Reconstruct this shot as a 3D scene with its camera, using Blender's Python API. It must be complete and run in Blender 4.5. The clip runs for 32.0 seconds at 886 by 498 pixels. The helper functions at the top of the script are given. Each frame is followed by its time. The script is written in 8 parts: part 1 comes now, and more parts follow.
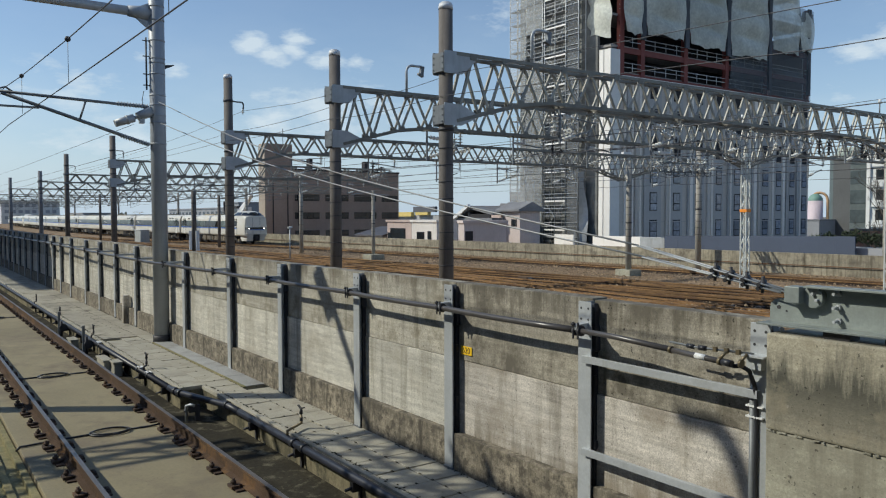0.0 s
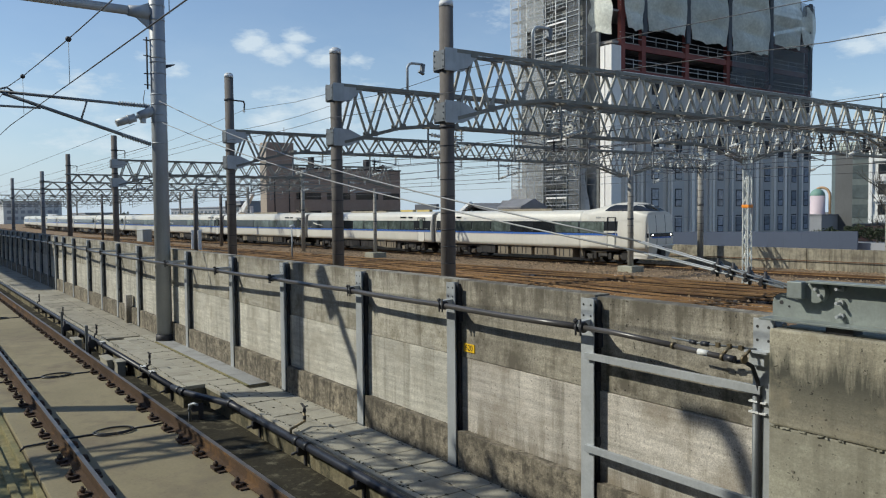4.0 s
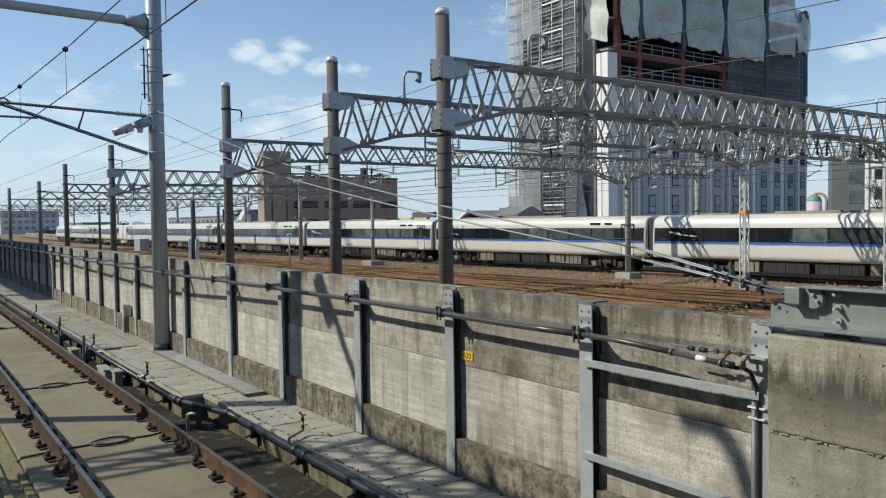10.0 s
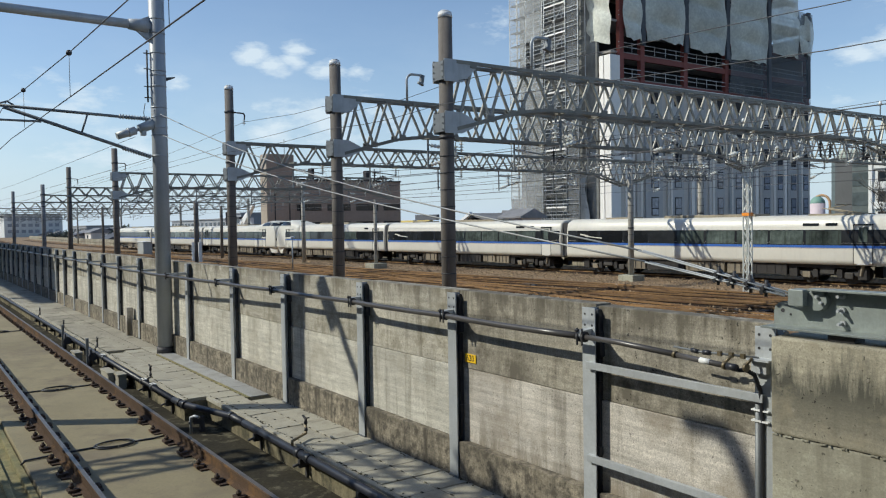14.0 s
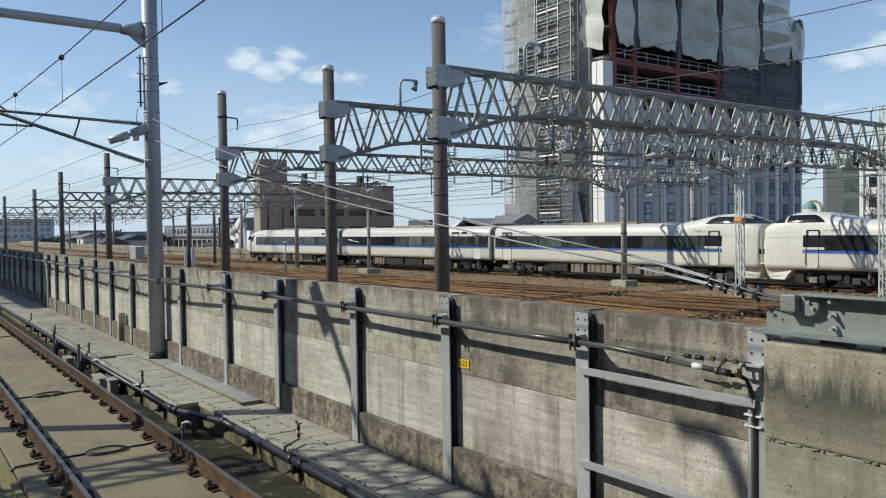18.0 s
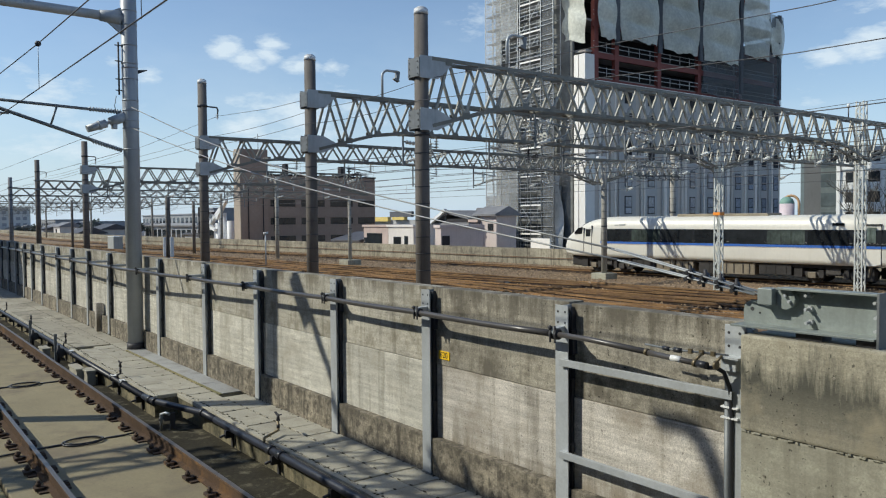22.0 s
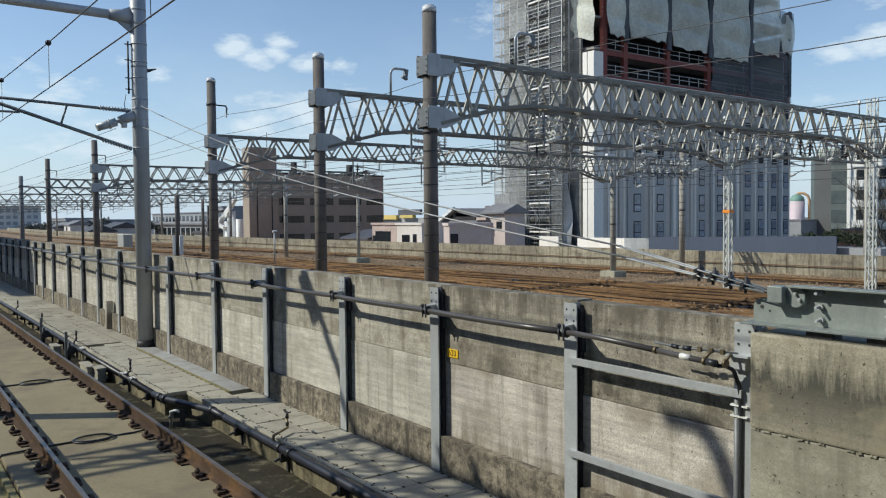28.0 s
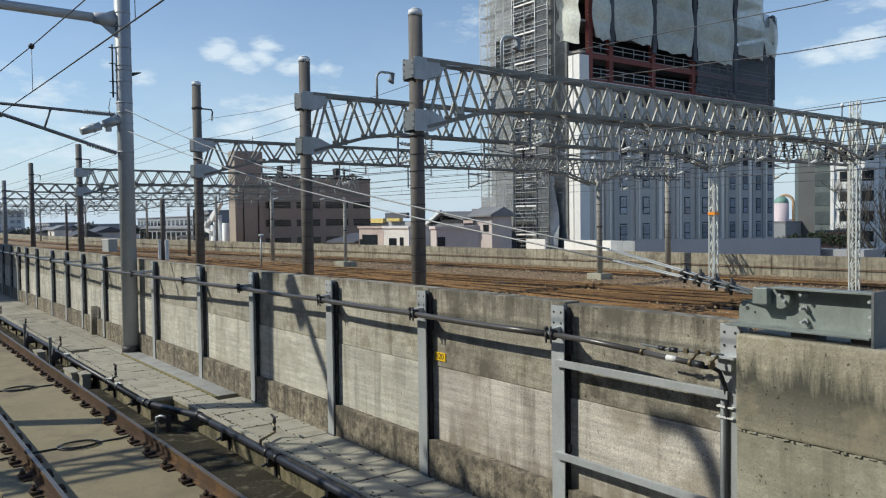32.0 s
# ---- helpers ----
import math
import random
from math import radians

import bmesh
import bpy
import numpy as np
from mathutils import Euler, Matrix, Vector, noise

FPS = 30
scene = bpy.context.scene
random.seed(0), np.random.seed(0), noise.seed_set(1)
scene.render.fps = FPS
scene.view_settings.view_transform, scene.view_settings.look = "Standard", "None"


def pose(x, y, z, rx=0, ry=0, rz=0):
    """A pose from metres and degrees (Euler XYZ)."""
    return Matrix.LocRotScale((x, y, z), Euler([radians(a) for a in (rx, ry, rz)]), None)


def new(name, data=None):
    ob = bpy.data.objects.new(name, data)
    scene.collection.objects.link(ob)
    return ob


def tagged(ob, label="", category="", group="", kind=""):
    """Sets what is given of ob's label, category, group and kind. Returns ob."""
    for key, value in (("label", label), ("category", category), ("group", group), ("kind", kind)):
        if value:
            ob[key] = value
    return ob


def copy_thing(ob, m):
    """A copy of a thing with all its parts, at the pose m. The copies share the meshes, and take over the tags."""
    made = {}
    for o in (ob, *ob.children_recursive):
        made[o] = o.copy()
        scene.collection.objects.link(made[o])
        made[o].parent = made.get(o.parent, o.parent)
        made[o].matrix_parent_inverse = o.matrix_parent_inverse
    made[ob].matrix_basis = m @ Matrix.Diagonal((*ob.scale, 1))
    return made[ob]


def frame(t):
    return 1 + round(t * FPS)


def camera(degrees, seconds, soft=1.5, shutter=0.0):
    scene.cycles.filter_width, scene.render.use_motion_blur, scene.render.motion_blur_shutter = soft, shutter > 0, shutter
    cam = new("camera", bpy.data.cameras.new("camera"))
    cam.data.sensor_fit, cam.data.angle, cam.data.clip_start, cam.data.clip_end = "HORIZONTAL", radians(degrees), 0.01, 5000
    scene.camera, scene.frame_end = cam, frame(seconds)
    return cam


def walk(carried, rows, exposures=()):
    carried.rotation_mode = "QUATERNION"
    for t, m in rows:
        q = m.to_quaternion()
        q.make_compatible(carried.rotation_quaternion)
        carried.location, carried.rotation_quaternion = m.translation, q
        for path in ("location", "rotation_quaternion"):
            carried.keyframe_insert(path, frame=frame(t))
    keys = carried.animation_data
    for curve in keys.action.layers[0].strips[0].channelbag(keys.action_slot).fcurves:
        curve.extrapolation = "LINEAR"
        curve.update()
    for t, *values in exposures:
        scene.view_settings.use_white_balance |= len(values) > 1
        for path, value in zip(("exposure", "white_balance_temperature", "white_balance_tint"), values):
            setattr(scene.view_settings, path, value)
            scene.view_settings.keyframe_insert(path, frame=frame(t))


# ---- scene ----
# ---- camera ----
cam = camera(58.98, 32.0, soft=1.15)
PATH = [
    (0, pose(0, 0, 2.9, 87.521, 0.148, 54.892)),
    (0.5, pose(0, 0, 2.9, 87.412, -0.116, 55.215)),
    (1, pose(0, 0, 2.9, 87.554, 0.072, 55.323)),
    (1.5, pose(0, 0, 2.9, 87.609, 0.156, 55.19)),
    (2, pose(0, 0, 2.9, 87.562, 0.35, 55.223)),
    (2.5, pose(0, 0, 2.9, 87.414, 0.407, 55.145)),
    (3, pose(0, 0, 2.9, 87.276, 0.37, 55.047)),
    (3.5, pose(0, 0, 2.9, 87.295, 0.458, 55.062)),
    (5.5, pose(0, 0, 2.9, 87.466, 0.668, 54.881)),
    (6, pose(0, 0, 2.9, 87.631, 0.789, 55.069)),
    (6.5, pose(0, 0, 2.9, 87.826, 0.867, 54.976)),
    (7, pose(0, 0, 2.9, 87.916, 1.029, 54.911)),
    (7.5, pose(0, 0, 2.9, 87.945, 0.931, 54.965)),
    (8, pose(0, 0, 2.9, 87.978, 0.668, 55.013)),
    (8.5, pose(0, 0, 2.9, 87.985, 0.719, 54.981)),
    (9, pose(0, 0, 2.9, 87.963, 0.806, 54.876)),
    (9.5, pose(0, 0, 2.9, 88.007, 0.82, 54.866)),
    (10, pose(0, 0, 2.9, 87.898, 0.858, 54.838)),
    (10.5, pose(0, 0, 2.9, 87.829, 0.96, 54.787)),
    (11, pose(0, 0, 2.9, 87.779, 1.046, 54.671)),
    (11.5, pose(0, 0, 2.9, 87.9, 1.185, 54.87)),
    (12, pose(0, 0, 2.9, 87.947, 1.216, 54.982)),
    (12.5, pose(0, 0, 2.9, 88.045, 1.021, 54.936)),
    (13, pose(0, 0, 2.9, 88.011, 0.994, 54.971)),
    (13.5, pose(0, 0, 2.9, 87.977, 0.978, 54.801)),
    (14, pose(0, 0, 2.9, 88.096, 0.941, 55.045)),
    (14.5, pose(0, 0, 2.9, 88.22, 0.893, 54.941)),
    (16.5, pose(0, 0, 2.9, 88.233, 0.996, 54.581)),
    (17, pose(0, 0, 2.9, 88.28, 1.042, 54.611)),
    (17.5, pose(0, 0, 2.9, 88.465, 0.984, 54.548)),
    (17.6, pose(0, 0, 2.9, 88.609, 1.781, 54.593)),
    (18, pose(0, 0, 2.9, 88.47, 0.899, 54.555)),
    (18.5, pose(0, 0, 2.9, 88.486, 0.813, 54.629)),
    (19, pose(0, 0, 2.9, 88.442, 0.552, 54.409)),
    (19.5, pose(0, 0, 2.9, 88.103, 0.199, 53.955)),
    (20, pose(0, 0, 2.9, 87.964, 0.205, 53.652)),
    (20.5, pose(0, 0, 2.9, 87.935, 0.376, 53.536)),
    (21, pose(0, 0, 2.9, 87.93, 0.334, 53.279)),
    (21.5, pose(0, 0, 2.9, 87.89, 0.413, 53.198)),
    (22, pose(0, 0, 2.9, 87.852, 0.47, 53.185)),
    (22.5, pose(0, 0, 2.9, 87.885, 0.489, 53.075)),
    (23, pose(0, 0, 2.9, 88.004, 0.476, 53.059)),
    (23.5, pose(0, 0, 2.9, 87.972, 0.422, 53.136)),
    (24, pose(0, 0, 2.9, 87.95, 0.25, 53)),
    (24.5, pose(0, 0, 2.9, 87.929, 0.165, 52.928)),
    (25, pose(0, 0, 2.9, 88.176, 0.343, 53.126)),
    (25.5, pose(0, 0, 2.9, 88.514, 0.148, 53.267)),
    (27.5, pose(0, 0, 2.9, 87.818, 0.289, 53.667)),
    (28, pose(0, 0, 2.9, 87.709, 0.534, 53.803)),
    (28.5, pose(0, 0, 2.9, 87.765, 0.623, 53.871)),
    (29, pose(0, 0, 2.9, 88.169, 0.918, 53.348)),
    (29.1, pose(0, 0, 2.9, 89.284, 0.918, 53.720)),
    (29.2, pose(0, 0, 2.9, 90.482, 0.918, 53.802)),
    (29.3, pose(0, 0, 2.9, 91.184, 0.918, 53.720)),
    (29.4, pose(0, 0, 2.9, 88.912, 0.918, 53.802)),
    (29.5, pose(0, 0, 2.9, 87.368, 0.435, 54.258)),
    (30, pose(0, 0, 2.9, 87.001, 0.51, 53.534)),
    (30.5, pose(0, 0, 2.9, 87.497, 0.464, 53.691)),
    (31, pose(0, 0, 2.9, 87.811, 0.289, 53.433)),
    (31.5, pose(0, 0, 2.9, 87.972, 0.43, 52.882)),
    (32, pose(0, 0, 2.9, 87.931, 0.755, 52.848)),
]
walk(cam, PATH, ((0, -0.15), (3.5, -0.13), (6.0, -0.03), (8.0, 0.0), (32, 0.0)))

# ---- light ----
SUN_TRAVEL = Vector((0.66, 1.0, -0.93)).normalized()
world = bpy.data.worlds.new("world")
scene.world = world
world.use_nodes = True
wn, wl = world.node_tree.nodes, world.node_tree.links
sky = wn.new("ShaderNodeTexSky")
sky.sky_type, sky.sun_disc = "NISHITA", False
sky.sun_elevation, sky.sun_rotation = radians(37.8), radians(213.4)
sky.air_density, sky.dust_density, sky.ozone_density = 1.0, 0.25, 3.2
wn["Background"].inputs["Strength"].default_value = 0.132

sun = new("sun", bpy.data.lights.new("sun", "SUN"))
sun.data.energy, sun.data.angle, sun.data.color = 3.75, radians(0.55), (0.967, 0.938, 0.805)
sun.matrix_world = SUN_TRAVEL.to_track_quat("-Z", "Y").to_matrix().to_4x4()


def sky_clouds():
    """Fair-weather clouds over the blue: a few puffs and a pale layer towards the horizon."""
    def node(kind, **kw):
        n = wn.new(kind)
        for k, v in kw.items():
            n.inputs[k].default_value = v
        return n

    def maths(op, a, b=None, clamp=False):
        n = wn.new("ShaderNodeMath")
        n.operation, n.use_clamp = op, clamp
        for i, v in enumerate((a, b)):
            if v is None:
                continue
            if isinstance(v, (int, float)):
                n.inputs[i].default_value = v
            else:
                wl.new(v, n.inputs[i])
        return n.outputs[0]

    tc = wn.new("ShaderNodeTexCoord")
    ray = tc.outputs["Generated"]
    sep = wn.new("ShaderNodeSeparateXYZ")
    wl.new(ray, sep.inputs[0])
    stretch = wn.new("ShaderNodeMapping")
    stretch.inputs["Scale"].default_value = (1, 1, 2.6)
    wl.new(ray, stretch.inputs[0])
    fine = node("ShaderNodeTexNoise", Scale=16.0, Detail=7.0, Roughness=0.62)
    wl.new(stretch.outputs[0], fine.inputs["Vector"])
    broad = node("ShaderNodeTexNoise", Scale=3.6, Detail=6.0, Roughness=0.6)
    wl.new(stretch.outputs[0], broad.inputs["Vector"])
    puffs = None
    for (dx, dy, dz), size, weight in CLOUDS:
        d = Vector((dx, dy, dz)).normalized()
        dot = wn.new("ShaderNodeVectorMath")
        dot.operation = "DISTANCE"
        flat = wn.new("ShaderNodeVectorMath")
        flat.operation = "MULTIPLY"
        wl.new(ray, flat.inputs[0])
        flat.inputs[1].default_value = (1, 1, 1.7)
        wl.new(flat.outputs[0], dot.inputs[0])
        dot.inputs[1].default_value = (d.x, d.y, d.z * 1.7)
        blob = maths("MULTIPLY", maths("SUBTRACT", 1.0, maths("DIVIDE", dot.outputs["Value"], size), True), weight)
        puffs = blob if puffs is None else maths("MAXIMUM", puffs, blob)
    dense = maths("MULTIPLY", maths("SUBTRACT", maths("ADD", maths("MULTIPLY", puffs, 0.72), maths("MULTIPLY", fine.outputs[0], 1.35)), 0.87, True), 3.0, True)
    dense = maths("MULTIPLY", maths("MULTIPLY", dense, 0.82), maths("MULTIPLY", puffs, 4.0, True))
    low = maths("SUBTRACT", 1.0, maths("MULTIPLY", sep.outputs["Z"], 3.4), True)
    layer = maths("MULTIPLY", maths("MULTIPLY", maths("SUBTRACT", broad.outputs[0], 0.40, True), 4.5, True), low)
    layer = maths("MULTIPLY", layer, 0.26)
    haze = maths("MULTIPLY", maths("POWER", maths("SUBTRACT", 1.0, maths("ABSOLUTE", sep.outputs["Z"]), True), 9.0), 0.92)
    amount = maths("MAXIMUM", dense, layer, True)
    veil = wn.new("ShaderNodeMixRGB")
    wl.new(haze, veil.inputs[0])
    wl.new(sky.outputs[0], veil.inputs[1])
    veil.inputs[2].default_value = (3.75, 4.95, 6.2, 1)
    mix = wn.new("ShaderNodeMixRGB")
    wl.new(amount, mix.inputs[0])
    wl.new(veil.outputs[0], mix.inputs[1])
    mix.inputs[2].default_value = (5.6, 6.5, 7.1, 1)
    wl.new(mix.outputs[0], wn["Background"].inputs["Color"])


CLOUDS = [
    ((-0.910, 0.360, 0.207), 0.034, 0.90),
    ((-0.904, 0.382, 0.194), 0.036, 0.80),
    ((-0.888, 0.407, 0.213), 0.033, 0.95),
    ((-0.892, 0.404, 0.203), 0.030, 0.80),
    ((-0.876, 0.442, 0.192), 0.036, 0.70),
    ((-0.859, 0.476, 0.191), 0.036, 0.70),
    ((-0.868, 0.459, 0.192), 0.030, 0.60),
    ((-0.945, 0.277, 0.176), 0.03, 0.7),
    ((-0.953, 0.242, 0.183), 0.025, 0.5),
    ((-0.915, 0.385, 0.122), 0.07, 0.75),
    ((-0.888, 0.44, 0.13), 0.1, 0.75),
    ((-0.854, 0.501, 0.142), 0.08, 0.5),
    ((-0.412, 0.891, 0.191), 0.060, 0.80),
    ((-0.448, 0.876, 0.177), 0.045, 0.65),
    ((-0.471, 0.872, 0.132), 0.045, 0.6),
    ((-0.391, 0.892, 0.229), 0.06, 0.6),
    ((-0.978, 0.166, 0.128), 0.12, 0.6),
    ((-0.974, 0.2, 0.105), 0.12, 0.6),
    ((-0.74, 0.625, 0.249), 0.07, 0.5),
]
sky_clouds()


# ---- materials ----
def surf(name, base, rough=0.7, metal=0.0, big=(0.7, 0.2), fine=(40.0, 0.12), bump=0.25, streak=0.0, stain=None, pits=0.0, spec=0.5, vary=0.06, grain=0.01, drip=None, grit=0.0):
    """A worn surface: base colour with broad and fine variation, optional downward streaks and stains of their own colour."""
    m = bpy.data.materials.new(name)
    m.use_nodes = True
    n, l = m.node_tree.nodes, m.node_tree.links
    p = n["Principled BSDF"]
    p.inputs["Roughness"].default_value, p.inputs["Metallic"].default_value = rough, metal
    p.inputs["Specular IOR Level"].default_value = spec
    tc = n.new("ShaderNodeTexCoord")
    info = n.new("ShaderNodeObjectInfo")
    off = n.new("ShaderNodeVectorMath")
    off.operation = "MULTIPLY_ADD"
    comb = n.new("ShaderNodeCombineXYZ")
    for i in range(3):
        l.new(info.outputs["Random"], comb.inputs[i])
    l.new(comb.outputs[0], off.inputs[0])
    off.inputs[1].default_value = (37, 53, 71)
    l.new(tc.outputs["Object"], off.inputs[2])
    where = off.outputs[0]

    def noise_tex(scale, detail=5.0, rough_=0.6, vec=None):
        t = n.new("ShaderNodeTexNoise")
        t.inputs["Scale"].default_value, t.inputs["Detail"].default_value, t.inputs["Roughness"].default_value = scale, detail, rough_
        l.new(vec or where, t.inputs["Vector"])
        return t.outputs[0]

    def ramp(x, a, b):
        r = n.new("ShaderNodeMapRange")
        r.inputs["From Min"].default_value, r.inputs["From Max"].default_value = a, b
        l.new(x, r.inputs["Value"])
        return r.outputs[0]

    def mixed(kind, fac, a, b):
        x = n.new("ShaderNodeMixRGB")
        x.blend_type = kind
        for i, v in ((0, fac), (1, a), (2, b)):
            if isinstance(v, (int, float)):
                x.inputs[i].default_value = v
            elif isinstance(v, tuple):
                x.inputs[i].default_value = (*v[:3], 1)
            else:
                l.new(v, x.inputs[i])
        return x.outputs[0]

    dark = tuple(c * (1 - big[1]) for c in base)
    light = tuple(min(1, c * (1 + big[1])) for c in base)
    col = mixed("MIX", ramp(noise_tex(big[0]), 0.32, 0.68), dark, light)
    f = noise_tex(fine[0], 4.0)
    v = n.new("ShaderNodeMapRange")
    l.new(f, v.inputs["Value"])
    v.inputs["From Min"].default_value, v.inputs["From Max"].default_value = 0.25, 0.75
    v.inputs["To Min"].default_value, v.inputs["To Max"].default_value = 1 - fine[1], 1 + fine[1]
    col = mixed("MULTIPLY", 1.0, col, v.outputs[0])
    if grit:
        gr = n.new("ShaderNodeMapRange")
        l.new(noise_tex(75.0, 3.0, 0.7), gr.inputs["Value"])
        gr.inputs["From Min"].default_value, gr.inputs["From Max"].default_value = 0.3, 0.7
        gr.inputs["To Min"].default_value, gr.inputs["To Max"].default_value = 1 - grit, 1 + grit * 0.8
        col = mixed("MULTIPLY", 1.0, col, gr.outputs[0])
        bands = n.new("ShaderNodeMapping")
        bands.inputs["Scale"].default_value = (0.35, 0.35, 5.0)
        l.new(where, bands.inputs[0])
        bd = n.new("ShaderNodeMapRange")
        l.new(noise_tex(4.0, 5.0, 0.65, bands.outputs[0]), bd.inputs["Value"])
        bd.inputs["From Min"].default_value, bd.inputs["From Max"].default_value = 0.3, 0.7
        bd.inputs["To Min"].default_value, bd.inputs["To Max"].default_value = 1 - grit * 0.75, 1 + grit * 0.6
        col = mixed("MULTIPLY", 1.0, col, bd.outputs[0])
    if vary:
        o = n.new("ShaderNodeMapRange")
        l.new(info.outputs["Random"], o.inputs["Value"])
        o.inputs["To Min"].default_value, o.inputs["To Max"].default_value = 1 - vary, 1 + vary
        col = mixed("MULTIPLY", 1.0, col, o.outputs[0])
    if streak:
        mp = n.new("ShaderNodeMapping")
        mp.inputs["Scale"].default_value = (1, 1, 0.07)
        l.new(where, mp.inputs[0])
        s = ramp(noise_tex(6.5, 4.0, 0.65, mp.outputs[0]), 0.5, 0.68)
        col = mixed("MULTIPLY", s, col, (1 - streak, 1 - streak * 1.02, 1 - streak * 1.08))
    if drip:
        # rain grime in ragged runs, heavier above or below a height
        dcolor, z0, slope, lo, hi = drip[:5]
        mp = n.new("ShaderNodeMapping")
        mp.inputs["Scale"].default_value = (1, 1, 0.13)
        l.new(where, mp.inputs[0])
        runs = noise_tex(4.5, 7.0, 0.72, mp.outputs[0])
        sp = n.new("ShaderNodeSeparateXYZ")
        l.new(tc.outputs["Object"], sp.inputs[0])
        hgt = n.new("ShaderNodeMapRange")
        hgt.inputs["From Min"].default_value, hgt.inputs["From Max"].default_value = z0 - 0.35, z0 + 0.35
        hgt.inputs["To Min"].default_value, hgt.inputs["To Max"].default_value = -0.35 * slope, 0.35 * slope
        l.new(sp.outputs["Z"], hgt.inputs["Value"])
        k = n.new("ShaderNodeMath")
        l.new(runs, k.inputs[0])
        l.new(hgt.outputs[0], k.inputs[1])
        mask = ramp(k.outputs[0], lo, hi)
        if len(drip) > 5:
            fade = n.new("ShaderNodeMapRange")
            fade.inputs["From Min"].default_value, fade.inputs["From Max"].default_value = drip[5]
            fade.inputs["To Min"].default_value, fade.inputs["To Max"].default_value = drip[6]
            l.new(sp.outputs["Z"], fade.inputs["Value"])
            k = n.new("ShaderNodeMath")
            k.operation = "MULTIPLY"
            l.new(mask, k.inputs[0])
            l.new(fade.outputs[0], k.inputs[1])
            mask = k.outputs[0]
        col = mixed("MIX", mask, col, dcolor)
    if stain:
        scolor, sscale, lo, hi = stain
        s = ramp(noise_tex(sscale, 6.0, 0.68), lo, hi)
        col = mixed("MIX", s, col, scolor)
    if pits:
        s = ramp(noise_tex(34.0, 2.0, 0.5), 0.66, 0.72)
        broad_ = ramp(noise_tex(2.2, 3.0, 0.6), 0.36, 0.54)
        k = n.new("ShaderNodeMath")
        k.operation = "MULTIPLY"
        l.new(s, k.inputs[0])
        l.new(broad_, k.inputs[1])
        col = mixed("MULTIPLY", k.outputs[0], col, (1 - pits, 1 - pits, 1 - pits))
    l.new(col, p.inputs["Base Color"])
    if bump:
        b = n.new("ShaderNodeBump")
        b.inputs["Strength"].default_value, b.inputs["Distance"].default_value = bump, grain
        l.new(f, b.inputs["Height"])
        l.new(b.outputs[0], p.inputs["Normal"])
    return m


def glass_dark(name, tint=(0.02, 0.025, 0.03), rough=0.06):
    m = surf(name, tint, rough, 0, (2.0, 0.3), (9.0, 0.1), 0.0, spec=0.6, vary=0.35)
    return m


def netting(name, base, share):
    """A woven net that lets part of the view through."""
    m = surf(name, base, 0.85, 0, (0.2, 0.25), (3, 0.2), 0.0)
    n, l = m.node_tree.nodes, m.node_tree.links
    mix, clear = n.new("ShaderNodeMixShader"), n.new("ShaderNodeBsdfTransparent")
    mix.inputs[0].default_value = share
    l.new(n["Principled BSDF"].outputs[0], mix.inputs[1])
    l.new(clear.outputs[0], mix.inputs[2])
    l.new(mix.outputs[0], n["Material Output"].inputs[0])
    return m


def plain(name, base, rough=0.5, metal=0.0):
    return surf(name, base, rough, metal, (1.5, 0.08), (30.0, 0.05), 0.05)


M_PANEL_UP = surf("weathered_concrete", (0.35, 0.323, 0.262), 0.9, 0, (1.3, 0.28), (26, 0.18), 0.4, 0.55, ((0.13, 0.116, 0.09), 2.6, 0.46, 0.62), pits=0.8, drip=((0.10, 0.087, 0.064), 1.93, 0.55, 0.49, 0.68), grit=0.36)
M_PANEL_LOW = surf("pale_concrete", (0.53, 0.495, 0.44), 0.9, 0, (1.1, 0.2), (30, 0.11), 0.3, 0.4, ((0.26, 0.22, 0.165), 1.7, 0.47, 0.76), pits=0.5, drip=((0.20, 0.175, 0.135), 0.62, -0.55, 0.50, 0.74), grit=0.36)
# paler pair for the wall panels beyond x = -7
M_PANEL_UP_FAR = surf("paler_panel_concrete", (0.435, 0.41, 0.345), 0.9, 0, (1.3, 0.24), (26, 0.16), 0.4, 0.45, ((0.21, 0.19, 0.14), 2.6, 0.48, 0.66), pits=0.6, drip=((0.13, 0.11, 0.08), 1.98, 0.75, 0.52, 0.70), grit=0.33)
M_PANEL_LOW_FAR = surf("paler_low_concrete", (0.575, 0.555, 0.485), 0.9, 0, (1.1, 0.2), (30, 0.11), 0.3, 0.35, ((0.33, 0.30, 0.24), 1.7, 0.50, 0.76), pits=0.4, grit=0.33)
M_PLINTH = surf("stained_concrete", (0.285, 0.25, 0.19), 0.92, 0, (1.6, 0.3), (22, 0.3), 0.5, 0.25, ((0.085, 0.074, 0.057), 9.0, 0.46, 0.62), pits=0.6, drip=((0.06, 0.052, 0.04), 0.24, 0.1, 0.47, 0.66), grit=0.34)
M_BLOCK = surf("cast_concrete", (0.41, 0.378, 0.29), 0.9, 0, (0.8, 0.14), (34, 0.14), 0.35, 0.3, ((0.28, 0.25, 0.18), 3.0, 0.52, 0.70), pits=0.7, drip=((0.085, 0.083, 0.066), 1.89, -0.8, 0.44, 0.60, (1.36, 1.76), (0.26, 1.0)), grit=0.24)
M_BLOCK_LOW = surf("cast_concrete_grey", (0.375, 0.362, 0.285), 0.9, 0, (0.8, 0.14), (34, 0.12), 0.3, 0.4, ((0.22, 0.205, 0.16), 1.7, 0.5, 0.72), pits=0.6, drip=((0.17, 0.16, 0.125), 1.36, 0.5, 0.50, 0.72), grit=0.2)
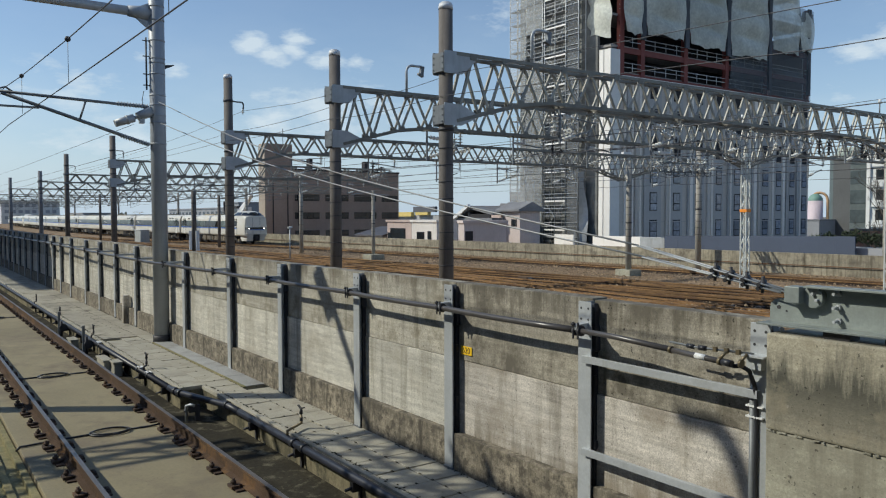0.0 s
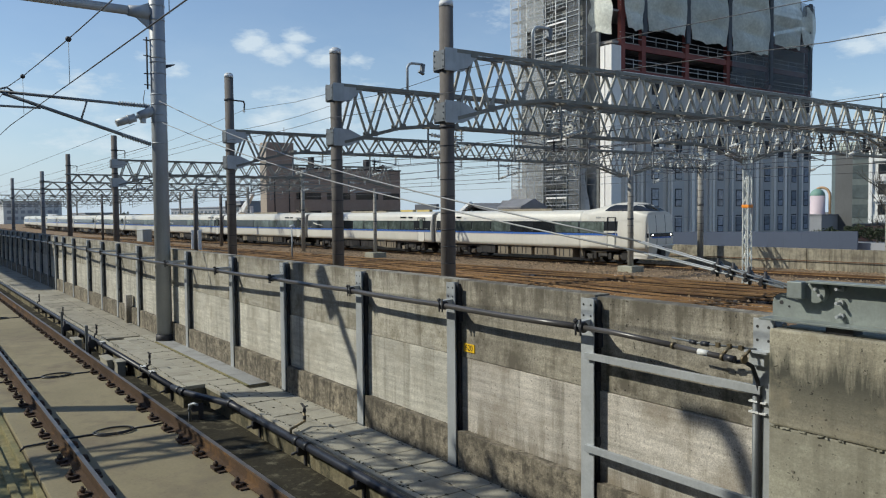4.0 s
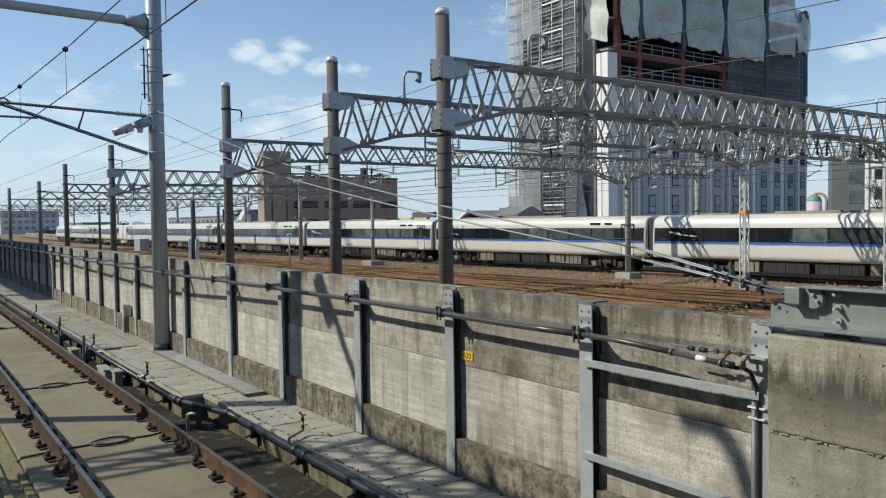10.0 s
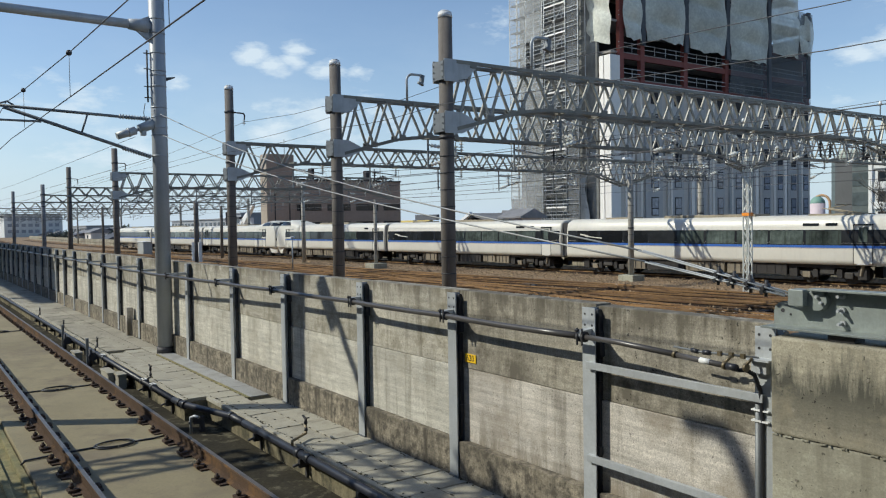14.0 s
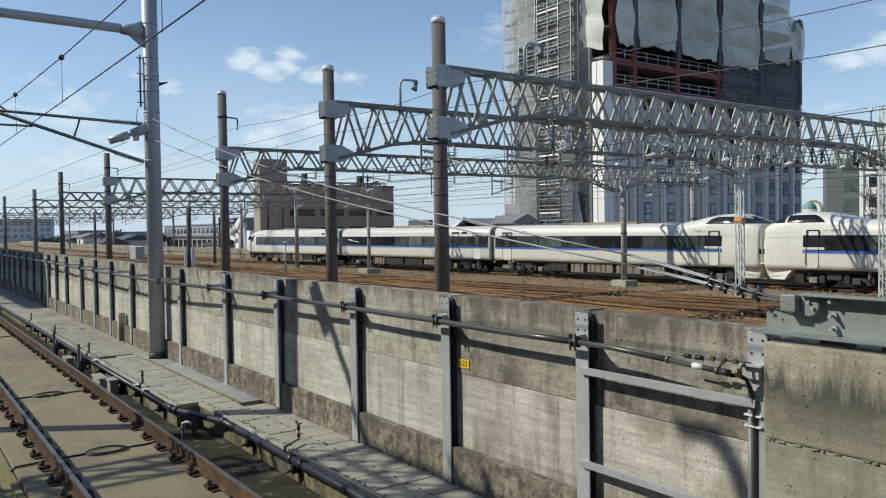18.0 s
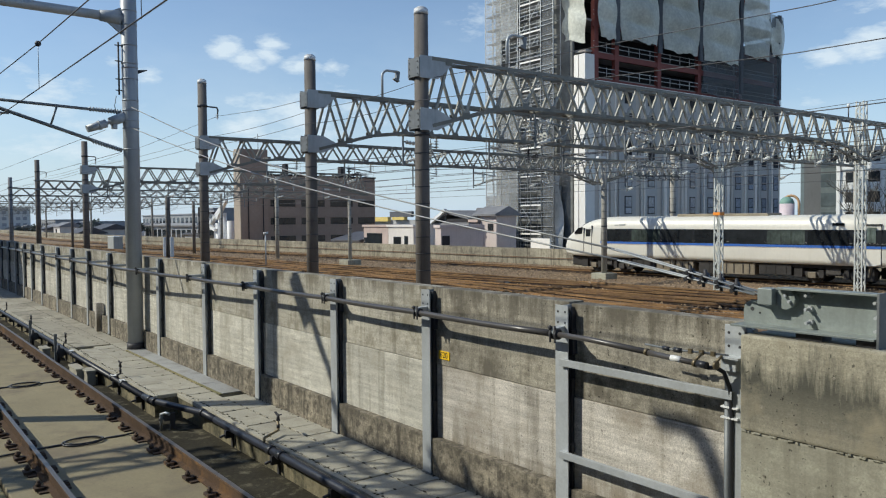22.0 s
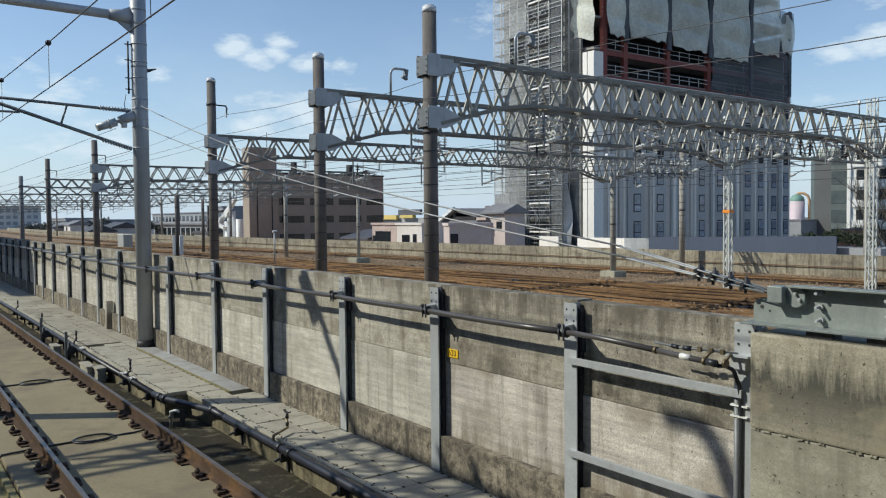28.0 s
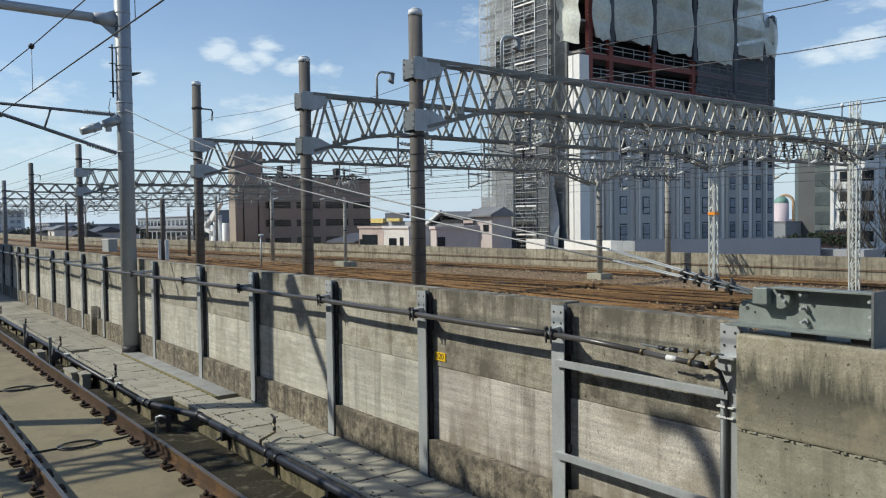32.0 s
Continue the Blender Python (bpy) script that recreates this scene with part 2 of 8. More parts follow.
M_WALK = surf("walkway_concrete", (0.37, 0.35, 0.285), 0.9, 0, (1.0, 0.14), (45, 0.14), 0.3, 0, ((0.26, 0.24, 0.195), 2.2, 0.50, 0.70), pits=0.5)
M_SLAB = surf("slab_concrete", (0.27, 0.23, 0.14), 0.88, 0, (0.45, 0.16), (24, 0.10), 0.2, 0, ((0.195, 0.16, 0.105), 1.1, 0.48, 0.66), pits=0.4)
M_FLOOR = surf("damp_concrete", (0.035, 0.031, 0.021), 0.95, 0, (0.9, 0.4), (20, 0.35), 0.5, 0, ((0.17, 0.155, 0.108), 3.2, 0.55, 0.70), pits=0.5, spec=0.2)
M_MOSS = surf("mossy_concrete", (0.235, 0.205, 0.10), 0.95, 0, (1.2, 0.22), (26, 0.2), 0.5, 0.3, ((0.14, 0.15, 0.075), 2.2, 0.5, 0.7))
M_RAIL_TOP = surf("worn_steel", (0.23, 0.205, 0.185), 0.45, 0.75, (3, 0.1), (60, 0.1), 0.05)
M_RAIL_RUST = surf("rail_rust", (0.042, 0.025, 0.016), 0.9, 0.0, (0.5, 0.35), (9, 0.3), 0.3, 0, ((0.11, 0.062, 0.032), 0.6, 0.52, 0.66), vary=0.35)
M_RAIL_HEAD = surf("rail_head_rust", (0.245, 0.138, 0.056), 0.7, 0.1, (0.4, 0.3), (9, 0.25), 0.3, 0, ((0.13, 0.068, 0.032), 0.9, 0.5, 0.62), vary=0.35)
M_FASTEN = surf("rusty_fastening", (0.075, 0.05, 0.036), 0.8, 0.2, (5, 0.3), (40, 0.25), 0.3, 0, ((0.17, 0.095, 0.05), 6.0, 0.54, 0.66), vary=0.25)
M_RAIL_NEAR = surf("rail_side", (0.082, 0.052, 0.034), 0.92, 0.0, (1.2, 0.3), (60, 0.3), 0.35, 0, ((0.19, 0.105, 0.045), 1.6, 0.54, 0.70), spec=0.25)
M_RUST_DARK = surf("old_rust", (0.16, 0.085, 0.05), 0.9, 0.1, (1.5, 0.3), (30, 0.25), 0.3)
M_BALLAST = surf("ballast", (0.25, 0.172, 0.10), 0.95, 0, (0.5, 0.3), (7.0, 0.7), 0.9, 0, ((0.25, 0.165, 0.09), 0.7, 0.45, 0.66), grain=0.06)
# rust-stained, with the shade between the rails put into its dark base
M_BALLAST_RUST = surf("shaded_rusty_ballast", (0.058, 0.036, 0.022), 0.95, 0, (0.6, 0.35), (7.0, 0.7), 0.9, 0, ((0.155, 0.092, 0.05), 1.3, 0.52, 0.62), grain=0.06)
M_GALV = surf("galvanised_steel", (0.45, 0.475, 0.49), 0.5, 0.25, (3, 0.1), (50, 0.08), 0.05, 0.1)
M_BRACKET = surf("dull_green_grey_steel", (0.275, 0.31, 0.298), 0.5, 0.25, (2, 0.14), (40, 0.1), 0.08, 0.12)
M_GALV_DARK = surf("dull_galvanised_steel", (0.19, 0.205, 0.215), 0.55, 0.3, (3, 0.15), (40, 0.12), 0.1, 0.12)
M_MAST = surf("mast_paint", (0.39, 0.415, 0.44), 0.5, 0.2, (1.2, 0.1), (30, 0.06), 0.05, 0.1)
# one steel in two tones: chords darkened as shaded, lacing paled as sunlit
M_TRUSS = surf("truss_steel", (0.20, 0.195, 0.17), 0.5, 0.3, (1.5, 0.18), (30, 0.12), 0.1)
M_LACE_LIT = surf("sunlit_lacing_steel", (0.31, 0.30, 0.26), 0.5, 0.25, (1.5, 0.18), (30, 0.12), 0.1)
M_TRUSS_PALE = surf("pale_truss_steel", (0.60, 0.62, 0.59), 0.5, 0.25, (1.5, 0.15), (30, 0.1), 0.1)
M_POLE = surf("pole_concrete", (0.145, 0.13, 0.117), 0.8, 0, (1.0, 0.22), (35, 0.14), 0.2, 0.25)
# distance haze is put into this paler, bluer grey
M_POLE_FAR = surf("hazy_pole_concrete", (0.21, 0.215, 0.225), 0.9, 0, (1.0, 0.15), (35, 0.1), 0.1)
M_POLE_PALE = surf("pale_pole_concrete", (0.36, 0.34, 0.30), 0.85, 0, (1.0, 0.15), (35, 0.1), 0.2, 0.25)
M_CAP = surf("pole_cap", (0.74, 0.75, 0.75), 0.5, 0, (3, 0.08), (30, 0.06), 0.05)
M_BLACK = surf("black_rubber", (0.028, 0.03, 0.036), 0.42, 0, (4, 0.2), (50, 0.12), 0.1)
M_PIPE = surf("black_pipe", (0.020, 0.023, 0.034), 0.45, 0, (3, 0.25), (40, 0.2), 0.05)
M_CABLE = surf("grey_cable", (0.075, 0.07, 0.068), 0.33, 0.0, (4, 0.15), (40, 0.1), 0.05)
M_WIRE = plain("wire", (0.10, 0.10, 0.105), 0.5, 0.4)
M_WIRE_PALE = plain("pale_wire", (0.36, 0.37, 0.37), 0.5, 0.2)
M_INSUL = plain("porcelain", (0.78, 0.79, 0.76), 0.25)
M_IRON = surf("dark_iron", (0.055, 0.055, 0.06), 0.6, 0.3, (4, 0.2), (50, 0.2), 0.15)
M_BRASS = surf("aged_brass", (0.21, 0.17, 0.105), 0.45, 0.6, (6, 0.2), (50, 0.2), 0.1)
M_YELLOW = plain("sign_yellow", (0.80, 0.50, 0.02), 0.5)
M_ORANGE = plain("orange_band", (0.85, 0.28, 0.03), 0.5)
M_WHITE = plain("white_paint", (0.78, 0.79, 0.78), 0.5)
M_LETTER = plain("letter_black", (0.02, 0.02, 0.02), 0.6)


# ---- mesh helpers ----
class Geo:
    """Collects vertices and faces in world coordinates."""

    def __init__(self):
        self.v, self.f, self.smooth = [], [], set()

    def add(self, vs, fs, smooth=False):
        k = len(self.v)
        if smooth:
            self.smooth.update(range(len(self.f), len(self.f) + len(fs)))
        self.v += [tuple(p) for p in vs]
        self.f += [tuple(i + k for i in q) for q in fs]
        return self

    def box(self, x0, x1, y0, y1, z0, z1, m=None):
        vs = [Vector((x, y, z)) for z in (z0, z1) for y in (y0, y1) for x in (x0, x1)]
        if m is not None:
            vs = [m @ p for p in vs]
        return self.add(vs, [(0, 2, 3, 1), (4, 5, 7, 6), (0, 1, 5, 4), (2, 6, 7, 3), (0, 4, 6, 2), (1, 3, 7, 5)])

    def beam(self, p, q, w, h, up=(0, 0, 1)):
        """A bar from p to q, w wide and h deep."""
        p, q = Vector(p), Vector(q)
        d = (q - p).normalized()
        u = Vector(up)
        if abs(d.dot(u)) > 0.98:
            u = Vector((1, 0, 0))
        s = d.cross(u).normalized()
        u = s.cross(d)
        vs = [c + s * a * w / 2 + u * b * h / 2 for c in (p, q) for a, b in ((-1, -1), (1, -1), (1, 1), (-1, 1))]
        return self.add(vs, [(0, 1, 2, 3), (7, 6, 5, 4), (0, 4, 5, 1), (1, 5, 6, 2), (2, 6, 7, 3), (3, 7, 4, 0)])

    def tube(self, p, q, r, r2=None, n=10, caps=True):
        p, q = Vector(p), Vector(q)
        r2 = r if r2 is None else r2
        d = (q - p).normalized()
        u = Vector((0, 0, 1)) if abs(d.z) < 0.9 else Vector((1, 0, 0))
        s = d.cross(u).normalized()
        u = s.cross(d)
        ring = [(math.cos(2 * math.pi * i / n), math.sin(2 * math.pi * i / n)) for i in range(n)]
        vs = [p + (s * a + u * b) * r for a, b in ring] + [q + (s * a + u * b) * r2 for a, b in ring]
        self.add(vs, [(i, i + n, (i + 1) % n + n, (i + 1) % n) for i in range(n)], True)
        if caps:
            k = len(self.v) - 2 * n
            self.f += [tuple(k + i for i in range(n)), tuple(k + n + n - 1 - i for i in range(n))]
        return self

    def line(self, pts, r, n=8):
        pts = [Vector(p) for p in pts]
        rings, side = [], None
        for i, p in enumerate(pts):
            a = (p - pts[i - 1]).normalized() if i else None
            b = (pts[i + 1] - p).normalized() if i < len(pts) - 1 else None
            d = a + b if a is not None and b is not None else (a if b is None else b)
            grow = 1.0
            if a is not None and b is not None:
                grow = min(1.6, 2.0 / max(0.3, d.length))
            d = d.normalized()
            if side is None:
                u = Vector((0, 0, 1)) if abs(d.z) < 0.9 else Vector((1, 0, 0))
                side = d.cross(u).normalized()
            side = (side - d * side.dot(d)).normalized()
            up = side.cross(d)
            rings.append([p + (side * math.cos(2 * math.pi * k / n) + up * math.sin(2 * math.pi * k / n)) * r * grow for k in range(n)])
        return self.loft([list(reversed(q)) for q in rings])

    def ball(self, c, r, n=10, m=6, sz=1.0):
        c = Vector(c)
        vs = [c + Vector((0, 0, r * sz))]
        for j in range(1, m):
            a = math.pi * j / m
            vs += [c + Vector((r * math.sin(a) * math.cos(2 * math.pi * i / n), r * math.sin(a) * math.sin(2 * math.pi * i / n), r * sz * math.cos(a))) for i in range(n)]
        vs.append(c - Vector((0, 0, r * sz)))
        fs = [(0, 1 + i, 1 + (i + 1) % n) for i in range(n)]
        for j in range(m - 2):
            a = 1 + j * n
            fs += [(a + i, a + n + i, a + n + (i + 1) % n, a + (i + 1) % n) for i in range(n)]
        a = 1 + (m - 2) * n
        fs += [(len(vs) - 1, a + (i + 1) % n, a + i) for i in range(n)]
        return self.add(vs, fs, True)

    def prism(self, outline, a, b, axis="x"):
        """An outline of (u, v) pulled from a to b along an axis; u, v are the other two axes in order."""
        def put(u, v, w):
            return (w, u, v) if axis == "x" else (u, w, v) if axis == "y" else (u, v, w)
        n = len(outline)
        vs = [put(u, v, a) for u, v in outline] + [put(u, v, b) for u, v in outline]
        area = sum(outline[i][0] * outline[(i + 1) % n][1] - outline[(i + 1) % n][0] * outline[i][1] for i in range(n))
        flip = (area > 0) == (axis != "y")
        fs = [(i, (i + 1) % n, (i + 1) % n + n, i + n) for i in range(n)] + [tuple(reversed(range(n))), tuple(range(n, 2 * n))]
        if (b < a) == flip:
            fs = [tuple(reversed(q)) for q in fs]
        return self.add(vs, fs)

    def loft(self, rings, closed=True, caps=True, smooth=True):
        n = len(rings[0])
        vs = [p for r in rings for p in r]
        fs = []
        for j in range(len(rings) - 1):
            for i in range(n if closed else n - 1):
                k = (i + 1) % n
                fs.append((j * n + i, j * n + k, (j + 1) * n + k, (j + 1) * n + i))
        self.add(vs, fs, smooth)
        if caps:
            k = len(self.v) - len(vs)
            self.f += [tuple(k + i for i in reversed(range(n))), tuple(k + (len(rings) - 1) * n + i for i in range(n))]
        return self

    def mesh(self, name, origin=(0, 0, 0), bevel=0.0, tidy=True):
        me = bpy.data.meshes.new(name)
        o = Vector(origin)
        me.from_pydata([Vector(p) - o for p in self.v], [], self.f)
        if self.smooth:
            flags = [i in self.smooth for i in range(len(self.f))]
            me.polygons.foreach_set("use_smooth", flags)
        if bevel:
            bm = bmesh.new()
            bm.from_mesh(me)
            edges = [e for e in bm.edges if len(e.link_faces) == 2 and e.calc_face_angle(0) > 0.5]
            bmesh.ops.bevel(bm, geom=edges, offset=bevel, segments=2, affect="EDGES", profile=0.6)
            bm.to_mesh(me)
            bm.free()
        me.update()
        return me


def base_of(ob):
    p = Vector((0, 0, 0))
    while ob is not None:
        p += ob.location
        ob = ob.parent
    return p


def thing(name, at, label, category, group="", kind=""):
    ob = new(name)
    ob.empty_display_size = 0.2
    ob.location = at
    return tagged(ob, label, category, group, kind)


def part(name, geo, material, parent=None, label="", bevel=0.0):
    """One mesh object under a thing or a part; geo is in world coordinates."""
    o = base_of(parent)
    me = geo if isinstance(geo, bpy.types.Mesh) else geo.mesh(name, o, bevel)
    if not me.materials:
        me.materials.append(material)
    ob = new(name, me)
    ob.parent = parent
    if label:
        ob["label"] = label
    return ob


def piece(name, me, at, parent):
    """A repeat of a shared mesh at a place in world coordinates."""
    ob = new(name, me)
    ob.parent = parent
    ob.location = Vector(at) - base_of(parent)
    return ob


def solo(name, geo, material, label, category="", group="", kind="", bevel=0.0, at=(0, 0, 0)):
    """A thing that is one mesh."""
    me = geo.mesh(name, at, bevel)
    me.materials.append(material)
    ob = new(name, me)
    ob.location = at
    return tagged(ob, label, category, group, kind)


R = random.Random(7)
FAR_SLOPE = 0.0723
FAR_D = 39.3


def far_path():
    """The centre line of the far running track, by distance from the station end: straight, then a slow curve."""
    pts, x, y = [], 0.0, FAR_D + 1.45
    back = [(340 - 2 * i) for i in range(170)]
    for s in back:
        pts.append((-s, x + s, y + s * FAR_SLOPE))
    for i in range(400):
        s = i * 2.0
        pts.append((s, x, y))
        h = FAR_SLOPE - 0.00073 * max(0, min(s, 230) - 75)
        x -= 2.0 * math.cos(h)
        y -= 2.0 * math.sin(h)
    return np.array(pts)


FAR = far_path()


def far_at(s, off=0.0):
    """Place and heading on the far track; off: metres beyond it, away from the platform."""
    x, y = float(np.interp(s, FAR[:, 0], FAR[:, 1])), float(np.interp(s, FAR[:, 0], FAR[:, 2]))
    x2, y2 = float(np.interp(s + 1, FAR[:, 0], FAR[:, 1])), float(np.interp(s + 1, FAR[:, 0], FAR[:, 2]))
    h = math.atan2(y - y2, x - x2)
    return x - math.sin(h) * off, y + math.cos(h) * off, h


RAIL_Z = -0.45
WALL_Y = 5.2

# ---- ground, decks, walls ----
M_CITY = surf("city_ground", (0.16, 0.155, 0.14), 0.95, 0, (0.02, 0.3), (0.5, 0.25), 0.0)
g = Geo()
g.add([(-2500, -2500, -7.2), (2500, -2500, -7.2), (2500, 2500, -7.2), (-2500, 2500, -7.2)], [(0, 1, 2, 3)])
solo("ground", g, M_CITY, "grey city ground below the viaduct", kind="structure")

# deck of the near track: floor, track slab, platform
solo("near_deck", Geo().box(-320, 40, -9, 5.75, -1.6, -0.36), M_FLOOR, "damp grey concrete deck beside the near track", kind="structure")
solo("track_slab", Geo().box(-320, 40, 1.30, 3.43, -0.40, -0.19), M_SLAB, "beige concrete track slab under the near rails", kind="structure", bevel=0.015)
solo("mossy_strip", Geo().box(-320, 40, 0.50, 1.30, -0.40, -0.30), M_MOSS, "mossy olive concrete strip along the track slab", kind="structure")
for ya, yb, zt in ((1.20, 1.285, -0.235), (0.98, 1.07, -0.262), (0.72, 0.80, -0.27)):
    solo("mossy_kerb", Geo().box(-320, 40, ya, yb, -0.40, zt), M_MOSS, "mossy raised kerb line beside the track slab", kind="structure", bevel=0.012)
solo("platform", Geo().box(-4.2, 40, -6, 0.30, -0.4, 1.25), M_WALK, "concrete station platform", kind="structure", bevel=0.02)

# viaduct with the far tracks
solo("ballast_bed", Geo().box(-420, 60, 5.75, 60, -2.0, -0.628), M_BALLAST, "brown stone ballast bed of the far tracks", kind="structure")


def far_wall():
    w = thing("wall_far", (0, FAR_D + 6.1, -0.66), "low weathered concrete parapet wall behind the far tracks", "wall", kind="structure")
    mat = surf("parapet_concrete", (0.315, 0.285, 0.215), 0.92, 0, (0.5, 0.25), (5, 0.25), 0.3, 0.5, ((0.15, 0.13, 0.10), 1.1, 0.52, 0.66), vary=0.1)
    s = -45.0
    while s < 330:
        a, b = far_at(s, 4.6), far_at(s + 9.97, 4.6)
        d = 0.08
        top = 0.62
        g = Geo()
        n = (-math.sin(a[2]), math.cos(a[2]))
        q = [(a[0], a[1]), (b[0], b[1]), (b[0] + n[0] * 0.22, b[1] + n[1] * 0.22), (a[0] + n[0] * 0.22, a[1] + n[1] * 0.22)]
        g.prism(q, -0.70, top, "z")
        part("wall_panel", g, mat, w, bevel=0.012)
        s += 10.0
    rail = Geo()
    pts = [(*far_at(s, 4.5)[:2], -0.08) for s in range(-40, 330, 8)]
    rail.line(pts, 0.028, 6)
    part("cable_pipe", rail, M_RUST_DARK, w, "thin brown cable pipe")


far_wall()


# ---- far tracks ----
def rail_geo(path, z, step, head=False):
    """Two rails along a list of (x, y, heading); rail heights from z."""
    sides = []
    for off in (-0.56, 0.56):
        rings = []
        for x, y, h in path:
            nx, ny = -math.sin(h), math.cos(h)
            prof = [(-0.065, 0), (0.065, 0), (0.065, 0.02), (0.012, 0.04), (0.012, 0.11), (0.034, 0.12), (0.034, 0.15), (-0.034, 0.15), (-0.034, 0.12), (-0.012, 0.11), (-0.012, 0.04), (-0.065, 0.02)]
            if head:
                prof = [(-0.037, 0.098), (0.037, 0.098), (0.037, 0.153), (-0.037, 0.153)]
            rings.append([(x + nx * (off + u), y + ny * (off + u), z - 0.15 + v) for u, v in prof])
        sides.append(Geo().loft(rings, smooth=False))
    return sides


M_SLEEPER = surf("sleeper_wood", (0.085, 0.058, 0.038), 0.9, 0, (1.2, 0.35), (18, 0.3), 0.4)
M_SLEEPER_C = surf("sleeper_concrete", (0.13, 0.092, 0.06), 0.9, 0, (1.2, 0.2), (18, 0.2), 0.3)


def far_track(name, path, label, sleeper=M_SLEEPER, gap=0.62):
    x0, y0, h0 = path[0]
    tr = thing(name, (x0, y0, RAIL_Z - 0.2), label, "railway track", "far tracks", "structure")
    for gm in rail_geo(path, RAIL_Z, 1):
        part("rail", gm, M_RAIL_RUST, tr, "dark rusty rail web")
    for gm in rail_geo(path, RAIL_Z, 1, True):
        part("rail_head", gm, M_RAIL_HEAD, tr, "rusty orange-brown rail head")
    bed = Geo()
    rings = []
    for x, y, h in path:
        nx, ny = -math.sin(h), math.cos(h)
        rings.append([(x + nx * u, y + ny * u, RAIL_Z + v) for u, v in ((-1.25, -0.19), (-0.95, -0.172), (0.95, -0.172), (1.25, -0.19), (0, -0.24))])
    part("ballast_strip", bed.loft(rings, smooth=False), M_BALLAST_RUST, tr, "rust-stained ballast strip darkened for shade between rails")
    sl = Geo()
    length = 0.0
    for (xa, ya, ha), (xb, yb, hb) in zip(path, path[1:]):
        d = math.hypot(xb - xa, yb - ya)
        n = int((length + d) / gap) - int(length / gap)
        for i in range(n):
            f = (i + 0.5) / max(1, n)
            x, y = xa + (xb - xa) * f, ya + (yb - ya) * f
            m = Matrix.Translation((x, y, RAIL_Z - 0.15)) @ Matrix.Rotation(ha + R.uniform(-0.01, 0.01), 4, "Z")
            sl.box(-0.11, 0.11, -1.05, 1.05, -0.14, -0.024 + R.uniform(-0.01, 0), m)
        length += d
    ob = part("sleepers", sl, sleeper, tr, "rows of dark weathered sleepers")
    tagged(ob, kind="stuff")
    return tr


def parallel(off, s0=-60, s1=300, step=6):
    return [far_at(s, off) for s in range(s0, s1, step)]


def shift_path(off_a, off_b, sa, sb, lead=(-60, 300)):
    """A crossover that leaves one track at sa and joins another at sb."""
    out = []
    for i in range(17):
        f = i / 16
        e = f * f * (3 - 2 * f)
        out.append(far_at(sa + (sb - sa) * f, off_a + (off_b - off_a) * e))
    return out


far_track("main_track", parallel(0), "rusty far running track on dark sleepers", M_SLEEPER_C)
OFFS = (-8.2, -12.0, -15.8, -19.6, -23.4)
for i, o in enumerate(OFFS):
    far_track("yard_track", parallel(o), "rusty yard track on old sleepers", M_SLEEPER if i % 2 else M_SLEEPER_C)
for oa, ob_, sa, sb in ((-8.2, -12.0, 18, 58), (-12.0, -15.8, 30, 72), (-15.8, -12.0, 8, 44), (-15.8, -19.6, 40, 84), (-19.6, -15.8, 5, 48), (0.0, -8.2, 70, 150), (-8.2, -12.0, 80, 120), (-12.0, -8.2, -4, 38), (-19.6, -23.4, 16, 58), (-15.8, -12.0, 52, 96), (-23.4, -19.6, 62, 104), (-12.0, -15.8, -8, 28), (-8.2, -12.0, 2, 34), (-15.8, -19.6, 14, 52), (-12.0, -8.2, 44, 84), (-19.6, -15.8, 28, 66), (-12.0, -15.8, 14, 50), (-8.2, -12.0, 36, 72), (-15.8, -8.2, 6, 74)):
    far_track("crossover_track", shift_path(oa, ob_, sa, sb), "rusty crossover rails between two yard tracks", M_SLEEPER)


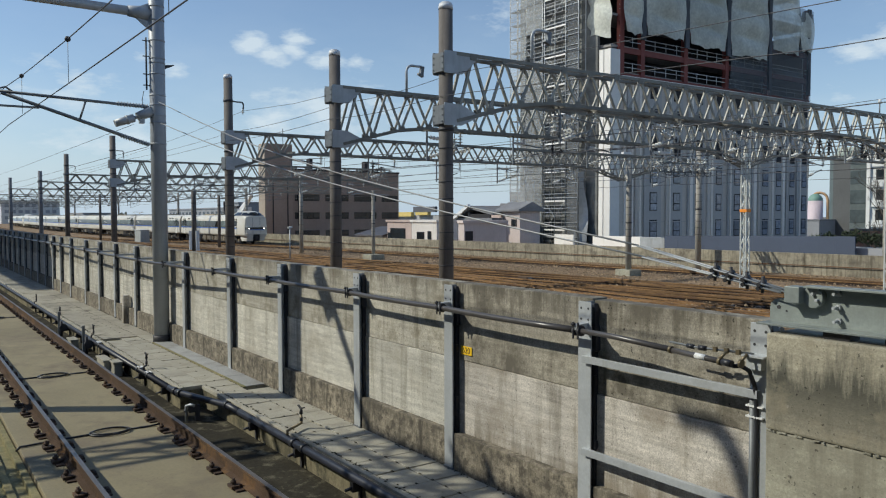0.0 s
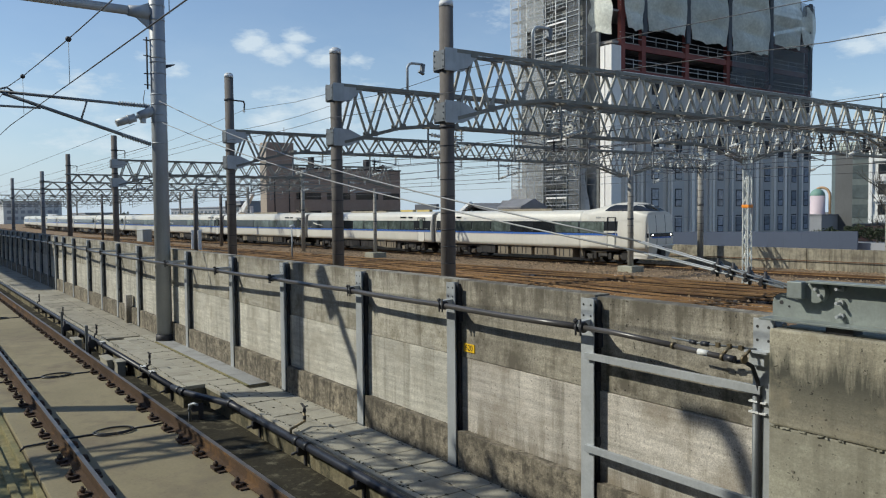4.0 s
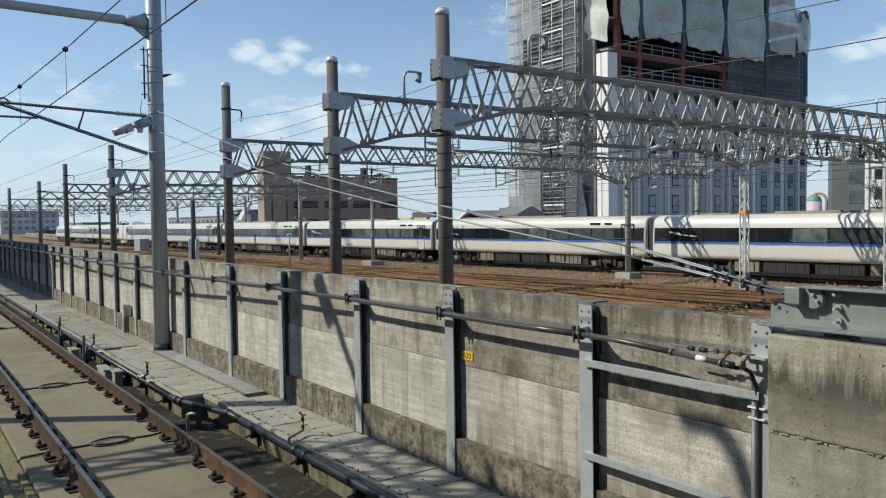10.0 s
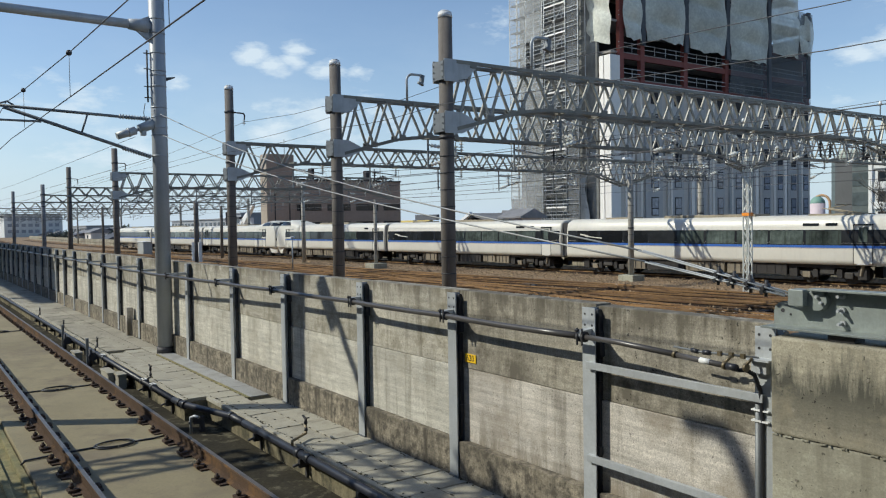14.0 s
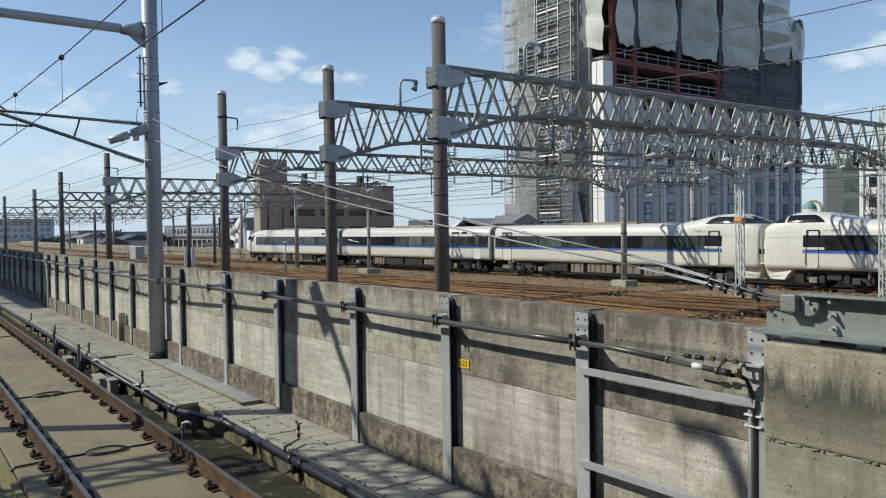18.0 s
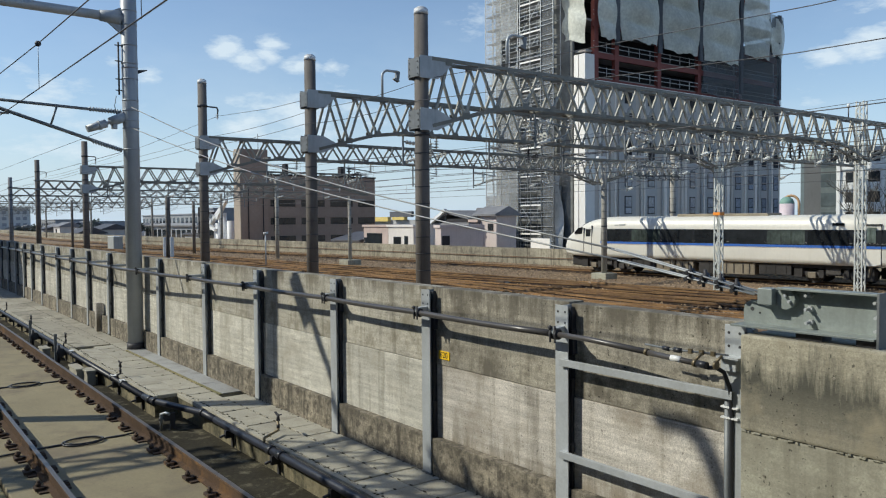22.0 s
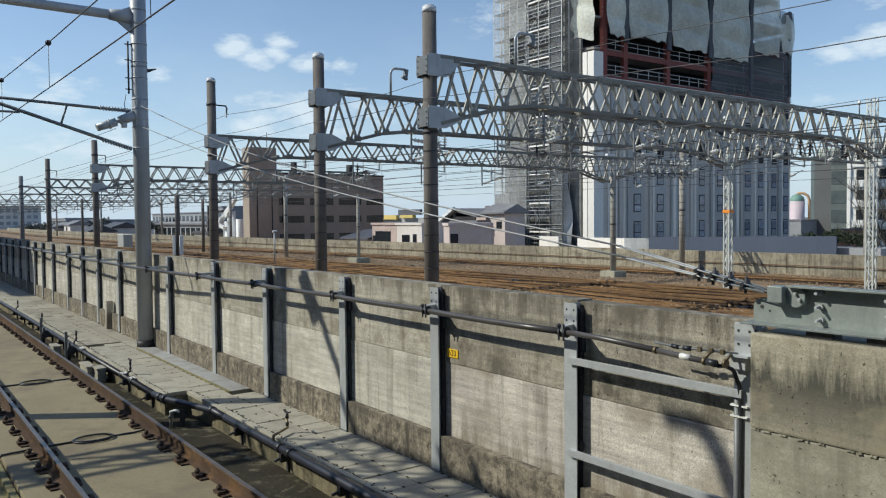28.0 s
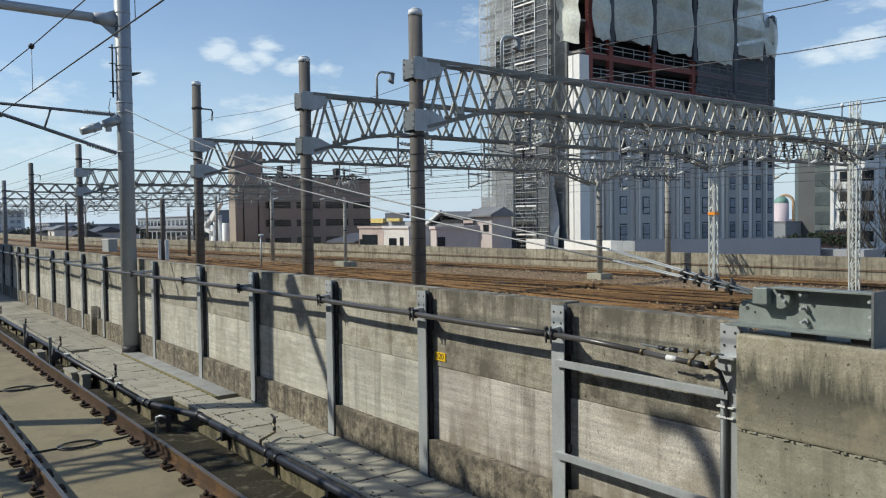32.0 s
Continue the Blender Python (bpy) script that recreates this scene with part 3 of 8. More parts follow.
# loose stones over the ballast and clutter between the rails
def loose_stones():
    m = surf("loose_stone", (0.33, 0.235, 0.142), 0.95, 0, (0.5, 0.3), (9, 0.3), 0.0, vary=0.0)
    n, l = m.node_tree.nodes, m.node_tree.links
    geo = n.new("ShaderNodeNewGeometry")
    rng = n.new("ShaderNodeMapRange")
    rng.inputs["To Min"].default_value, rng.inputs["To Max"].default_value = 0.35, 1.30
    l.new(geo.outputs["Random Per Island"], rng.inputs["Value"])
    mul = n.new("ShaderNodeMixRGB")
    mul.blend_type = "MULTIPLY"
    mul.inputs[0].default_value = 1.0
    src = n["Principled BSDF"].inputs["Base Color"].links[0].from_socket
    l.new(src, mul.inputs[1])
    l.new(rng.outputs[0], mul.inputs[2])
    l.new(mul.outputs[0], n["Principled BSDF"].inputs["Base Color"])
    rr = random.Random(77)
    vs, fs = [], []
    for i in range(42000):
        s = rr.uniform(-8, 125) if rr.random() < 0.75 else rr.uniform(-8, 70)
        x, y, h = far_at(s, rr.uniform(-25, 4.3))
        if y < 18:
            continue
        r = rr.uniform(0.035, 0.085) * (1 + 0.5 * (rr.random() < 0.05))
        z = RAIL_Z - 0.175 + rr.uniform(-0.01, 0.05)
        a = rr.uniform(0, 3.14)
        c, d = math.cos(a) * r, math.sin(a) * r
        k = len(vs)
        vs += [(x + c, y + d, z), (x - d * 0.8, y + c * 0.8, z + r * 0.2), (x - c, y - d, z), (x + d * 0.8, y - c * 0.8, z - r * 0.1), (x + r * rr.uniform(-0.3, 0.3), y, z + r * rr.uniform(0.5, 1.0))]
        fs += [(k, k + 1, k + 4), (k + 1, k + 2, k + 4), (k + 2, k + 3, k + 4), (k + 3, k, k + 4)]
    g = Geo()
    g.v, g.f = vs, fs
    rings = []
    for s in range(-14, 50, 4):
        rings.append([(*far_at(s, o)[:2], z) for o, z in ((-16.7, -0.70), (-14.0, -0.70), (-14.0, -0.63), (-14.5, -0.53), (-15.7, -0.53), (-16.7, -0.63))])
    bank = Geo().loft(rings, smooth=False)
    solo("ballast_bank", bank, M_BALLAST, "low heaped ballast shoulder before the nearest yard track", kind="structure")
    pale = Geo()
    for i in range(5200):
        o = rr.uniform(-16.5, -14.2)
        x, y, h = far_at(rr.uniform(-12, 46), o)
        z = -0.63 + 0.11 * max(0.0, min(1.0, o + 16.7, (-14.0 - o) / 0.5))
        pale.ball((x, y, z), rr.uniform(0.03, 0.07), 5, 3, rr.uniform(0.5, 0.8))
    solo("edge_ballast", pale, surf("pale_ballast_stone", (0.40, 0.32, 0.225), 0.95, 0, (3.0, 0.5), (9, 0.3), 0.0), "pale clean ballast stones along the edge of the yard", "ballast", kind="stuff")
    solo("ballast_stones", g, m, "loose brown and grey ballast stones over the yard", "ballast", kind="stuff")


loose_stones()


def point_machine(s, off):
    x, y, h = far_at(s, off)
    g = thing("point_machine", (x, y, RAIL_Z - 0.17), "rusty iron switch machine beside the rails", "switch machine", "switch machines")
    m = oriented_z((x, y, RAIL_Z - 0.17), h)
    part("case", Geo().box(-0.4, 0.3, -0.2, 0.16, -0.03, 0.16, m), M_SLEEPER, g, bevel=0.03)
    part("motor", Geo().box(0.31, 0.6, -0.14, 0.1, -0.03, 0.14, m), M_IRON, g, bevel=0.04)
    part("throw_rod", Geo().box(-0.05, 0.03, 0.2, 2.1, 0.0, 0.05, m), M_RUST_DARK, g)


def oriented_z(p, ang):
    return Matrix.Translation(p) @ Matrix.Rotation(ang, 4, "Z")


for s, off in ((33, -10.3), (60, -14.2), (72, -10.2), (84, -17.4), (95, -10.4)):
    point_machine(s, off)


def yard_clutter():
    """Tie plates, rods and cable ends between the yard rails."""
    rr = random.Random(15)
    g = Geo()
    for i in range(2800):
        s = rr.uniform(-6, 100) if i < 900 else rr.uniform(-6, 62)
        off = rr.choice(OFFS) + rr.choice((-1, 1)) * (rr.uniform(0.62, 0.95) if i < 900 else rr.choice((0.45, 0.67)) + rr.uniform(-0.03, 0.03))
        x, y, h = far_at(s, off)
        m = oriented_z((x, y, RAIL_Z - 0.15), h + rr.uniform(-0.3, 0.3))
        a, b = (rr.uniform(0.05, 0.16), rr.uniform(0.06, 0.14)) if i < 900 else (rr.uniform(0.04, 0.09), rr.uniform(0.03, 0.07))
        g.box(-a, a, -b, b, -0.04, rr.uniform(0.02, 0.09), m)
    solo("tie_plates", g, M_IRON, "dark tie plates and fittings beside the yard rails", "fittings", kind="stuff")
    rods = Geo()
    for i in range(26):
        s = rr.uniform(0, 80)
        x, y, h = far_at(s, rr.choice(OFFS) + rr.uniform(-1, 1))
        m = oriented_z((x, y, RAIL_Z - 0.14), h + rr.uniform(-0.05, 0.05))
        rods.box(-rr.uniform(0.8, 2.5), rr.uniform(0.8, 2.5), -0.03, 0.03, 0, 0.05, m)
    solo("loose_rods", rods, M_RUST_DARK, "rusty rods lying between the yard rails", "rods", kind="stuff")


yard_clutter()


def rubble(x, y, w, d, h, mat, label, name):
    rr = random.Random(int(abs(x * 10)))
    g = Geo()
    for i in range(9):
        f = i / 8 - 0.5
        g.ball((x + f * w, y + rr.uniform(-d, d) * 0.3, RAIL_Z - 0.17 + h * 0.2), h * rr.uniform(0.6, 1.0), 6, 4, 0.6)
    solo(name, g, mat, label, "rubble", at=(x, y, RAIL_Z - 0.17))


M_RUBBLE = surf("pale_rubble", (0.60, 0.47, 0.34), 0.9, 0, (2, 0.3), (12, 0.3), 0.4)
rubble(-32.25, 26.08, 2.6, 0.4, 0.2, M_RUBBLE, "low heap of pale tan rubble between the rails", "rubble_heap")
for x, y, h in ((-28.28, 30.82, 0.2), (-43.56, 26.09, 0.14), (-44.76, 26.19, 0.12)):
    rubble(x, y, h * 1.4, h, h, M_WHITE, "white stone lying on the ballast", "white_stone")


# ---- near track ----
def near_track():
    tr = thing("near_track", (0, 2.55, -0.19), "standard gauge slab track with rusty rail sides and clip fastenings", "railway track", kind="structure")
    prof = [(-0.0725, 0), (0.0725, 0), (0.0725, 0.012), (0.010, 0.032), (0.009, 0.125), (0.030, 0.138), (0.0325, 0.150), (0.0325, 0.165), (0.026, 0.174), (-0.026, 0.174), (-0.0325, 0.165), (-0.0325, 0.150), (-0.030, 0.138), (-0.009, 0.125), (-0.010, 0.032), (-0.0725, 0.012)]
    for y in (1.745, 3.235):
        r = part("rail", Geo().prism([(y + u, -0.174 + v) for u, v in prof], -320, 40), M_RAIL_NEAR, tr, "rusty orange rail side")
        part("running_surface", Geo().box(-320, 40, y - 0.027, y + 0.025, 0.0, 0.003), M_RAIL_TOP, r, "polished blue-grey rail head")
    f = Geo()
    f.box(-0.15, 0.15, -0.17, 0.17, 0, 0.022)
    for sy, up in ((-1, 1.0), (1, 0.55)):
        yb = sy * (0.155 if sy < 0 else 0.125)
        f.box(-0.075, 0.075, yb - 0.045, yb + 0.045, 0.022, 0.055 * (0.6 + 0.4 * up))
        f.beam((-0.0, sy * 0.165, 0.05), (0.0, sy * 0.07, 0.042), 0.09, 0.016)
        f.tube((0, yb, 0.04), (0, yb, 0.125 * up), 0.018, n=6)
        f.tube((0, yb, 0.07 * up), (0, yb, 0.098 * up), 0.034, n=6)
    me = f.mesh("fastening")
    me.materials.append(M_FASTEN)
    x = 10.2
    while x > -62:
        for y in (1.745, 3.235):
            piece("fastening", me, (x + R.uniform(-0.01, 0.01), y, -0.192), tr)
        x -= 0.72
    far = Geo()
    while x > -160:
        for y in (1.745, 3.235):
            far.box(x - 0.12, x + 0.12, y - 0.17, y + 0.17, -0.19, -0.12)
        x -= 0.625
    tagged(part("distant_fastenings", far, M_FASTEN, tr), kind="stuff")


near_track()


def bond_cable(x, spread):
    """A black bond cable across the slab with a coil in its middle."""
    g = Geo()
    pts = [(x + 0.12, 1.26, -0.22), (x + 0.1, 1.31, -0.172), (x + 0.06, 1.6, -0.172), (x + 0.02, 1.85, -0.173), (x, 2.05, -0.175), (x, 2.22, -0.175)]
    g.line(pts, 0.014)
    ring = [(x + spread * math.cos(a), 2.46 + 0.27 * math.sin(a), -0.172) for a in [2 * math.pi * i / 20 for i in range(21)]]
    g.line(ring, 0.012, 6)
    ring = [(x + 0.02 + (spread - 0.03) * math.cos(a), 2.47 + 0.25 * math.sin(a), -0.155) for a in [2 * math.pi * i / 20 for i in range(21)]]
    g.line(ring, 0.011, 6)
    g.line([(x, 2.73, -0.175), (x + 0.02, 3.0, -0.175), (x + 0.03, 3.17, -0.16)], 0.014)
    solo("bond_cable", g, M_BLACK, "black rail bond cable coiled on the slab", "cable", "rail bond cables", at=(x, 2.5, -0.19))


for bx in (-11.78, -16.6, -27.0):
    bond_cable(bx, 0.2)


# ---- walkway ----
# slightly darker, blotched concrete for the deck past the lids
M_DECK = surf("mottled_deck_concrete", (0.36, 0.335, 0.27), 0.92, 0, (0.8, 0.25), (30, 0.2), 0.3, 0, ((0.13, 0.12, 0.09), 1.6, 0.5, 0.66), pits=0.5)
M_MOSS_DARK = surf("dark_moss", (0.05, 0.048, 0.03), 0.95, 0, (4, 0.3), (40, 0.3), 0.4)
def walkway():
    w = thing("walkway", (-15, 4.6, -0.4), "pale concrete cable trough walkway with stepped edge", "walkway", kind="structure")
    face = surf("trough_side", (0.23, 0.20, 0.125), 0.92, 0, (1.5, 0.35), (20, 0.25), 0.4, 0.55, ((0.07, 0.065, 0.04), 3.0, 0.46, 0.60))
    part("trough", Geo().box(-13.25, 40, 4.27, 5.35, -0.40, -0.062), face, w, "stained concrete trough side", bevel=0.008)
    part("trough", Geo().box(-320, -13.25, 3.89, 5.35, -0.40, -0.062), face, w, "stained concrete trough side", bevel=0.008)
    part("kerb", Geo().box(-13.25, 40, 4.262, 4.34, -0.061, 0.0), M_WALK, w, bevel=0.006)
    part("kerb", Geo().box(-320, -13.25, 3.882, 3.955, -0.061, 0.0), M_WALK, w, bevel=0.006)
    lid = Geo().box(-0.243, 0.243, -0.206, 0.206, -0.06, 0.0).mesh("lid", bevel=0.010)
    lid.materials.append(M_WALK)
    wide = Geo().box(-0.49, 0.49, -0.192, 0.192, -0.06, 0.0).mesh("lid", bevel=0.007)
    wide.materials.append(M_WALK)
    x = 1.75
    while x > -19.5:
        y0 = 4.56
        for k in range(2 if x > -12.6 else 1):
            piece("lid", lid, (x + R.uniform(-0.004, 0.004), y0 + k * 0.425, R.uniform(-0.007, 0.004)), w)
        x -= 0.5
    x = -13.76
    while x > -19.5:
        piece("lid", wide, (x, 4.155, R.uniform(-0.005, 0.003)), w)
        x -= 1.0
    rest = Geo()
    rest.box(-19.7, 40, 5.192, 5.35, -0.06, -0.012)
    rest.box(-19.7, -12.7, 4.775, 5.19, -0.06, -0.004)
    part("worn_deck", Geo().box(-320, -19.72, 3.96, 5.35, -0.06, -0.012), M_DECK, w, "darker mottled concrete beyond the lids")
    part("walkway_top", rest, M_WALK, w)
    notch = Geo()
    x = 1.75
    while x > -32:
        for yy in (4.562, 4.773):
            for dx in (0.25,):
                notch.box(x + dx - 0.022, x + dx + 0.022, yy - 0.012, yy + 0.012, 0.0005, 0.0045)
        notch.box(x - 0.022, x + 0.022, 4.765, 4.782, 0.0005, 0.0045)
        x -= 0.5
    tagged(part("lifting_notches", notch, M_FLOOR, w, "dark lifting notches in the lids"), kind="stuff")
    moss = Geo()
    rr = random.Random(9)
    for i in range(900):
        x = rr.uniform(-26, -1.5)
        y = rr.choice((4.345, 4.35, 4.36)) if x > -13.25 else rr.choice((3.955, 3.96, 3.97))
        if rr.random() < 0.35:
            y = 5.16
        moss.ball((x, y + rr.uniform(-0.03, 0.03), 0.0), rr.uniform(0.006, 0.018), 6, 4, 0.45)
    tagged(part("moss_tufts", moss, M_MOSS_DARK, w, "dark moss along the walkway edges"), kind="stuff")
    grey = surf("grey_cover_concrete", (0.33, 0.335, 0.33), 0.9, 0, (1.0, 0.14), (45, 0.14), 0.3, 0, ((0.24, 0.235, 0.22), 2.2, 0.50, 0.70), pits=0.4)
    for k in range(6):
        xa = -12.68 - 0.96 * k
        part("cover_slab", Geo().box(xa - 0.957, xa, 4.835, 5.16, 0.0, 0.018 + R.uniform(0, 0.004)), grey, w, "grey concrete cover slab along the wall", bevel=0.005)
    part("dirt_line", Geo().box(-18.4, -12.68, 4.785, 4.832, -0.004, 0.012), M_MOSS, w, "dark line of moss and dirt")


walkway()


# ---- near wall ----
POSTS = [-3.42 - 0.0, -5.205, -7.374, -9.558, -12.17, -14.59, -17.42, -19.4, -21.66, -23.99, -26.08, -28.21, -30.87, -32.9, -34.65, -36.57]
while POSTS[-1] > -150:
    POSTS.append(POSTS[-1] - 2.1)


POST_Y = 5.15
POSTS = [x * 0.9904 + 0.075 for x in POSTS]


def near_wall():
    w = thing("wall_near", (-15, 5.35, 0), "weathered concrete panel barrier wall between steel posts", "wall", kind="structure")
    top = 2.12
    for i, (xb, xa) in enumerate(zip(POSTS, POSTS[1:])):
        if xa < -75:
            g = Geo().box(xa + 0.02, xb - 0.02, 5.304, 5.45, 0.0, top)
            part("panel", g, M_PANEL_UP, w)
            continue
        d = R.uniform(-0.006, 0.006)
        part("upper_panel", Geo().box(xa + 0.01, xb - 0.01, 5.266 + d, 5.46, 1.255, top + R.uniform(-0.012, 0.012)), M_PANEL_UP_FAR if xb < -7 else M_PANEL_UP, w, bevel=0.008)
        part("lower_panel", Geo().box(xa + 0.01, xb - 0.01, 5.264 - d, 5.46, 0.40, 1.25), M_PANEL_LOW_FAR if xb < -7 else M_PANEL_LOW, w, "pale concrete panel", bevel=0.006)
        part("plinth", Geo().box(xa + 0.085, xb - 0.085, 5.172 + d, 5.47, -0.02, 0.420), M_PLINTH, w, "dark stained concrete plinth", bevel=0.012)
    part("core", Geo().box(-320, -3.3, 5.38, 5.44, -0.3, 2.05), M_PANEL_UP, w)
    part("far_plinth", Geo().box(-320, -75, 5.30, 5.5, -0.02, 0.39), M_PLINTH, w)


near_wall()


def barrier_post(x):
    """An H-section post that holds the wall panels, with a drilled flange plate at its head."""
    y = POST_Y
    g = thing("barrier_post", (x, y, 0), "grey galvanised H-section steel barrier post against the wall", "post", "barrier posts")
    b = Geo()
    b.add([(x + u, v, z) for z in (0.0, 2.108) for u, v in ((-0.08, y), (0.08, y), (0.08, y + 0.012), (0.005, y + 0.012), (0.005, 5.40), (-0.005, 5.40), (-0.005, y + 0.012), (-0.08, y + 0.012))], [tuple(reversed(range(8))), tuple(range(8, 16))] + [(i, (i + 1) % 8, (i + 1) % 8 + 8, i + 8) for i in range(8)])
    part("column", b, M_GALV, g, bevel=0.002)
    part("seal", Geo().box(x + 0.006, x + 0.055, 5.225, 5.30, 0.40, 2.06), M_BLACK, g, "black rubber packing strip")
    for z in (0.75, 1.35, 1.80):
        part("clip", Geo().box(x + 0.05, x + 0.08, 5.20, 5.25, z, z + 0.08), M_BLACK, g, "small panel clip", bevel=0.008)
    for dx in (-0.045, 0.045):
        for dz in (1.93, 2.03):
            part("bolt_hole", Geo().tube((x + dx, y, dz + 0.018), (x + dx, y - 0.003, dz + 0.018), 0.011, n=8), M_IRON, g)
    part("packing_head", Geo().prism([(x + 0.01, 1.62), (x + 0.085, 1.66), (x + 0.08, 1.86), (x + 0.065, 1.90), (x + 0.07, 2.03), (x + 0.05, 2.09), (x + 0.01, 2.09)], 5.215, 5.30, "y"), M_BLACK, g, "black rubber packing head", bevel=0.01)
    c = Geo()
    c.box(x - 0.09, x + 0.09, y - 0.01, 5.36, 0.0, 0.02)
    part("base_plate", c, M_GALV_DARK, g)
    return g


proto = barrier_post(POSTS[0])
for x in POSTS[1:36]:
    copy_thing(proto, pose(x, POST_Y, 0))


# the cable run along the wall, on brackets at the posts
def wall_cable():
    z0 = 1.865
    g = thing("wall_cable", (-20, 5.0, z0), "thick grey cable run clamped along the barrier wall", "cable")
    def out(x):
        """How far forward the run stands: it swings out to pass before the mast."""
        return float(np.interp(-x, (9.5, 12, 14.6, 17.2, 18.5, 22, 27, 35), (5.0, 4.95, 4.86, 4.735, 4.70, 4.72, 4.80, 4.95)))

    pts = []
    xs = sorted(POSTS[:40])
    for a, b in zip(xs, xs[1:]):
        for k in range(4):
            f = k / 4
            x = a + (b - a) * f
            pts.append((x, out(x), z0 - 0.010 * math.sin(math.pi * f)))
    part("cable", Geo().line([p for p in pts if p[0] < -5.05], 0.031, 10), M_CABLE, g)
    part("cable_tail", Geo().line([(POSTS[1] - 0.02, 5.0, z0), (-4.6, 4.985, z0 + 0.002), (-3.93, 4.945, z0 - 0.018)], 0.024, 10), M_CABLE, g)
    for xp in POSTS[1:30]:
        x, y = xp + 0.07, out(xp)
        b = Geo()
        b.beam((xp + 0.01, 5.15, z0 + 0.03), (x, y - 0.03, z0 + 0.03), 0.06, 0.05)
        part("bracket_arm", b, M_GALV, g, "grey steel bracket arm")
        b = Geo()
        for dx in (-0.03, 0.03):
            b.tube((x + dx - 0.015, y, z0), (x + dx + 0.015, y, z0), 0.05, n=12)
            b.tube((x + dx, y - 0.035, z0 - 0.075), (x + dx, y - 0.035, z0 + 0.078), 0.011, n=6)
        b.tube((x - 0.03, y - 0.035, z0 + 0.045), (x - 0.03, y - 0.035, z0 + 0.068), 0.024, n=6)
        part("clamp", b, M_IRON, g, "black iron cable clamp", bevel=0.006)


wall_cable()


def end_block():
    """The cast concrete pier at the end of the panel wall."""
    w = thing("wall_end_block", (-1, 5.2, 0), "cast concrete wall pier with dark rain streaks and tie holes", "wall", kind="structure")
    part("upper_cast", Geo().box(-3.17, 30, 5.0, 5.6, 1.392, 2.07), M_BLOCK, w, "tan concrete with dark water streaks", bevel=0.018)
    part("lower_cast", Geo().box(-3.165, 30, 5.003, 5.6, -0.02, 1.386), M_BLOCK_LOW, w, "grey concrete with stains", bevel=0.012)
    rr = random.Random(62)
    crust = Geo()
    x = -3.16
    while x < -1.2:
        cw = rr.uniform(0.012, 0.05)
        if rr.random() < 0.5:
            crust.prism([(x, 1.389 + rr.uniform(-0.010, -0.002)), (x + cw, 1.389 + rr.uniform(-0.009, -0.002)), (x + cw * rr.uniform(0.5, 1.1), 1.389 + rr.uniform(0.001, 0.006)), (x + cw * 0.1, 1.389 + rr.uniform(0.001, 0.005))], 4.988 + rr.uniform(0, 0.008), 5.02, "y")
        x += cw * rr.uniform(0.5, 1.0)
    part("joint_crust", crust, M_BLOCK_LOW, w, "ragged crust along the pour joint")
    for x, z in ((-3.02, 1.95), (-2.5, 1.86), (-3.0, 1.58), (-2.52, 1.52), (-2.98, 1.1), (-2.3, 1.12), (-1.95, 1.85)):
        h = Geo().tube((x, 5.02, z), (x, 4.997, z), 0.008, 0.011, 10)
        part("tie_hole", h, M_PANEL_UP, w)


end_block()


# ---- overhead line structures ----
def truss(parent, x, y0, y1, zb, zt, haunch0=True, haunch1=False, width=0.46, pitch=1.05, mat=None, fine=True):
    """A box truss across the tracks: four chords, zigzag lacing on both faces and flat lacing above and below."""
    mat = mat or M_TRUSS
    n = max(4, int(round((y1 - y0) / pitch)))
    ys = [y0 + (y1 - y0) * i / n for i in range(n + 1)]

    def low(y):
        z = zb
        if haunch0 and y - y0 < 2.6:
            z = zb - (zb - (zb - 0.68)) * (1 - (y - y0) / 2.6)
        if haunch1 and y1 - y < 2.6:
            z = zb - 0.68 * (1 - (y1 - y) / 2.6)
        return z

    for sx in (-1, 1):
        xx = x + sx * width / 2
        c = Geo()
        c.beam((xx, y0, zt), (xx, y1, zt), 0.075, 0.09)
        part("top_chord", c, mat, parent)
        c = Geo()
        for a, b in zip(ys, ys[1:]):
            c.beam((xx, a, low(a)), (xx, b, low(b)), 0.075, 0.09)
        part("bottom_chord", c, mat, parent)
        c, pl = Geo(), Geo()
        for i, (a, b) in enumerate(zip(ys, ys[1:])):
            mid = (a + b) / 2
            c.beam((xx, a, low(a)), (xx, mid, zt), 0.05, 0.07)
            c.beam((xx, mid, zt), (xx, b, low(b)), 0.05, 0.07)
            if fine:
                pl.box(xx - 0.012 + sx * 0.03, xx + 0.012 + sx * 0.03, b - 0.12, b + 0.12, low(b) - 0.05, low(b) + 0.12)
                pl.box(xx - 0.012 + sx * 0.03, xx + 0.012 + sx * 0.03, mid - 0.10, mid + 0.10, zt - 0.12, zt + 0.045)
        part("lacing", c, M_LACE_LIT if mat is M_TRUSS else mat, parent, "zigzag angle-iron lacing")
        if fine:
            part("node_plates", pl, mat, parent, "small node plates along the chords")
    if fine:
        c = Geo()
        for i, (a, b) in enumerate(zip(ys, ys[1:])):
            s = 1 if i % 2 else -1
            c.beam((x - s * width / 2, a, zt), (x + s * width / 2, b, zt), 0.035, 0.035)
            c.beam((x - s * width / 2, a, low(a)), (x + s * width / 2, b, low(b)), 0.035, 0.035)
        part("cross_bracing", c, mat, parent)


def insulator(g, p, n=4, r=0.09, gap=0.10):
    for k in range(n):
        g.tube((p[0], p[1], p[2] - k * gap), (p[0], p[1], p[2] - k * gap - 0.035), r * 0.55, r, 10)
        g.tube((p[0], p[1], p[2] - k * gap - 0.035), (p[0], p[1], p[2] - k * gap - gap), r * 0.3, n=6)
    return g


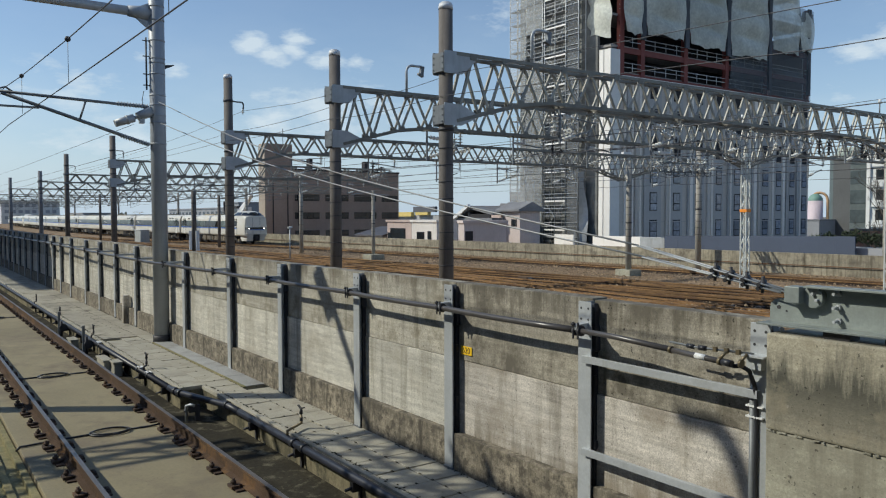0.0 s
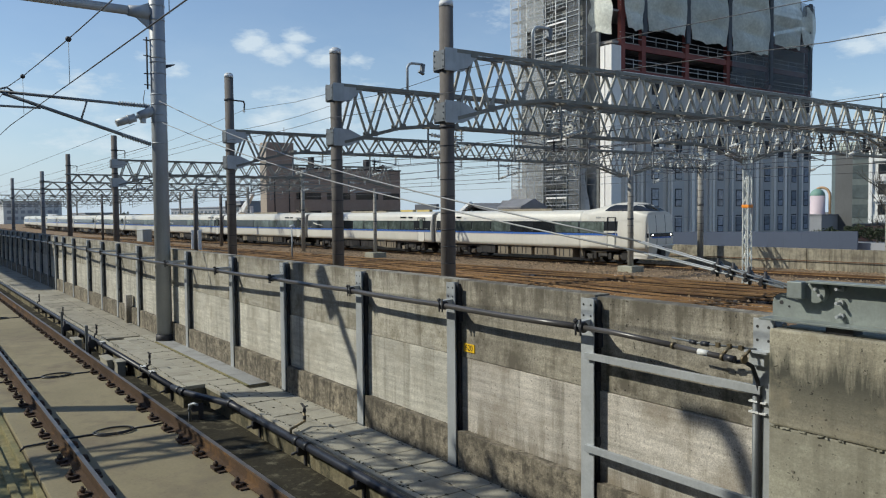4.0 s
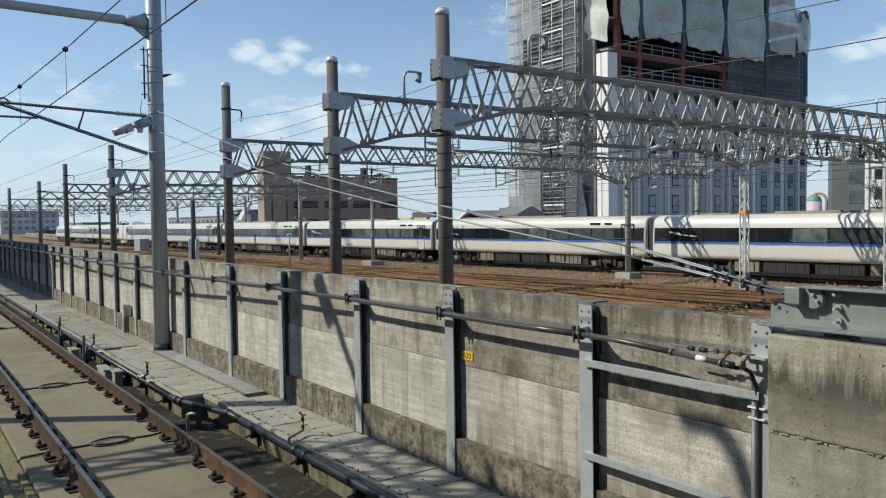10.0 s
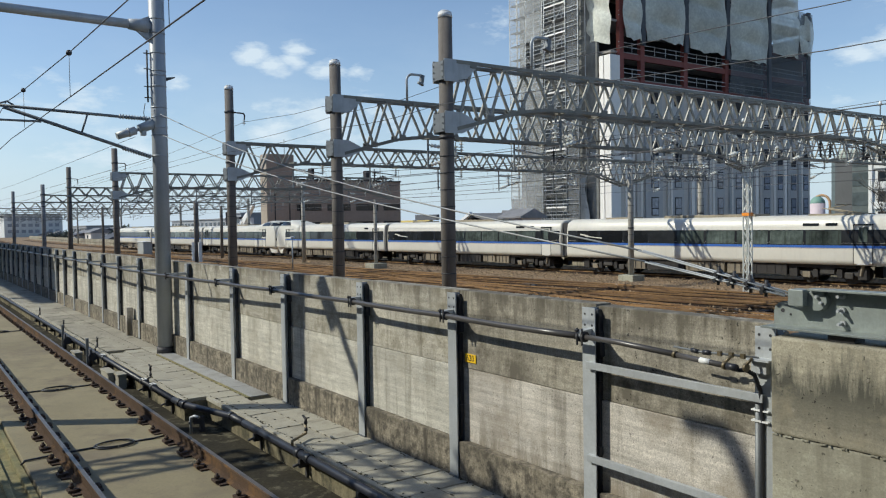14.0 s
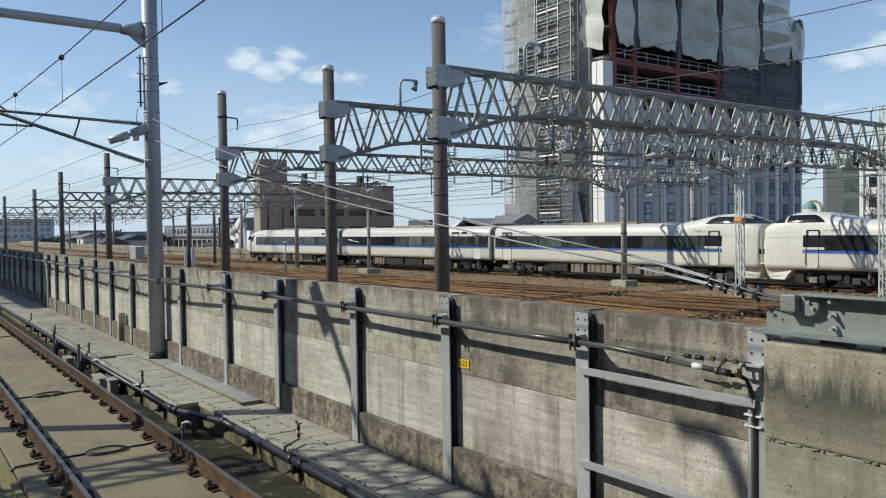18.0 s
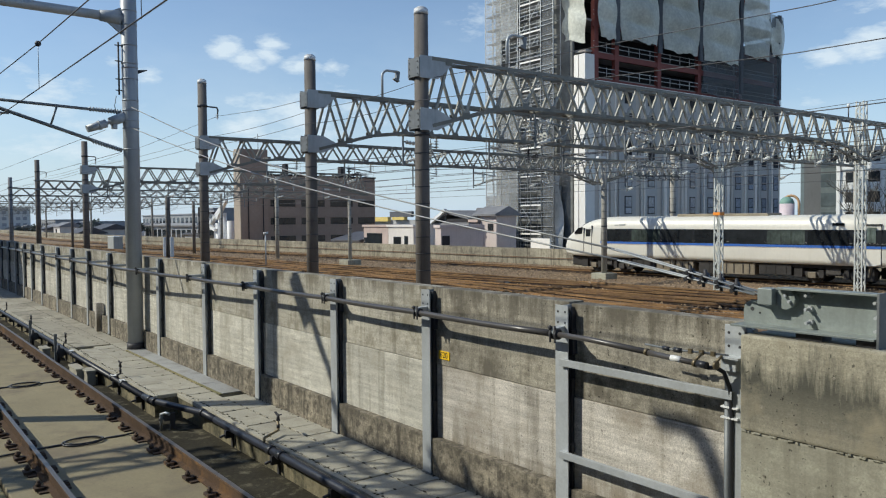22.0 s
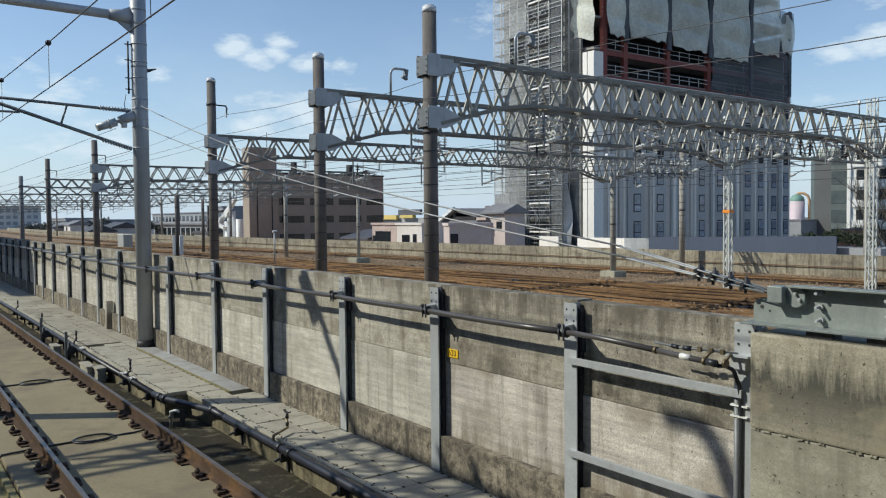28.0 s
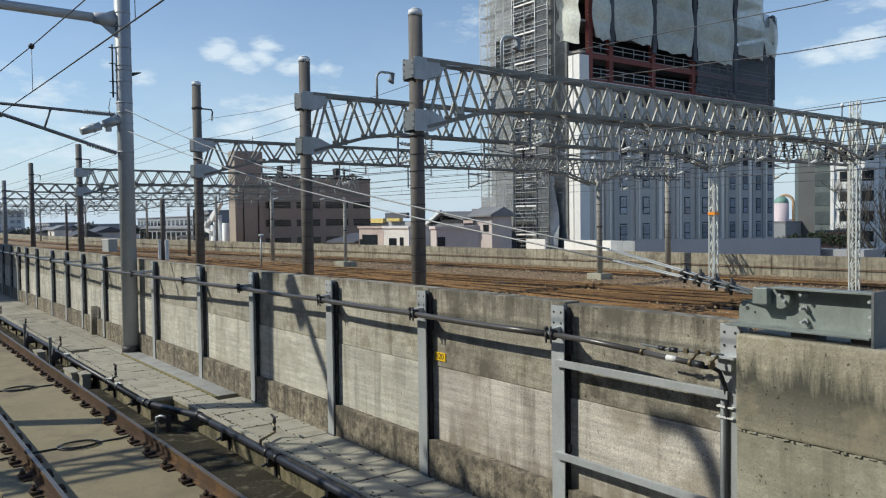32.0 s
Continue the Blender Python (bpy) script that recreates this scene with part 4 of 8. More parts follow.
def concrete_pole(x, y, z0, z1, label, r=0.175, mat=None, cap=True, bands=(5.0, 5.5), group="concrete poles"):
    p = thing("catenary_pole", (x, y, z0), label, "pole", group)
    part("shaft", Geo().tube((x, y, z0), (x, y, z1), r * 1.08, r, 20), mat or M_POLE, p)
    if cap:
        part("cap", Geo().tube((x, y, z1), (x, y, z1 + 0.14), r * 1.06, r * 0.98, 20).tube((x, y, z1 + 0.14), (x, y, z1 + 0.19), r * 0.98, r * 0.55, 20), M_CAP, p, "white pole cap")
    for z in bands:
        part("band", Geo().tube((x, y, z), (x, y, z + 0.07), r * 1.14, n=20), M_IRON, p, "dark steel band")
    for k in range(9):
        z = z0 + 1.9 + 0.42 * k
        if z < z1:
            part("band", Geo().tube((x, y, z), (x, y, z + 0.02), r * 1.12, n=16), M_IRON, p)
    return p


def gusset(parent, x, y, zb, zt):
    """The plates by which a truss is clamped to its pole."""
    top = Geo()
    for sx in (-1, 1):
        xx = x + sx * 0.245
        top.prism([(y - 0.22, zt - 0.50), (y + 0.32, zt - 0.50), (y + 0.40, zt - 0.45), (y + 0.78, zt - 0.10), (y + 0.88, zt + 0.05), (y - 0.22, zt + 0.05)], xx - 0.012, xx + 0.012)
        top.prism([(y - 0.22, zb - 0.80), (y + 0.30, zb - 0.79), (y + 0.74, zb - 0.60), (y + 0.74, zb - 0.46), (y + 0.30, zb - 0.27), (y - 0.22, zb - 0.25)], xx - 0.012, xx + 0.012)
    part("gusset_plate", top, M_GALV, parent, "flat grey steel gusset plates")
    clamp = Geo()
    for za, zc in ((zt - 0.50, zt), (zb - 0.80, zb - 0.30)):
        clamp.box(x - 0.24, x + 0.24, y - 0.24, y - 0.20, za + 0.04, zc)
        for k in range(3):
            zz = za + 0.1 + 0.15 * k
            clamp.tube((x + 0.18, y - 0.24, zz), (x + 0.18, y - 0.265, zz), 0.02, n=6)
            clamp.tube((x - 0.18, y - 0.24, zz), (x - 0.18, y - 0.265, zz), 0.02, n=6)
    part("pole_clamp", clamp, M_GALV_DARK, parent, "bolted steel clamp round the pole")


def lattice_pole(x, y, z0, z1, w=0.34, label="pale steel lattice pole with zigzag bracing"):
    p = thing("lattice_pole", (x, y, z0), label, "pole", "lattice poles")
    h = w / 2
    for sx in (-1, 1):
        for sy in (-1, 1):
            part("leg", Geo().box(x + sx * h - 0.026, x + sx * h + 0.026, y + sy * h - 0.026, y + sy * h + 0.026, z0, z1), M_TRUSS_PALE, p)
    n = int((z1 - z0) / 0.42)
    for face in range(4):
        for i in range(n):
            g = Geo()
            za, zb = z0 + (z1 - z0) * i / n, z0 + (z1 - z0) * (i + 1) / n
            s = 1 if i % 2 else -1
            if face < 2:
                yy = y + (h if face else -h)
                g.beam((x - s * h, yy, za), (x + s * h, yy, zb), 0.02, 0.034)
            else:
                xx = x + (h if face == 3 else -h)
                g.beam((xx, y - s * h, za), (xx, y + s * h, zb), 0.02, 0.034)
            part("brace", g, M_TRUSS_PALE, p)
    part("footing", Geo().box(x - 0.45, x + 0.45, y - 0.45, y + 0.45, z0 - 0.3, z0 + 0.05), M_POLE_PALE, p, "concrete footing")
    return p


def lamp_hook(x, y, z):
    """A goose-neck floodlight bracket on the truss."""
    g = thing("hook_lamp", (x, y, z), "grey goose-neck lamp on the top chord of a truss", "lamp", "hook lamps")
    pts = [(x, y, z), (x, y, z + 0.72)]
    for k in range(1, 9):
        a = math.pi * k / 16
        pts.append((x, y + 0.22 * (1 - math.cos(a)), z + 0.72 + 0.22 * math.sin(a)))
    pts += [(x, y + 0.6, z + 0.94)]
    part("neck", Geo().line(pts, 0.042, 8), M_GALV, g)
    part("head", Geo().beam((x, y + 0.62, z + 0.95), (x, y + 0.58, z + 0.68), 0.12, 0.13).beam((x, y + 0.45, z + 0.70), (x, y + 0.65, z + 0.62), 0.12, 0.07), M_GALV_DARK, g, bevel=0.01)


ZG = -0.7
DARK = "dark weathered concrete catenary pole with white cap behind the wall"
# gantry by gantry: x, pole top, truss bottom and top, far end, extra hangers
GANTRIES = (
    (-16.08, 8.0, 5.92, 6.90, 34.5, 47.0), (-22.06, 7.86, 5.80, 6.88, 32.9, 46.5), (-31.5, 8.5, 5.57, 6.33, 34.9, 42.04),
    (-52.1, 7.9, 5.50, 6.38, 31.5, 44.0), (-68.0, 7.8, 5.55, 6.2, 31.5, 43.0), (-81.5, 7.1, 5.45, 6.1, 30.0, 42.0), (-104.0, 7.4, 5.2, 6.1, 29.0, 40.0), (-132.0, 7.4, 5.2, 6.1, 28.0, 39.0), (-165.0, 7.4, 5.2, 6.1, 27.0, 37.0), (-205.0, 7.4, 5.2, 6.1, 27.0, 36.0))
for i, (gx, ptop, zb, zt, ym, ye) in enumerate(GANTRIES):
    near = i < 5
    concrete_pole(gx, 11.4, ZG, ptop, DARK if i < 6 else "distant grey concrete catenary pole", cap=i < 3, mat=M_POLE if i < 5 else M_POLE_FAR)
    if 1 < i < 6:
        br = thing("pole_bracket", (gx, 11.4, ptop - 0.9), "small iron wire bracket with a hanging insulator on a pole", "bracket", "pole brackets")
        part("arm", Geo().line([(gx, 11.22, ptop - 0.9), (gx, 12.0, ptop - 0.92), (gx, 12.05, ptop - 1.02), (gx, 12.02, ptop - 1.25)], 0.03, 6), M_IRON, br)
        part("collar", Geo().tube((gx, 11.4, ptop - 0.95), (gx, 11.4, ptop - 0.86), 0.2, n=16), M_IRON, br)
        part("insulator", insulator(Geo(), (gx, 12.02, ptop - 1.2), 2, 0.07), M_INSUL, br)
    beam = thing("truss_beam", (gx, 11.4, zb), "grey steel lattice truss beam over the tracks", "truss beam", "truss beams")
    if i < 4:
        gusset(beam, gx, 11.4, zb, zt)
    else:
        part("pole_seat", Geo().box(gx - 0.25, gx + 0.25, 11.18, 11.62, zb - 0.1, zb + 0.02).box(gx - 0.25, gx + 0.25, 11.18, 11.62, zt - 0.04, zt + 0.06), M_GALV_DARK, beam)
    truss(beam, gx, 11.55, ym, zb, zt, i < 4, i < 4, fine=near, pitch=1.05 if near else 1.5)
    if i not in (3, 4):
        truss(beam, gx, ym, ye, zb, zt, True, False, fine=near, pitch=1.2 if near else 1.6)
    if i != 3:
        concrete_pole(gx, ym if i == 4 else ye, ZG if i > 1 else ZG - 3, zt + 0.6, "grey concrete pole at the far end of a truss", mat=M_POLE_PALE, cap=False, bands=(3.2,))
    # hanging insulators and drop brackets over the tracks
    for o in (0, *OFFS):
        fx, fy, fh = 0, 0, 0
        sx = -gx
        yy = float(np.interp(sx, -FAR[:, 1][170:], FAR[:, 2][170:])) + o
        if yy > (ym if i in (3, 4) else ye) - 0.6 or yy < 12.5:
            continue
        h = thing("insulator_hanger", (gx, yy, zb), "white porcelain insulator string hung below a truss", "insulator", "insulator hangers")
        for dy in (-0.9, 0.5):
            part("cross_plate", Geo().box(gx - 0.27, gx + 0.27, yy + dy - 0.06, yy + dy + 0.06, zb - 0.06, zb + 0.06), M_TRUSS, h)
        part("insulator", insulator(Geo(), (gx, yy + 0.5, zb - 0.05), 4 if near else 3), M_INSUL, h)
        fr = Geo()
        fr.beam((gx, yy - 0.9, zb), (gx, yy - 0.9, zb - 1.05), 0.05, 0.05)
        fr.beam((gx, yy - 0.9, zb - 0.95), (gx, yy + 0.35, zb - 0.60), 0.04, 0.04)
        fr.beam((gx, yy - 0.9, zb - 0.25), (gx, yy + 0.5, zb - 0.40), 0.04, 0.04)
        part("steady_arm", fr, M_GALV_DARK, h)
        if near:
            for za, zc in ((0.92, 0.80), (0.27, 0.31)):
                ins = Geo()
                for k in range(3):
                    f = k / 3
                    ins.tube((gx, yy - 0.75 + 0.4 * f, zb - za + (za - zc) * f), (gx, yy - 0.68 + 0.4 * f, zb - za + (za - zc) * (f + 0.2)), 0.075, 0.04, 10)
                ins.tube((gx, yy - 0.78, zb - za), (gx, yy - 0.33, zb - zc), 0.04, n=8)
                part("arm_insulator", ins, M_INSUL, h)

def hung_insulator(x, y, z, n, r, mat, label, arm=0.0):
    """A string of discs below a truss chord; arm: metres of the tilted steady arm beside it."""
    g = thing("insulator_string", (x, y, z), label, "insulator", "insulator strings")
    part("hook", Geo().tube((x, y, z + 0.14), (x, y, z), 0.018, n=6), M_GALV_DARK, g)
    part("insulator", insulator(Geo(), (x, y, z), n, r, 0.13), mat, g)
    if arm:
        part("arm", Geo().tube((x, y, z - 0.13 * n), (x, y + arm, z - 0.13 * n + 0.22), 0.022, n=6), M_GALV_DARK, g)
        for k in range(3):
            f = 0.35 + 0.2 * k
            c = Vector((x, y + arm * f, z - 0.13 * n + 0.22 * f))
            part("arm_disc", Geo().tube(c, c + Vector((0, arm * 0.07, 0.02)), 0.09, 0.05, 10), mat, g)


for x, y, z, n, r, mat, arm in ((-16.08, 15.1, 5.62, 4, 0.14, M_INSUL, 0.75), (-16.08, 25.8, 5.66, 4, 0.12, M_INSUL, 0), (-16.08, 28.62, 5.66, 4, 0.11, M_IRON, 0), (-16.08, 29.3, 5.66, 4, 0.13, M_IRON, 0), (-16.08, 31.75, 5.66, 4, 0.12, M_IRON, 0.5), (-22.06, 28.9, 6.45, 4, 0.15, M_INSUL, 0), (-22.06, 26.4, 5.5, 4, 0.12, M_INSUL, 0.8), (-22.06, 29.9, 5.5, 4, 0.12, M_INSUL, -0.8), (-22.06, 16.0, 5.55, 4, 0.13, M_INSUL, 0.8), (-31.5, 18.2, 5.3, 3, 0.13, M_IRON, 0.6), (-31.5, 26.2, 5.3, 4, 0.13, M_INSUL, 0.8), (-31.5, 31.0, 5.3, 4, 0.13, M_INSUL, -0.7), (-22.06, 20.6, 5.55, 3, 0.12, M_IRON, 0.6), (-16.08, 20.2, 5.66, 3, 0.12, M_INSUL, -0.7)):
    hung_insulator(x, y, z, n, r, mat, ("white porcelain" if mat is M_INSUL else "dark brown") + " disc insulator string under a truss beam", arm)


def switch_cluster():
    """A section switch frame under the second truss: two bars hung with rows of small insulators and jumpers."""
    x, z = -22.06, 5.12
    g = thing("section_switch", (x, 28.3, z), "section switch frame crowded with small porcelain insulators", "switch")
    for dz in (0.0, -0.38):
        part("bar", Geo().beam((x, 26.7, z + dz), (x, 30.1, z + dz), 0.06, 0.06), M_GALV_DARK, g)
    for k in range(4):
        y = 26.9 + k * 1.0
        part("hanger", Geo().beam((x, y, z), (x, y + 0.12, 5.8), 0.05, 0.05), M_GALV_DARK, g)
    rr = random.Random(31)
    for k in range(13):
        y = 26.85 + k * 0.255
        c = Geo()
        za = z - (0.0 if k % 2 else 0.38)
        lean = rr.uniform(-0.1, 0.1)
        for j in range(3):
            c.tube((x + 0.05, y + lean * j / 3, za + 0.04 + 0.09 * j), (x + 0.05, y + lean * (j + 0.5) / 3, za + 0.08 + 0.09 * j), 0.075, 0.05, 8)
        c.tube((x + 0.05, y, za), (x + 0.05, y + lean, za + 0.32), 0.03, n=6)
        part("post_insulator", c, M_INSUL, g)
    for k in range(7):
        y = 26.9 + k * 0.45
        part("jumper", Geo().line([(x, y, z - 0.05), (x + 0.1, y + 0.15, z - 0.5), (x + 0.1, y + 0.5, z - 0.55), (x, y + 0.7, z - 0.2)], 0.014, 5), M_WIRE, g)


switch_cluster()
for x, y, z in ((-31.5, 35.27, 6.42), (-22.06, 31.7, 5.40), (-22.06, 32.55, 5.40), (-22.06, 27.0, 5.45)):
    solo("arrester_box", Geo().box(x - 0.12, x + 0.12, y - 0.33, y + 0.33, z, z + 0.13), M_WHITE, "white oblong arrester box on a truss beam", "box", "arrester boxes", bevel=0.03, at=(x, y, z))

lattice_pole(-16.2, 34.5, ZG, 7.8, 0.30)
lat = lattice_pole(-21.7, 32.4, ZG, 5.75, 0.27, "pale steel lattice pole with an orange band")
part("orange_band", Geo().box(-21.88, -21.52, 32.22, 32.58, 3.0, 3.14), M_ORANGE, lat, "orange marker band")
pole = concrete_pole(-30.95, 34.9, ZG, 5.9, "pale concrete pole on a square footing beside the far track", 0.16, M_POLE_PALE, False, (2.4,))
part("footing", Geo().box(-31.5, -30.4, 34.4, 35.4, ZG - 0.2, -0.28), M_BLOCK_LOW, pole, "square concrete footing", bevel=0.03)
pole = concrete_pole(-54.0, 31.2, ZG, 4.85, "slim lamp pole with two arms on a square footing", 0.13, M_POLE_PALE, False, (2.2,))
part("footing", Geo().box(-54.7, -53.3, 30.6, 31.8, ZG - 0.2, -0.2), M_BLOCK_LOW, pole, "square concrete footing", bevel=0.03)
part("lamp_arm", Geo().beam((-54, 31.2, 4.8), (-54.5, 29.6, 4.55), 0.09, 0.07).beam((-54, 31.2, 4.6), (-53.9, 32.6, 4.5), 0.08, 0.06), M_GALV, pole)
for x, y, zt in ((-71.6, 22.5, 5.2), (-86.0, 29.9, 5.2), (-118.0, 24.0, 6.0), (-98.0, 31.0, 6.0)):
    concrete_pole(x, y, ZG, zt, "dark slim pole among the yard tracks", 0.16, M_POLE, False, (4.0,))
lamp_hook(-22.06, 14.05, 6.92)
lamp_hook(-16.08, 14.25, 6.95)


def overhead_wires():
    for o in (0, *OFFS):
        g = thing("contact_line", (*far_at(40, o)[:2], 4.7), "thin contact and messenger wires over a track", "wire", "contact lines")
        c, m = Geo(), Geo()
        ss = list(range(-30, 260, 4))
        cz, mz = 4.68, 5.45
        c.line([(*far_at(s, o)[:2], cz) for s in ss], 0.011, 4)
        m.line([(*far_at(s, o)[:2], mz - 0.35 * math.sin(math.pi * ((s % 36) / 36))) for s in ss], 0.012, 4)
        for s in range(-28, 150, 6):
            p = far_at(s, o)
            part("dropper", Geo().tube((p[0], p[1], cz), (p[0], p[1], mz - 0.35 * math.sin(math.pi * ((s % 36) / 36))), 0.006, n=4), M_WIRE, g)
        part("contact_wire", c, M_WIRE, g)
        part("messenger_wire", m, M_WIRE, g)
    for y, z in ((33.6, 7.5), (45.0, 7.6)):
        g = Geo()
        pts = []
        for a, b in zip(GANTRIES, GANTRIES[1:]):
            for k in range(6):
                f = k / 6
                pts.append((a[0] + (b[0] - a[0]) * f, y - 0.06 * (-(a[0] + (b[0] - a[0]) * f)), z - 0.08 * math.sin(math.pi * f)))
        pts.insert(0, (20, y, z + 0.6))
        g.line(pts, 0.012, 4)
        for gx, ptop, zb, zt, ym, ye in GANTRIES[:4]:
            yp = y + 0.06 * gx
            if yp < (ym if gx < -50 else ye) - 0.3:
                pin = thing("pin_insulator", (gx + 0.23, yp, zt), "small upright pin insulator on a truss chord", "insulator", "pin insulators")
                part("pin", Geo().tube((gx + 0.23, yp, zt), (gx + 0.23, yp, z - 0.12), 0.025, n=6), M_GALV_DARK, pin)
                part("bell", Geo().tube((gx + 0.23, yp, z - 0.16), (gx + 0.23, yp, z), 0.075, 0.05, 10), M_INSUL, pin)
        solo("feeder_wire", g, M_WIRE, "dark feeder wire strung along the poles", "wire", "feeder wires", at=(-16, y, z))
    # feeders on the near row of poles: heights at the viewpoint's span and pole by pole
    for y, span, step in ((11.62, ((20, 6.5), (6, 6.0), (-6.2, 6.08), (-13.5, 6.34), (-16.08, 6.45)), 0.05), (11.2, ((20, 5.7), (6, 5.15), (-6.2, 5.32), (-10.4, 5.54), (-16.08, 5.85)), -0.04), (12.03, ((-22.06, 6.88), (-26.5, 6.95)), 0.0)):
        pts = [(x, y, z) for x, z in span]
        z = span[-1][1] if span[0][0] > 0 else 7.2
        for ga, gb in zip(GANTRIES if span[0][0] > 0 else GANTRIES[2:], GANTRIES[1:] if span[0][0] > 0 else GANTRIES[3:]):
            if span[0][0] < 0:
                z = ga[1] - 1.27
            z1 = z - step if span[0][0] > 0 else gb[1] - 1.27
            for k in range(6):
                f = k / 6
                if (ga[0] + (gb[0] - ga[0]) * f) < pts[-1][0] - 0.1:
                    pts.append((ga[0] + (gb[0] - ga[0]) * f, y, z + (z1 - z) * f - 0.10 * math.sin(math.pi * f)))
            z = z1
        solo("feeder_wire", Geo().line(pts, 0.008, 4), M_WIRE, "thin dark feeder wire strung along the near poles", "wire", "feeder wires", at=(-16, y, span[-1][1]))


overhead_wires()


# ---- near mast and its cantilever ----
def near_mast():
    x, y = -18.46, 5.03
    m = thing("mast", (x, y, 0), "tall grey steel tube catenary mast on the walkway", "mast")
    part("tube", Geo().tube((x, y, 0.0), (x, y, 10.5), 0.172, n=24), M_MAST, m)
    part("foot_collar", Geo().tube((x, y, 0.0), (x, y, 0.16), 0.194, n=24), M_IRON, m, "dark base collar")
    for z in (4.52, 5.0, 5.17, 5.4, 5.62, 6.1, 6.35, 6.45, 6.85, 7.3, 7.62):
        part("clamp_band", Geo().tube((x, y, z), (x, y, z + 0.035), 0.178, n=24), M_MAST, m)
    arm = Geo()
    arm.tube((x, y - 0.1, 7.46), (x, y - 6.0, 7.50), 0.10, n=14)
    arm.tube((x, y - 0.2, 7.46), (x, y - 0.62, 7.46), 0.165, 0.115, n=14)
    part("upper_arm", arm, M_MAST, m, "grey tubular upper arm")
    part("arm_bracket", Geo().prism([(y - 0.50, 7.37), (y - 0.14, 7.08), (y - 0.14, 7.70), (y - 0.42, 7.57)], x - 0.03, x + 0.03), M_MAST, m)
    c = Geo()
    c.tube((x, y - 0.2, 5.36), (x, 1.82, 5.47), 0.032, n=8)
    c.tube((x, y - 0.2, 4.51), (x, 1.90, 5.44), 0.038, n=8)
    c.tube((x, 3.51, 5.40), (x, 3.38, 4.98), 0.022, n=8)
    c.tube((x, 2.60, 5.18), (x, 1.2, 5.17), 0.024, n=8)
    c.line([(x, 2.1, 5.48), (x, 1.98, 5.56), (x, 1.86, 5.52), (x, 1.80, 5.47)], 0.02, 6)
    part("cantilever", c, M_GALV_DARK, m, "thin steel cantilever tubes")
    for a, b_ in (((x, y - 0.22, 5.37), (x, y - 0.90, 5.39)), ((x, y - 0.22, 4.52), (x, y - 0.84, 4.70))):
        a, b_ = Vector(a), Vector(b_)
        i = Geo()
        for k in range(11):
            p, q = a.lerp(b_, k / 11), a.lerp(b_, (k + 0.5) / 11)
            i.tube(p, q, 0.058, 0.042, 8)
        i.tube(a, b_, 0.03, n=6)
        part("rod_insulator", i, M_GALV, m, "ribbed rod insulator")
    t = Geo()
    t.tube((x + 0.05, y - 0.16, 5.26), (x + 0.05, y - 0.46, 5.12), 0.115, 0.10, 16)
    t.tube((x + 0.05, y - 0.46, 5.12), (x + 0.05, y - 0.54, 5.09), 0.04, n=10)
    t.tube((x + 0.05, y - 0.54, 5.09), (x + 0.05, y - 0.94, 4.94), 0.095, 0.08, 14)
    t.tube((x + 0.05, y - 0.66, 5.045), (x + 0.05, y - 0.70, 5.03), 0.105, n=14)
    t.box(x - 0.02, x + 0.12, y - 0.42, y - 0.32, 4.98, 5.12)
    part("tension_drum", t, M_GALV, m, "pale cylindrical tensioner")
    s = Geo()
    s.tube((x, y - 0.235, 5.75), (x, y - 0.235, 6.92), 0.020, n=6)
    for z in (5.85, 6.1, 6.5, 6.85):
        s.tube((x, y - 0.15, z), (x, y - 0.31, z), 0.013, n=6)
    s.prism([(y + 0.165, 6.34), (y + 0.38, 6.37), (y + 0.38, 6.35), (y + 0.165, 6.25)], x - 0.02, x + 0.02)
    s.line([(x, y - 0.3, 5.72), (x, y - 0.34, 5.5), (x, y - 0.28, 5.2)], 0.008, 4)
    part("step_rod", s, M_IRON, m, "black step rod")


near_mast()


def near_contact_line():
    g = thing("contact_line", (-18.46, 2.55, 5.2), "contact and messenger wires over the near track", "wire", "contact lines")
    part("contact_wire", Geo().line([(30, 2.35, 4.77), (-6.5, 2.15, 4.77), (-12.2, 2.09, 4.77), (-18.46, 2.03, 4.79), (-30, 2.2, 4.8), (-62, 2.7, 4.8), (-108, 2.3, 4.8), (-200, 2.5, 4.8)], 0.008, 6), M_WIRE, g)
    part("messenger_wire", Geo().line([(30, 2.4, 5.5), (12, 2.3, 5.37), (-4, 2.2, 5.36), (-9, 2.15, 5.376), (-12.2, 2.10, 5.40), (-16.17, 2.0, 5.45), (-18.46, 1.95, 5.53), (-28, 2.2, 5.37), (-42, 2.4, 5.35), (-62, 2.6, 5.52), (-85, 2.5, 5.35), (-108, 2.3, 5.52), (-200, 2.5, 5.4)], 0.008, 6), M_WIRE, g)
    for x, y, z in ((-16.17, 2.0, 5.45), (-12.2, 2.10, 5.40), (-7.5, 2.16, 5.37), (-2.5, 2.2, 5.36), (-22.5, 2.08, 5.45), (-28, 2.2, 5.37), (-35, 2.3, 5.36), (-42, 2.4, 5.35)):
        part("dropper", Geo().tube((x, y, 4.77), (x, y, z), 0.004, n=4), M_WIRE, g)
        part("dropper_clip", Geo().ball((x, y, z), 0.042, 10, 6), M_IRON, g, "round dropper clip")
    for y, z, dz in ((4.6, 4.1, 0.0), (4.9, 3.6, 0.0)):
        w = Geo().line([(-18.9, y, z + 0.9), (-40, y, z + 0.9), (-70, y, z + 1.1), (-160, y, z + 1.0)], 0.006, 4)
        solo("return_wire", w, M_WIRE, "thin return wire along the wall masts", "wire", at=(-40, y, z))


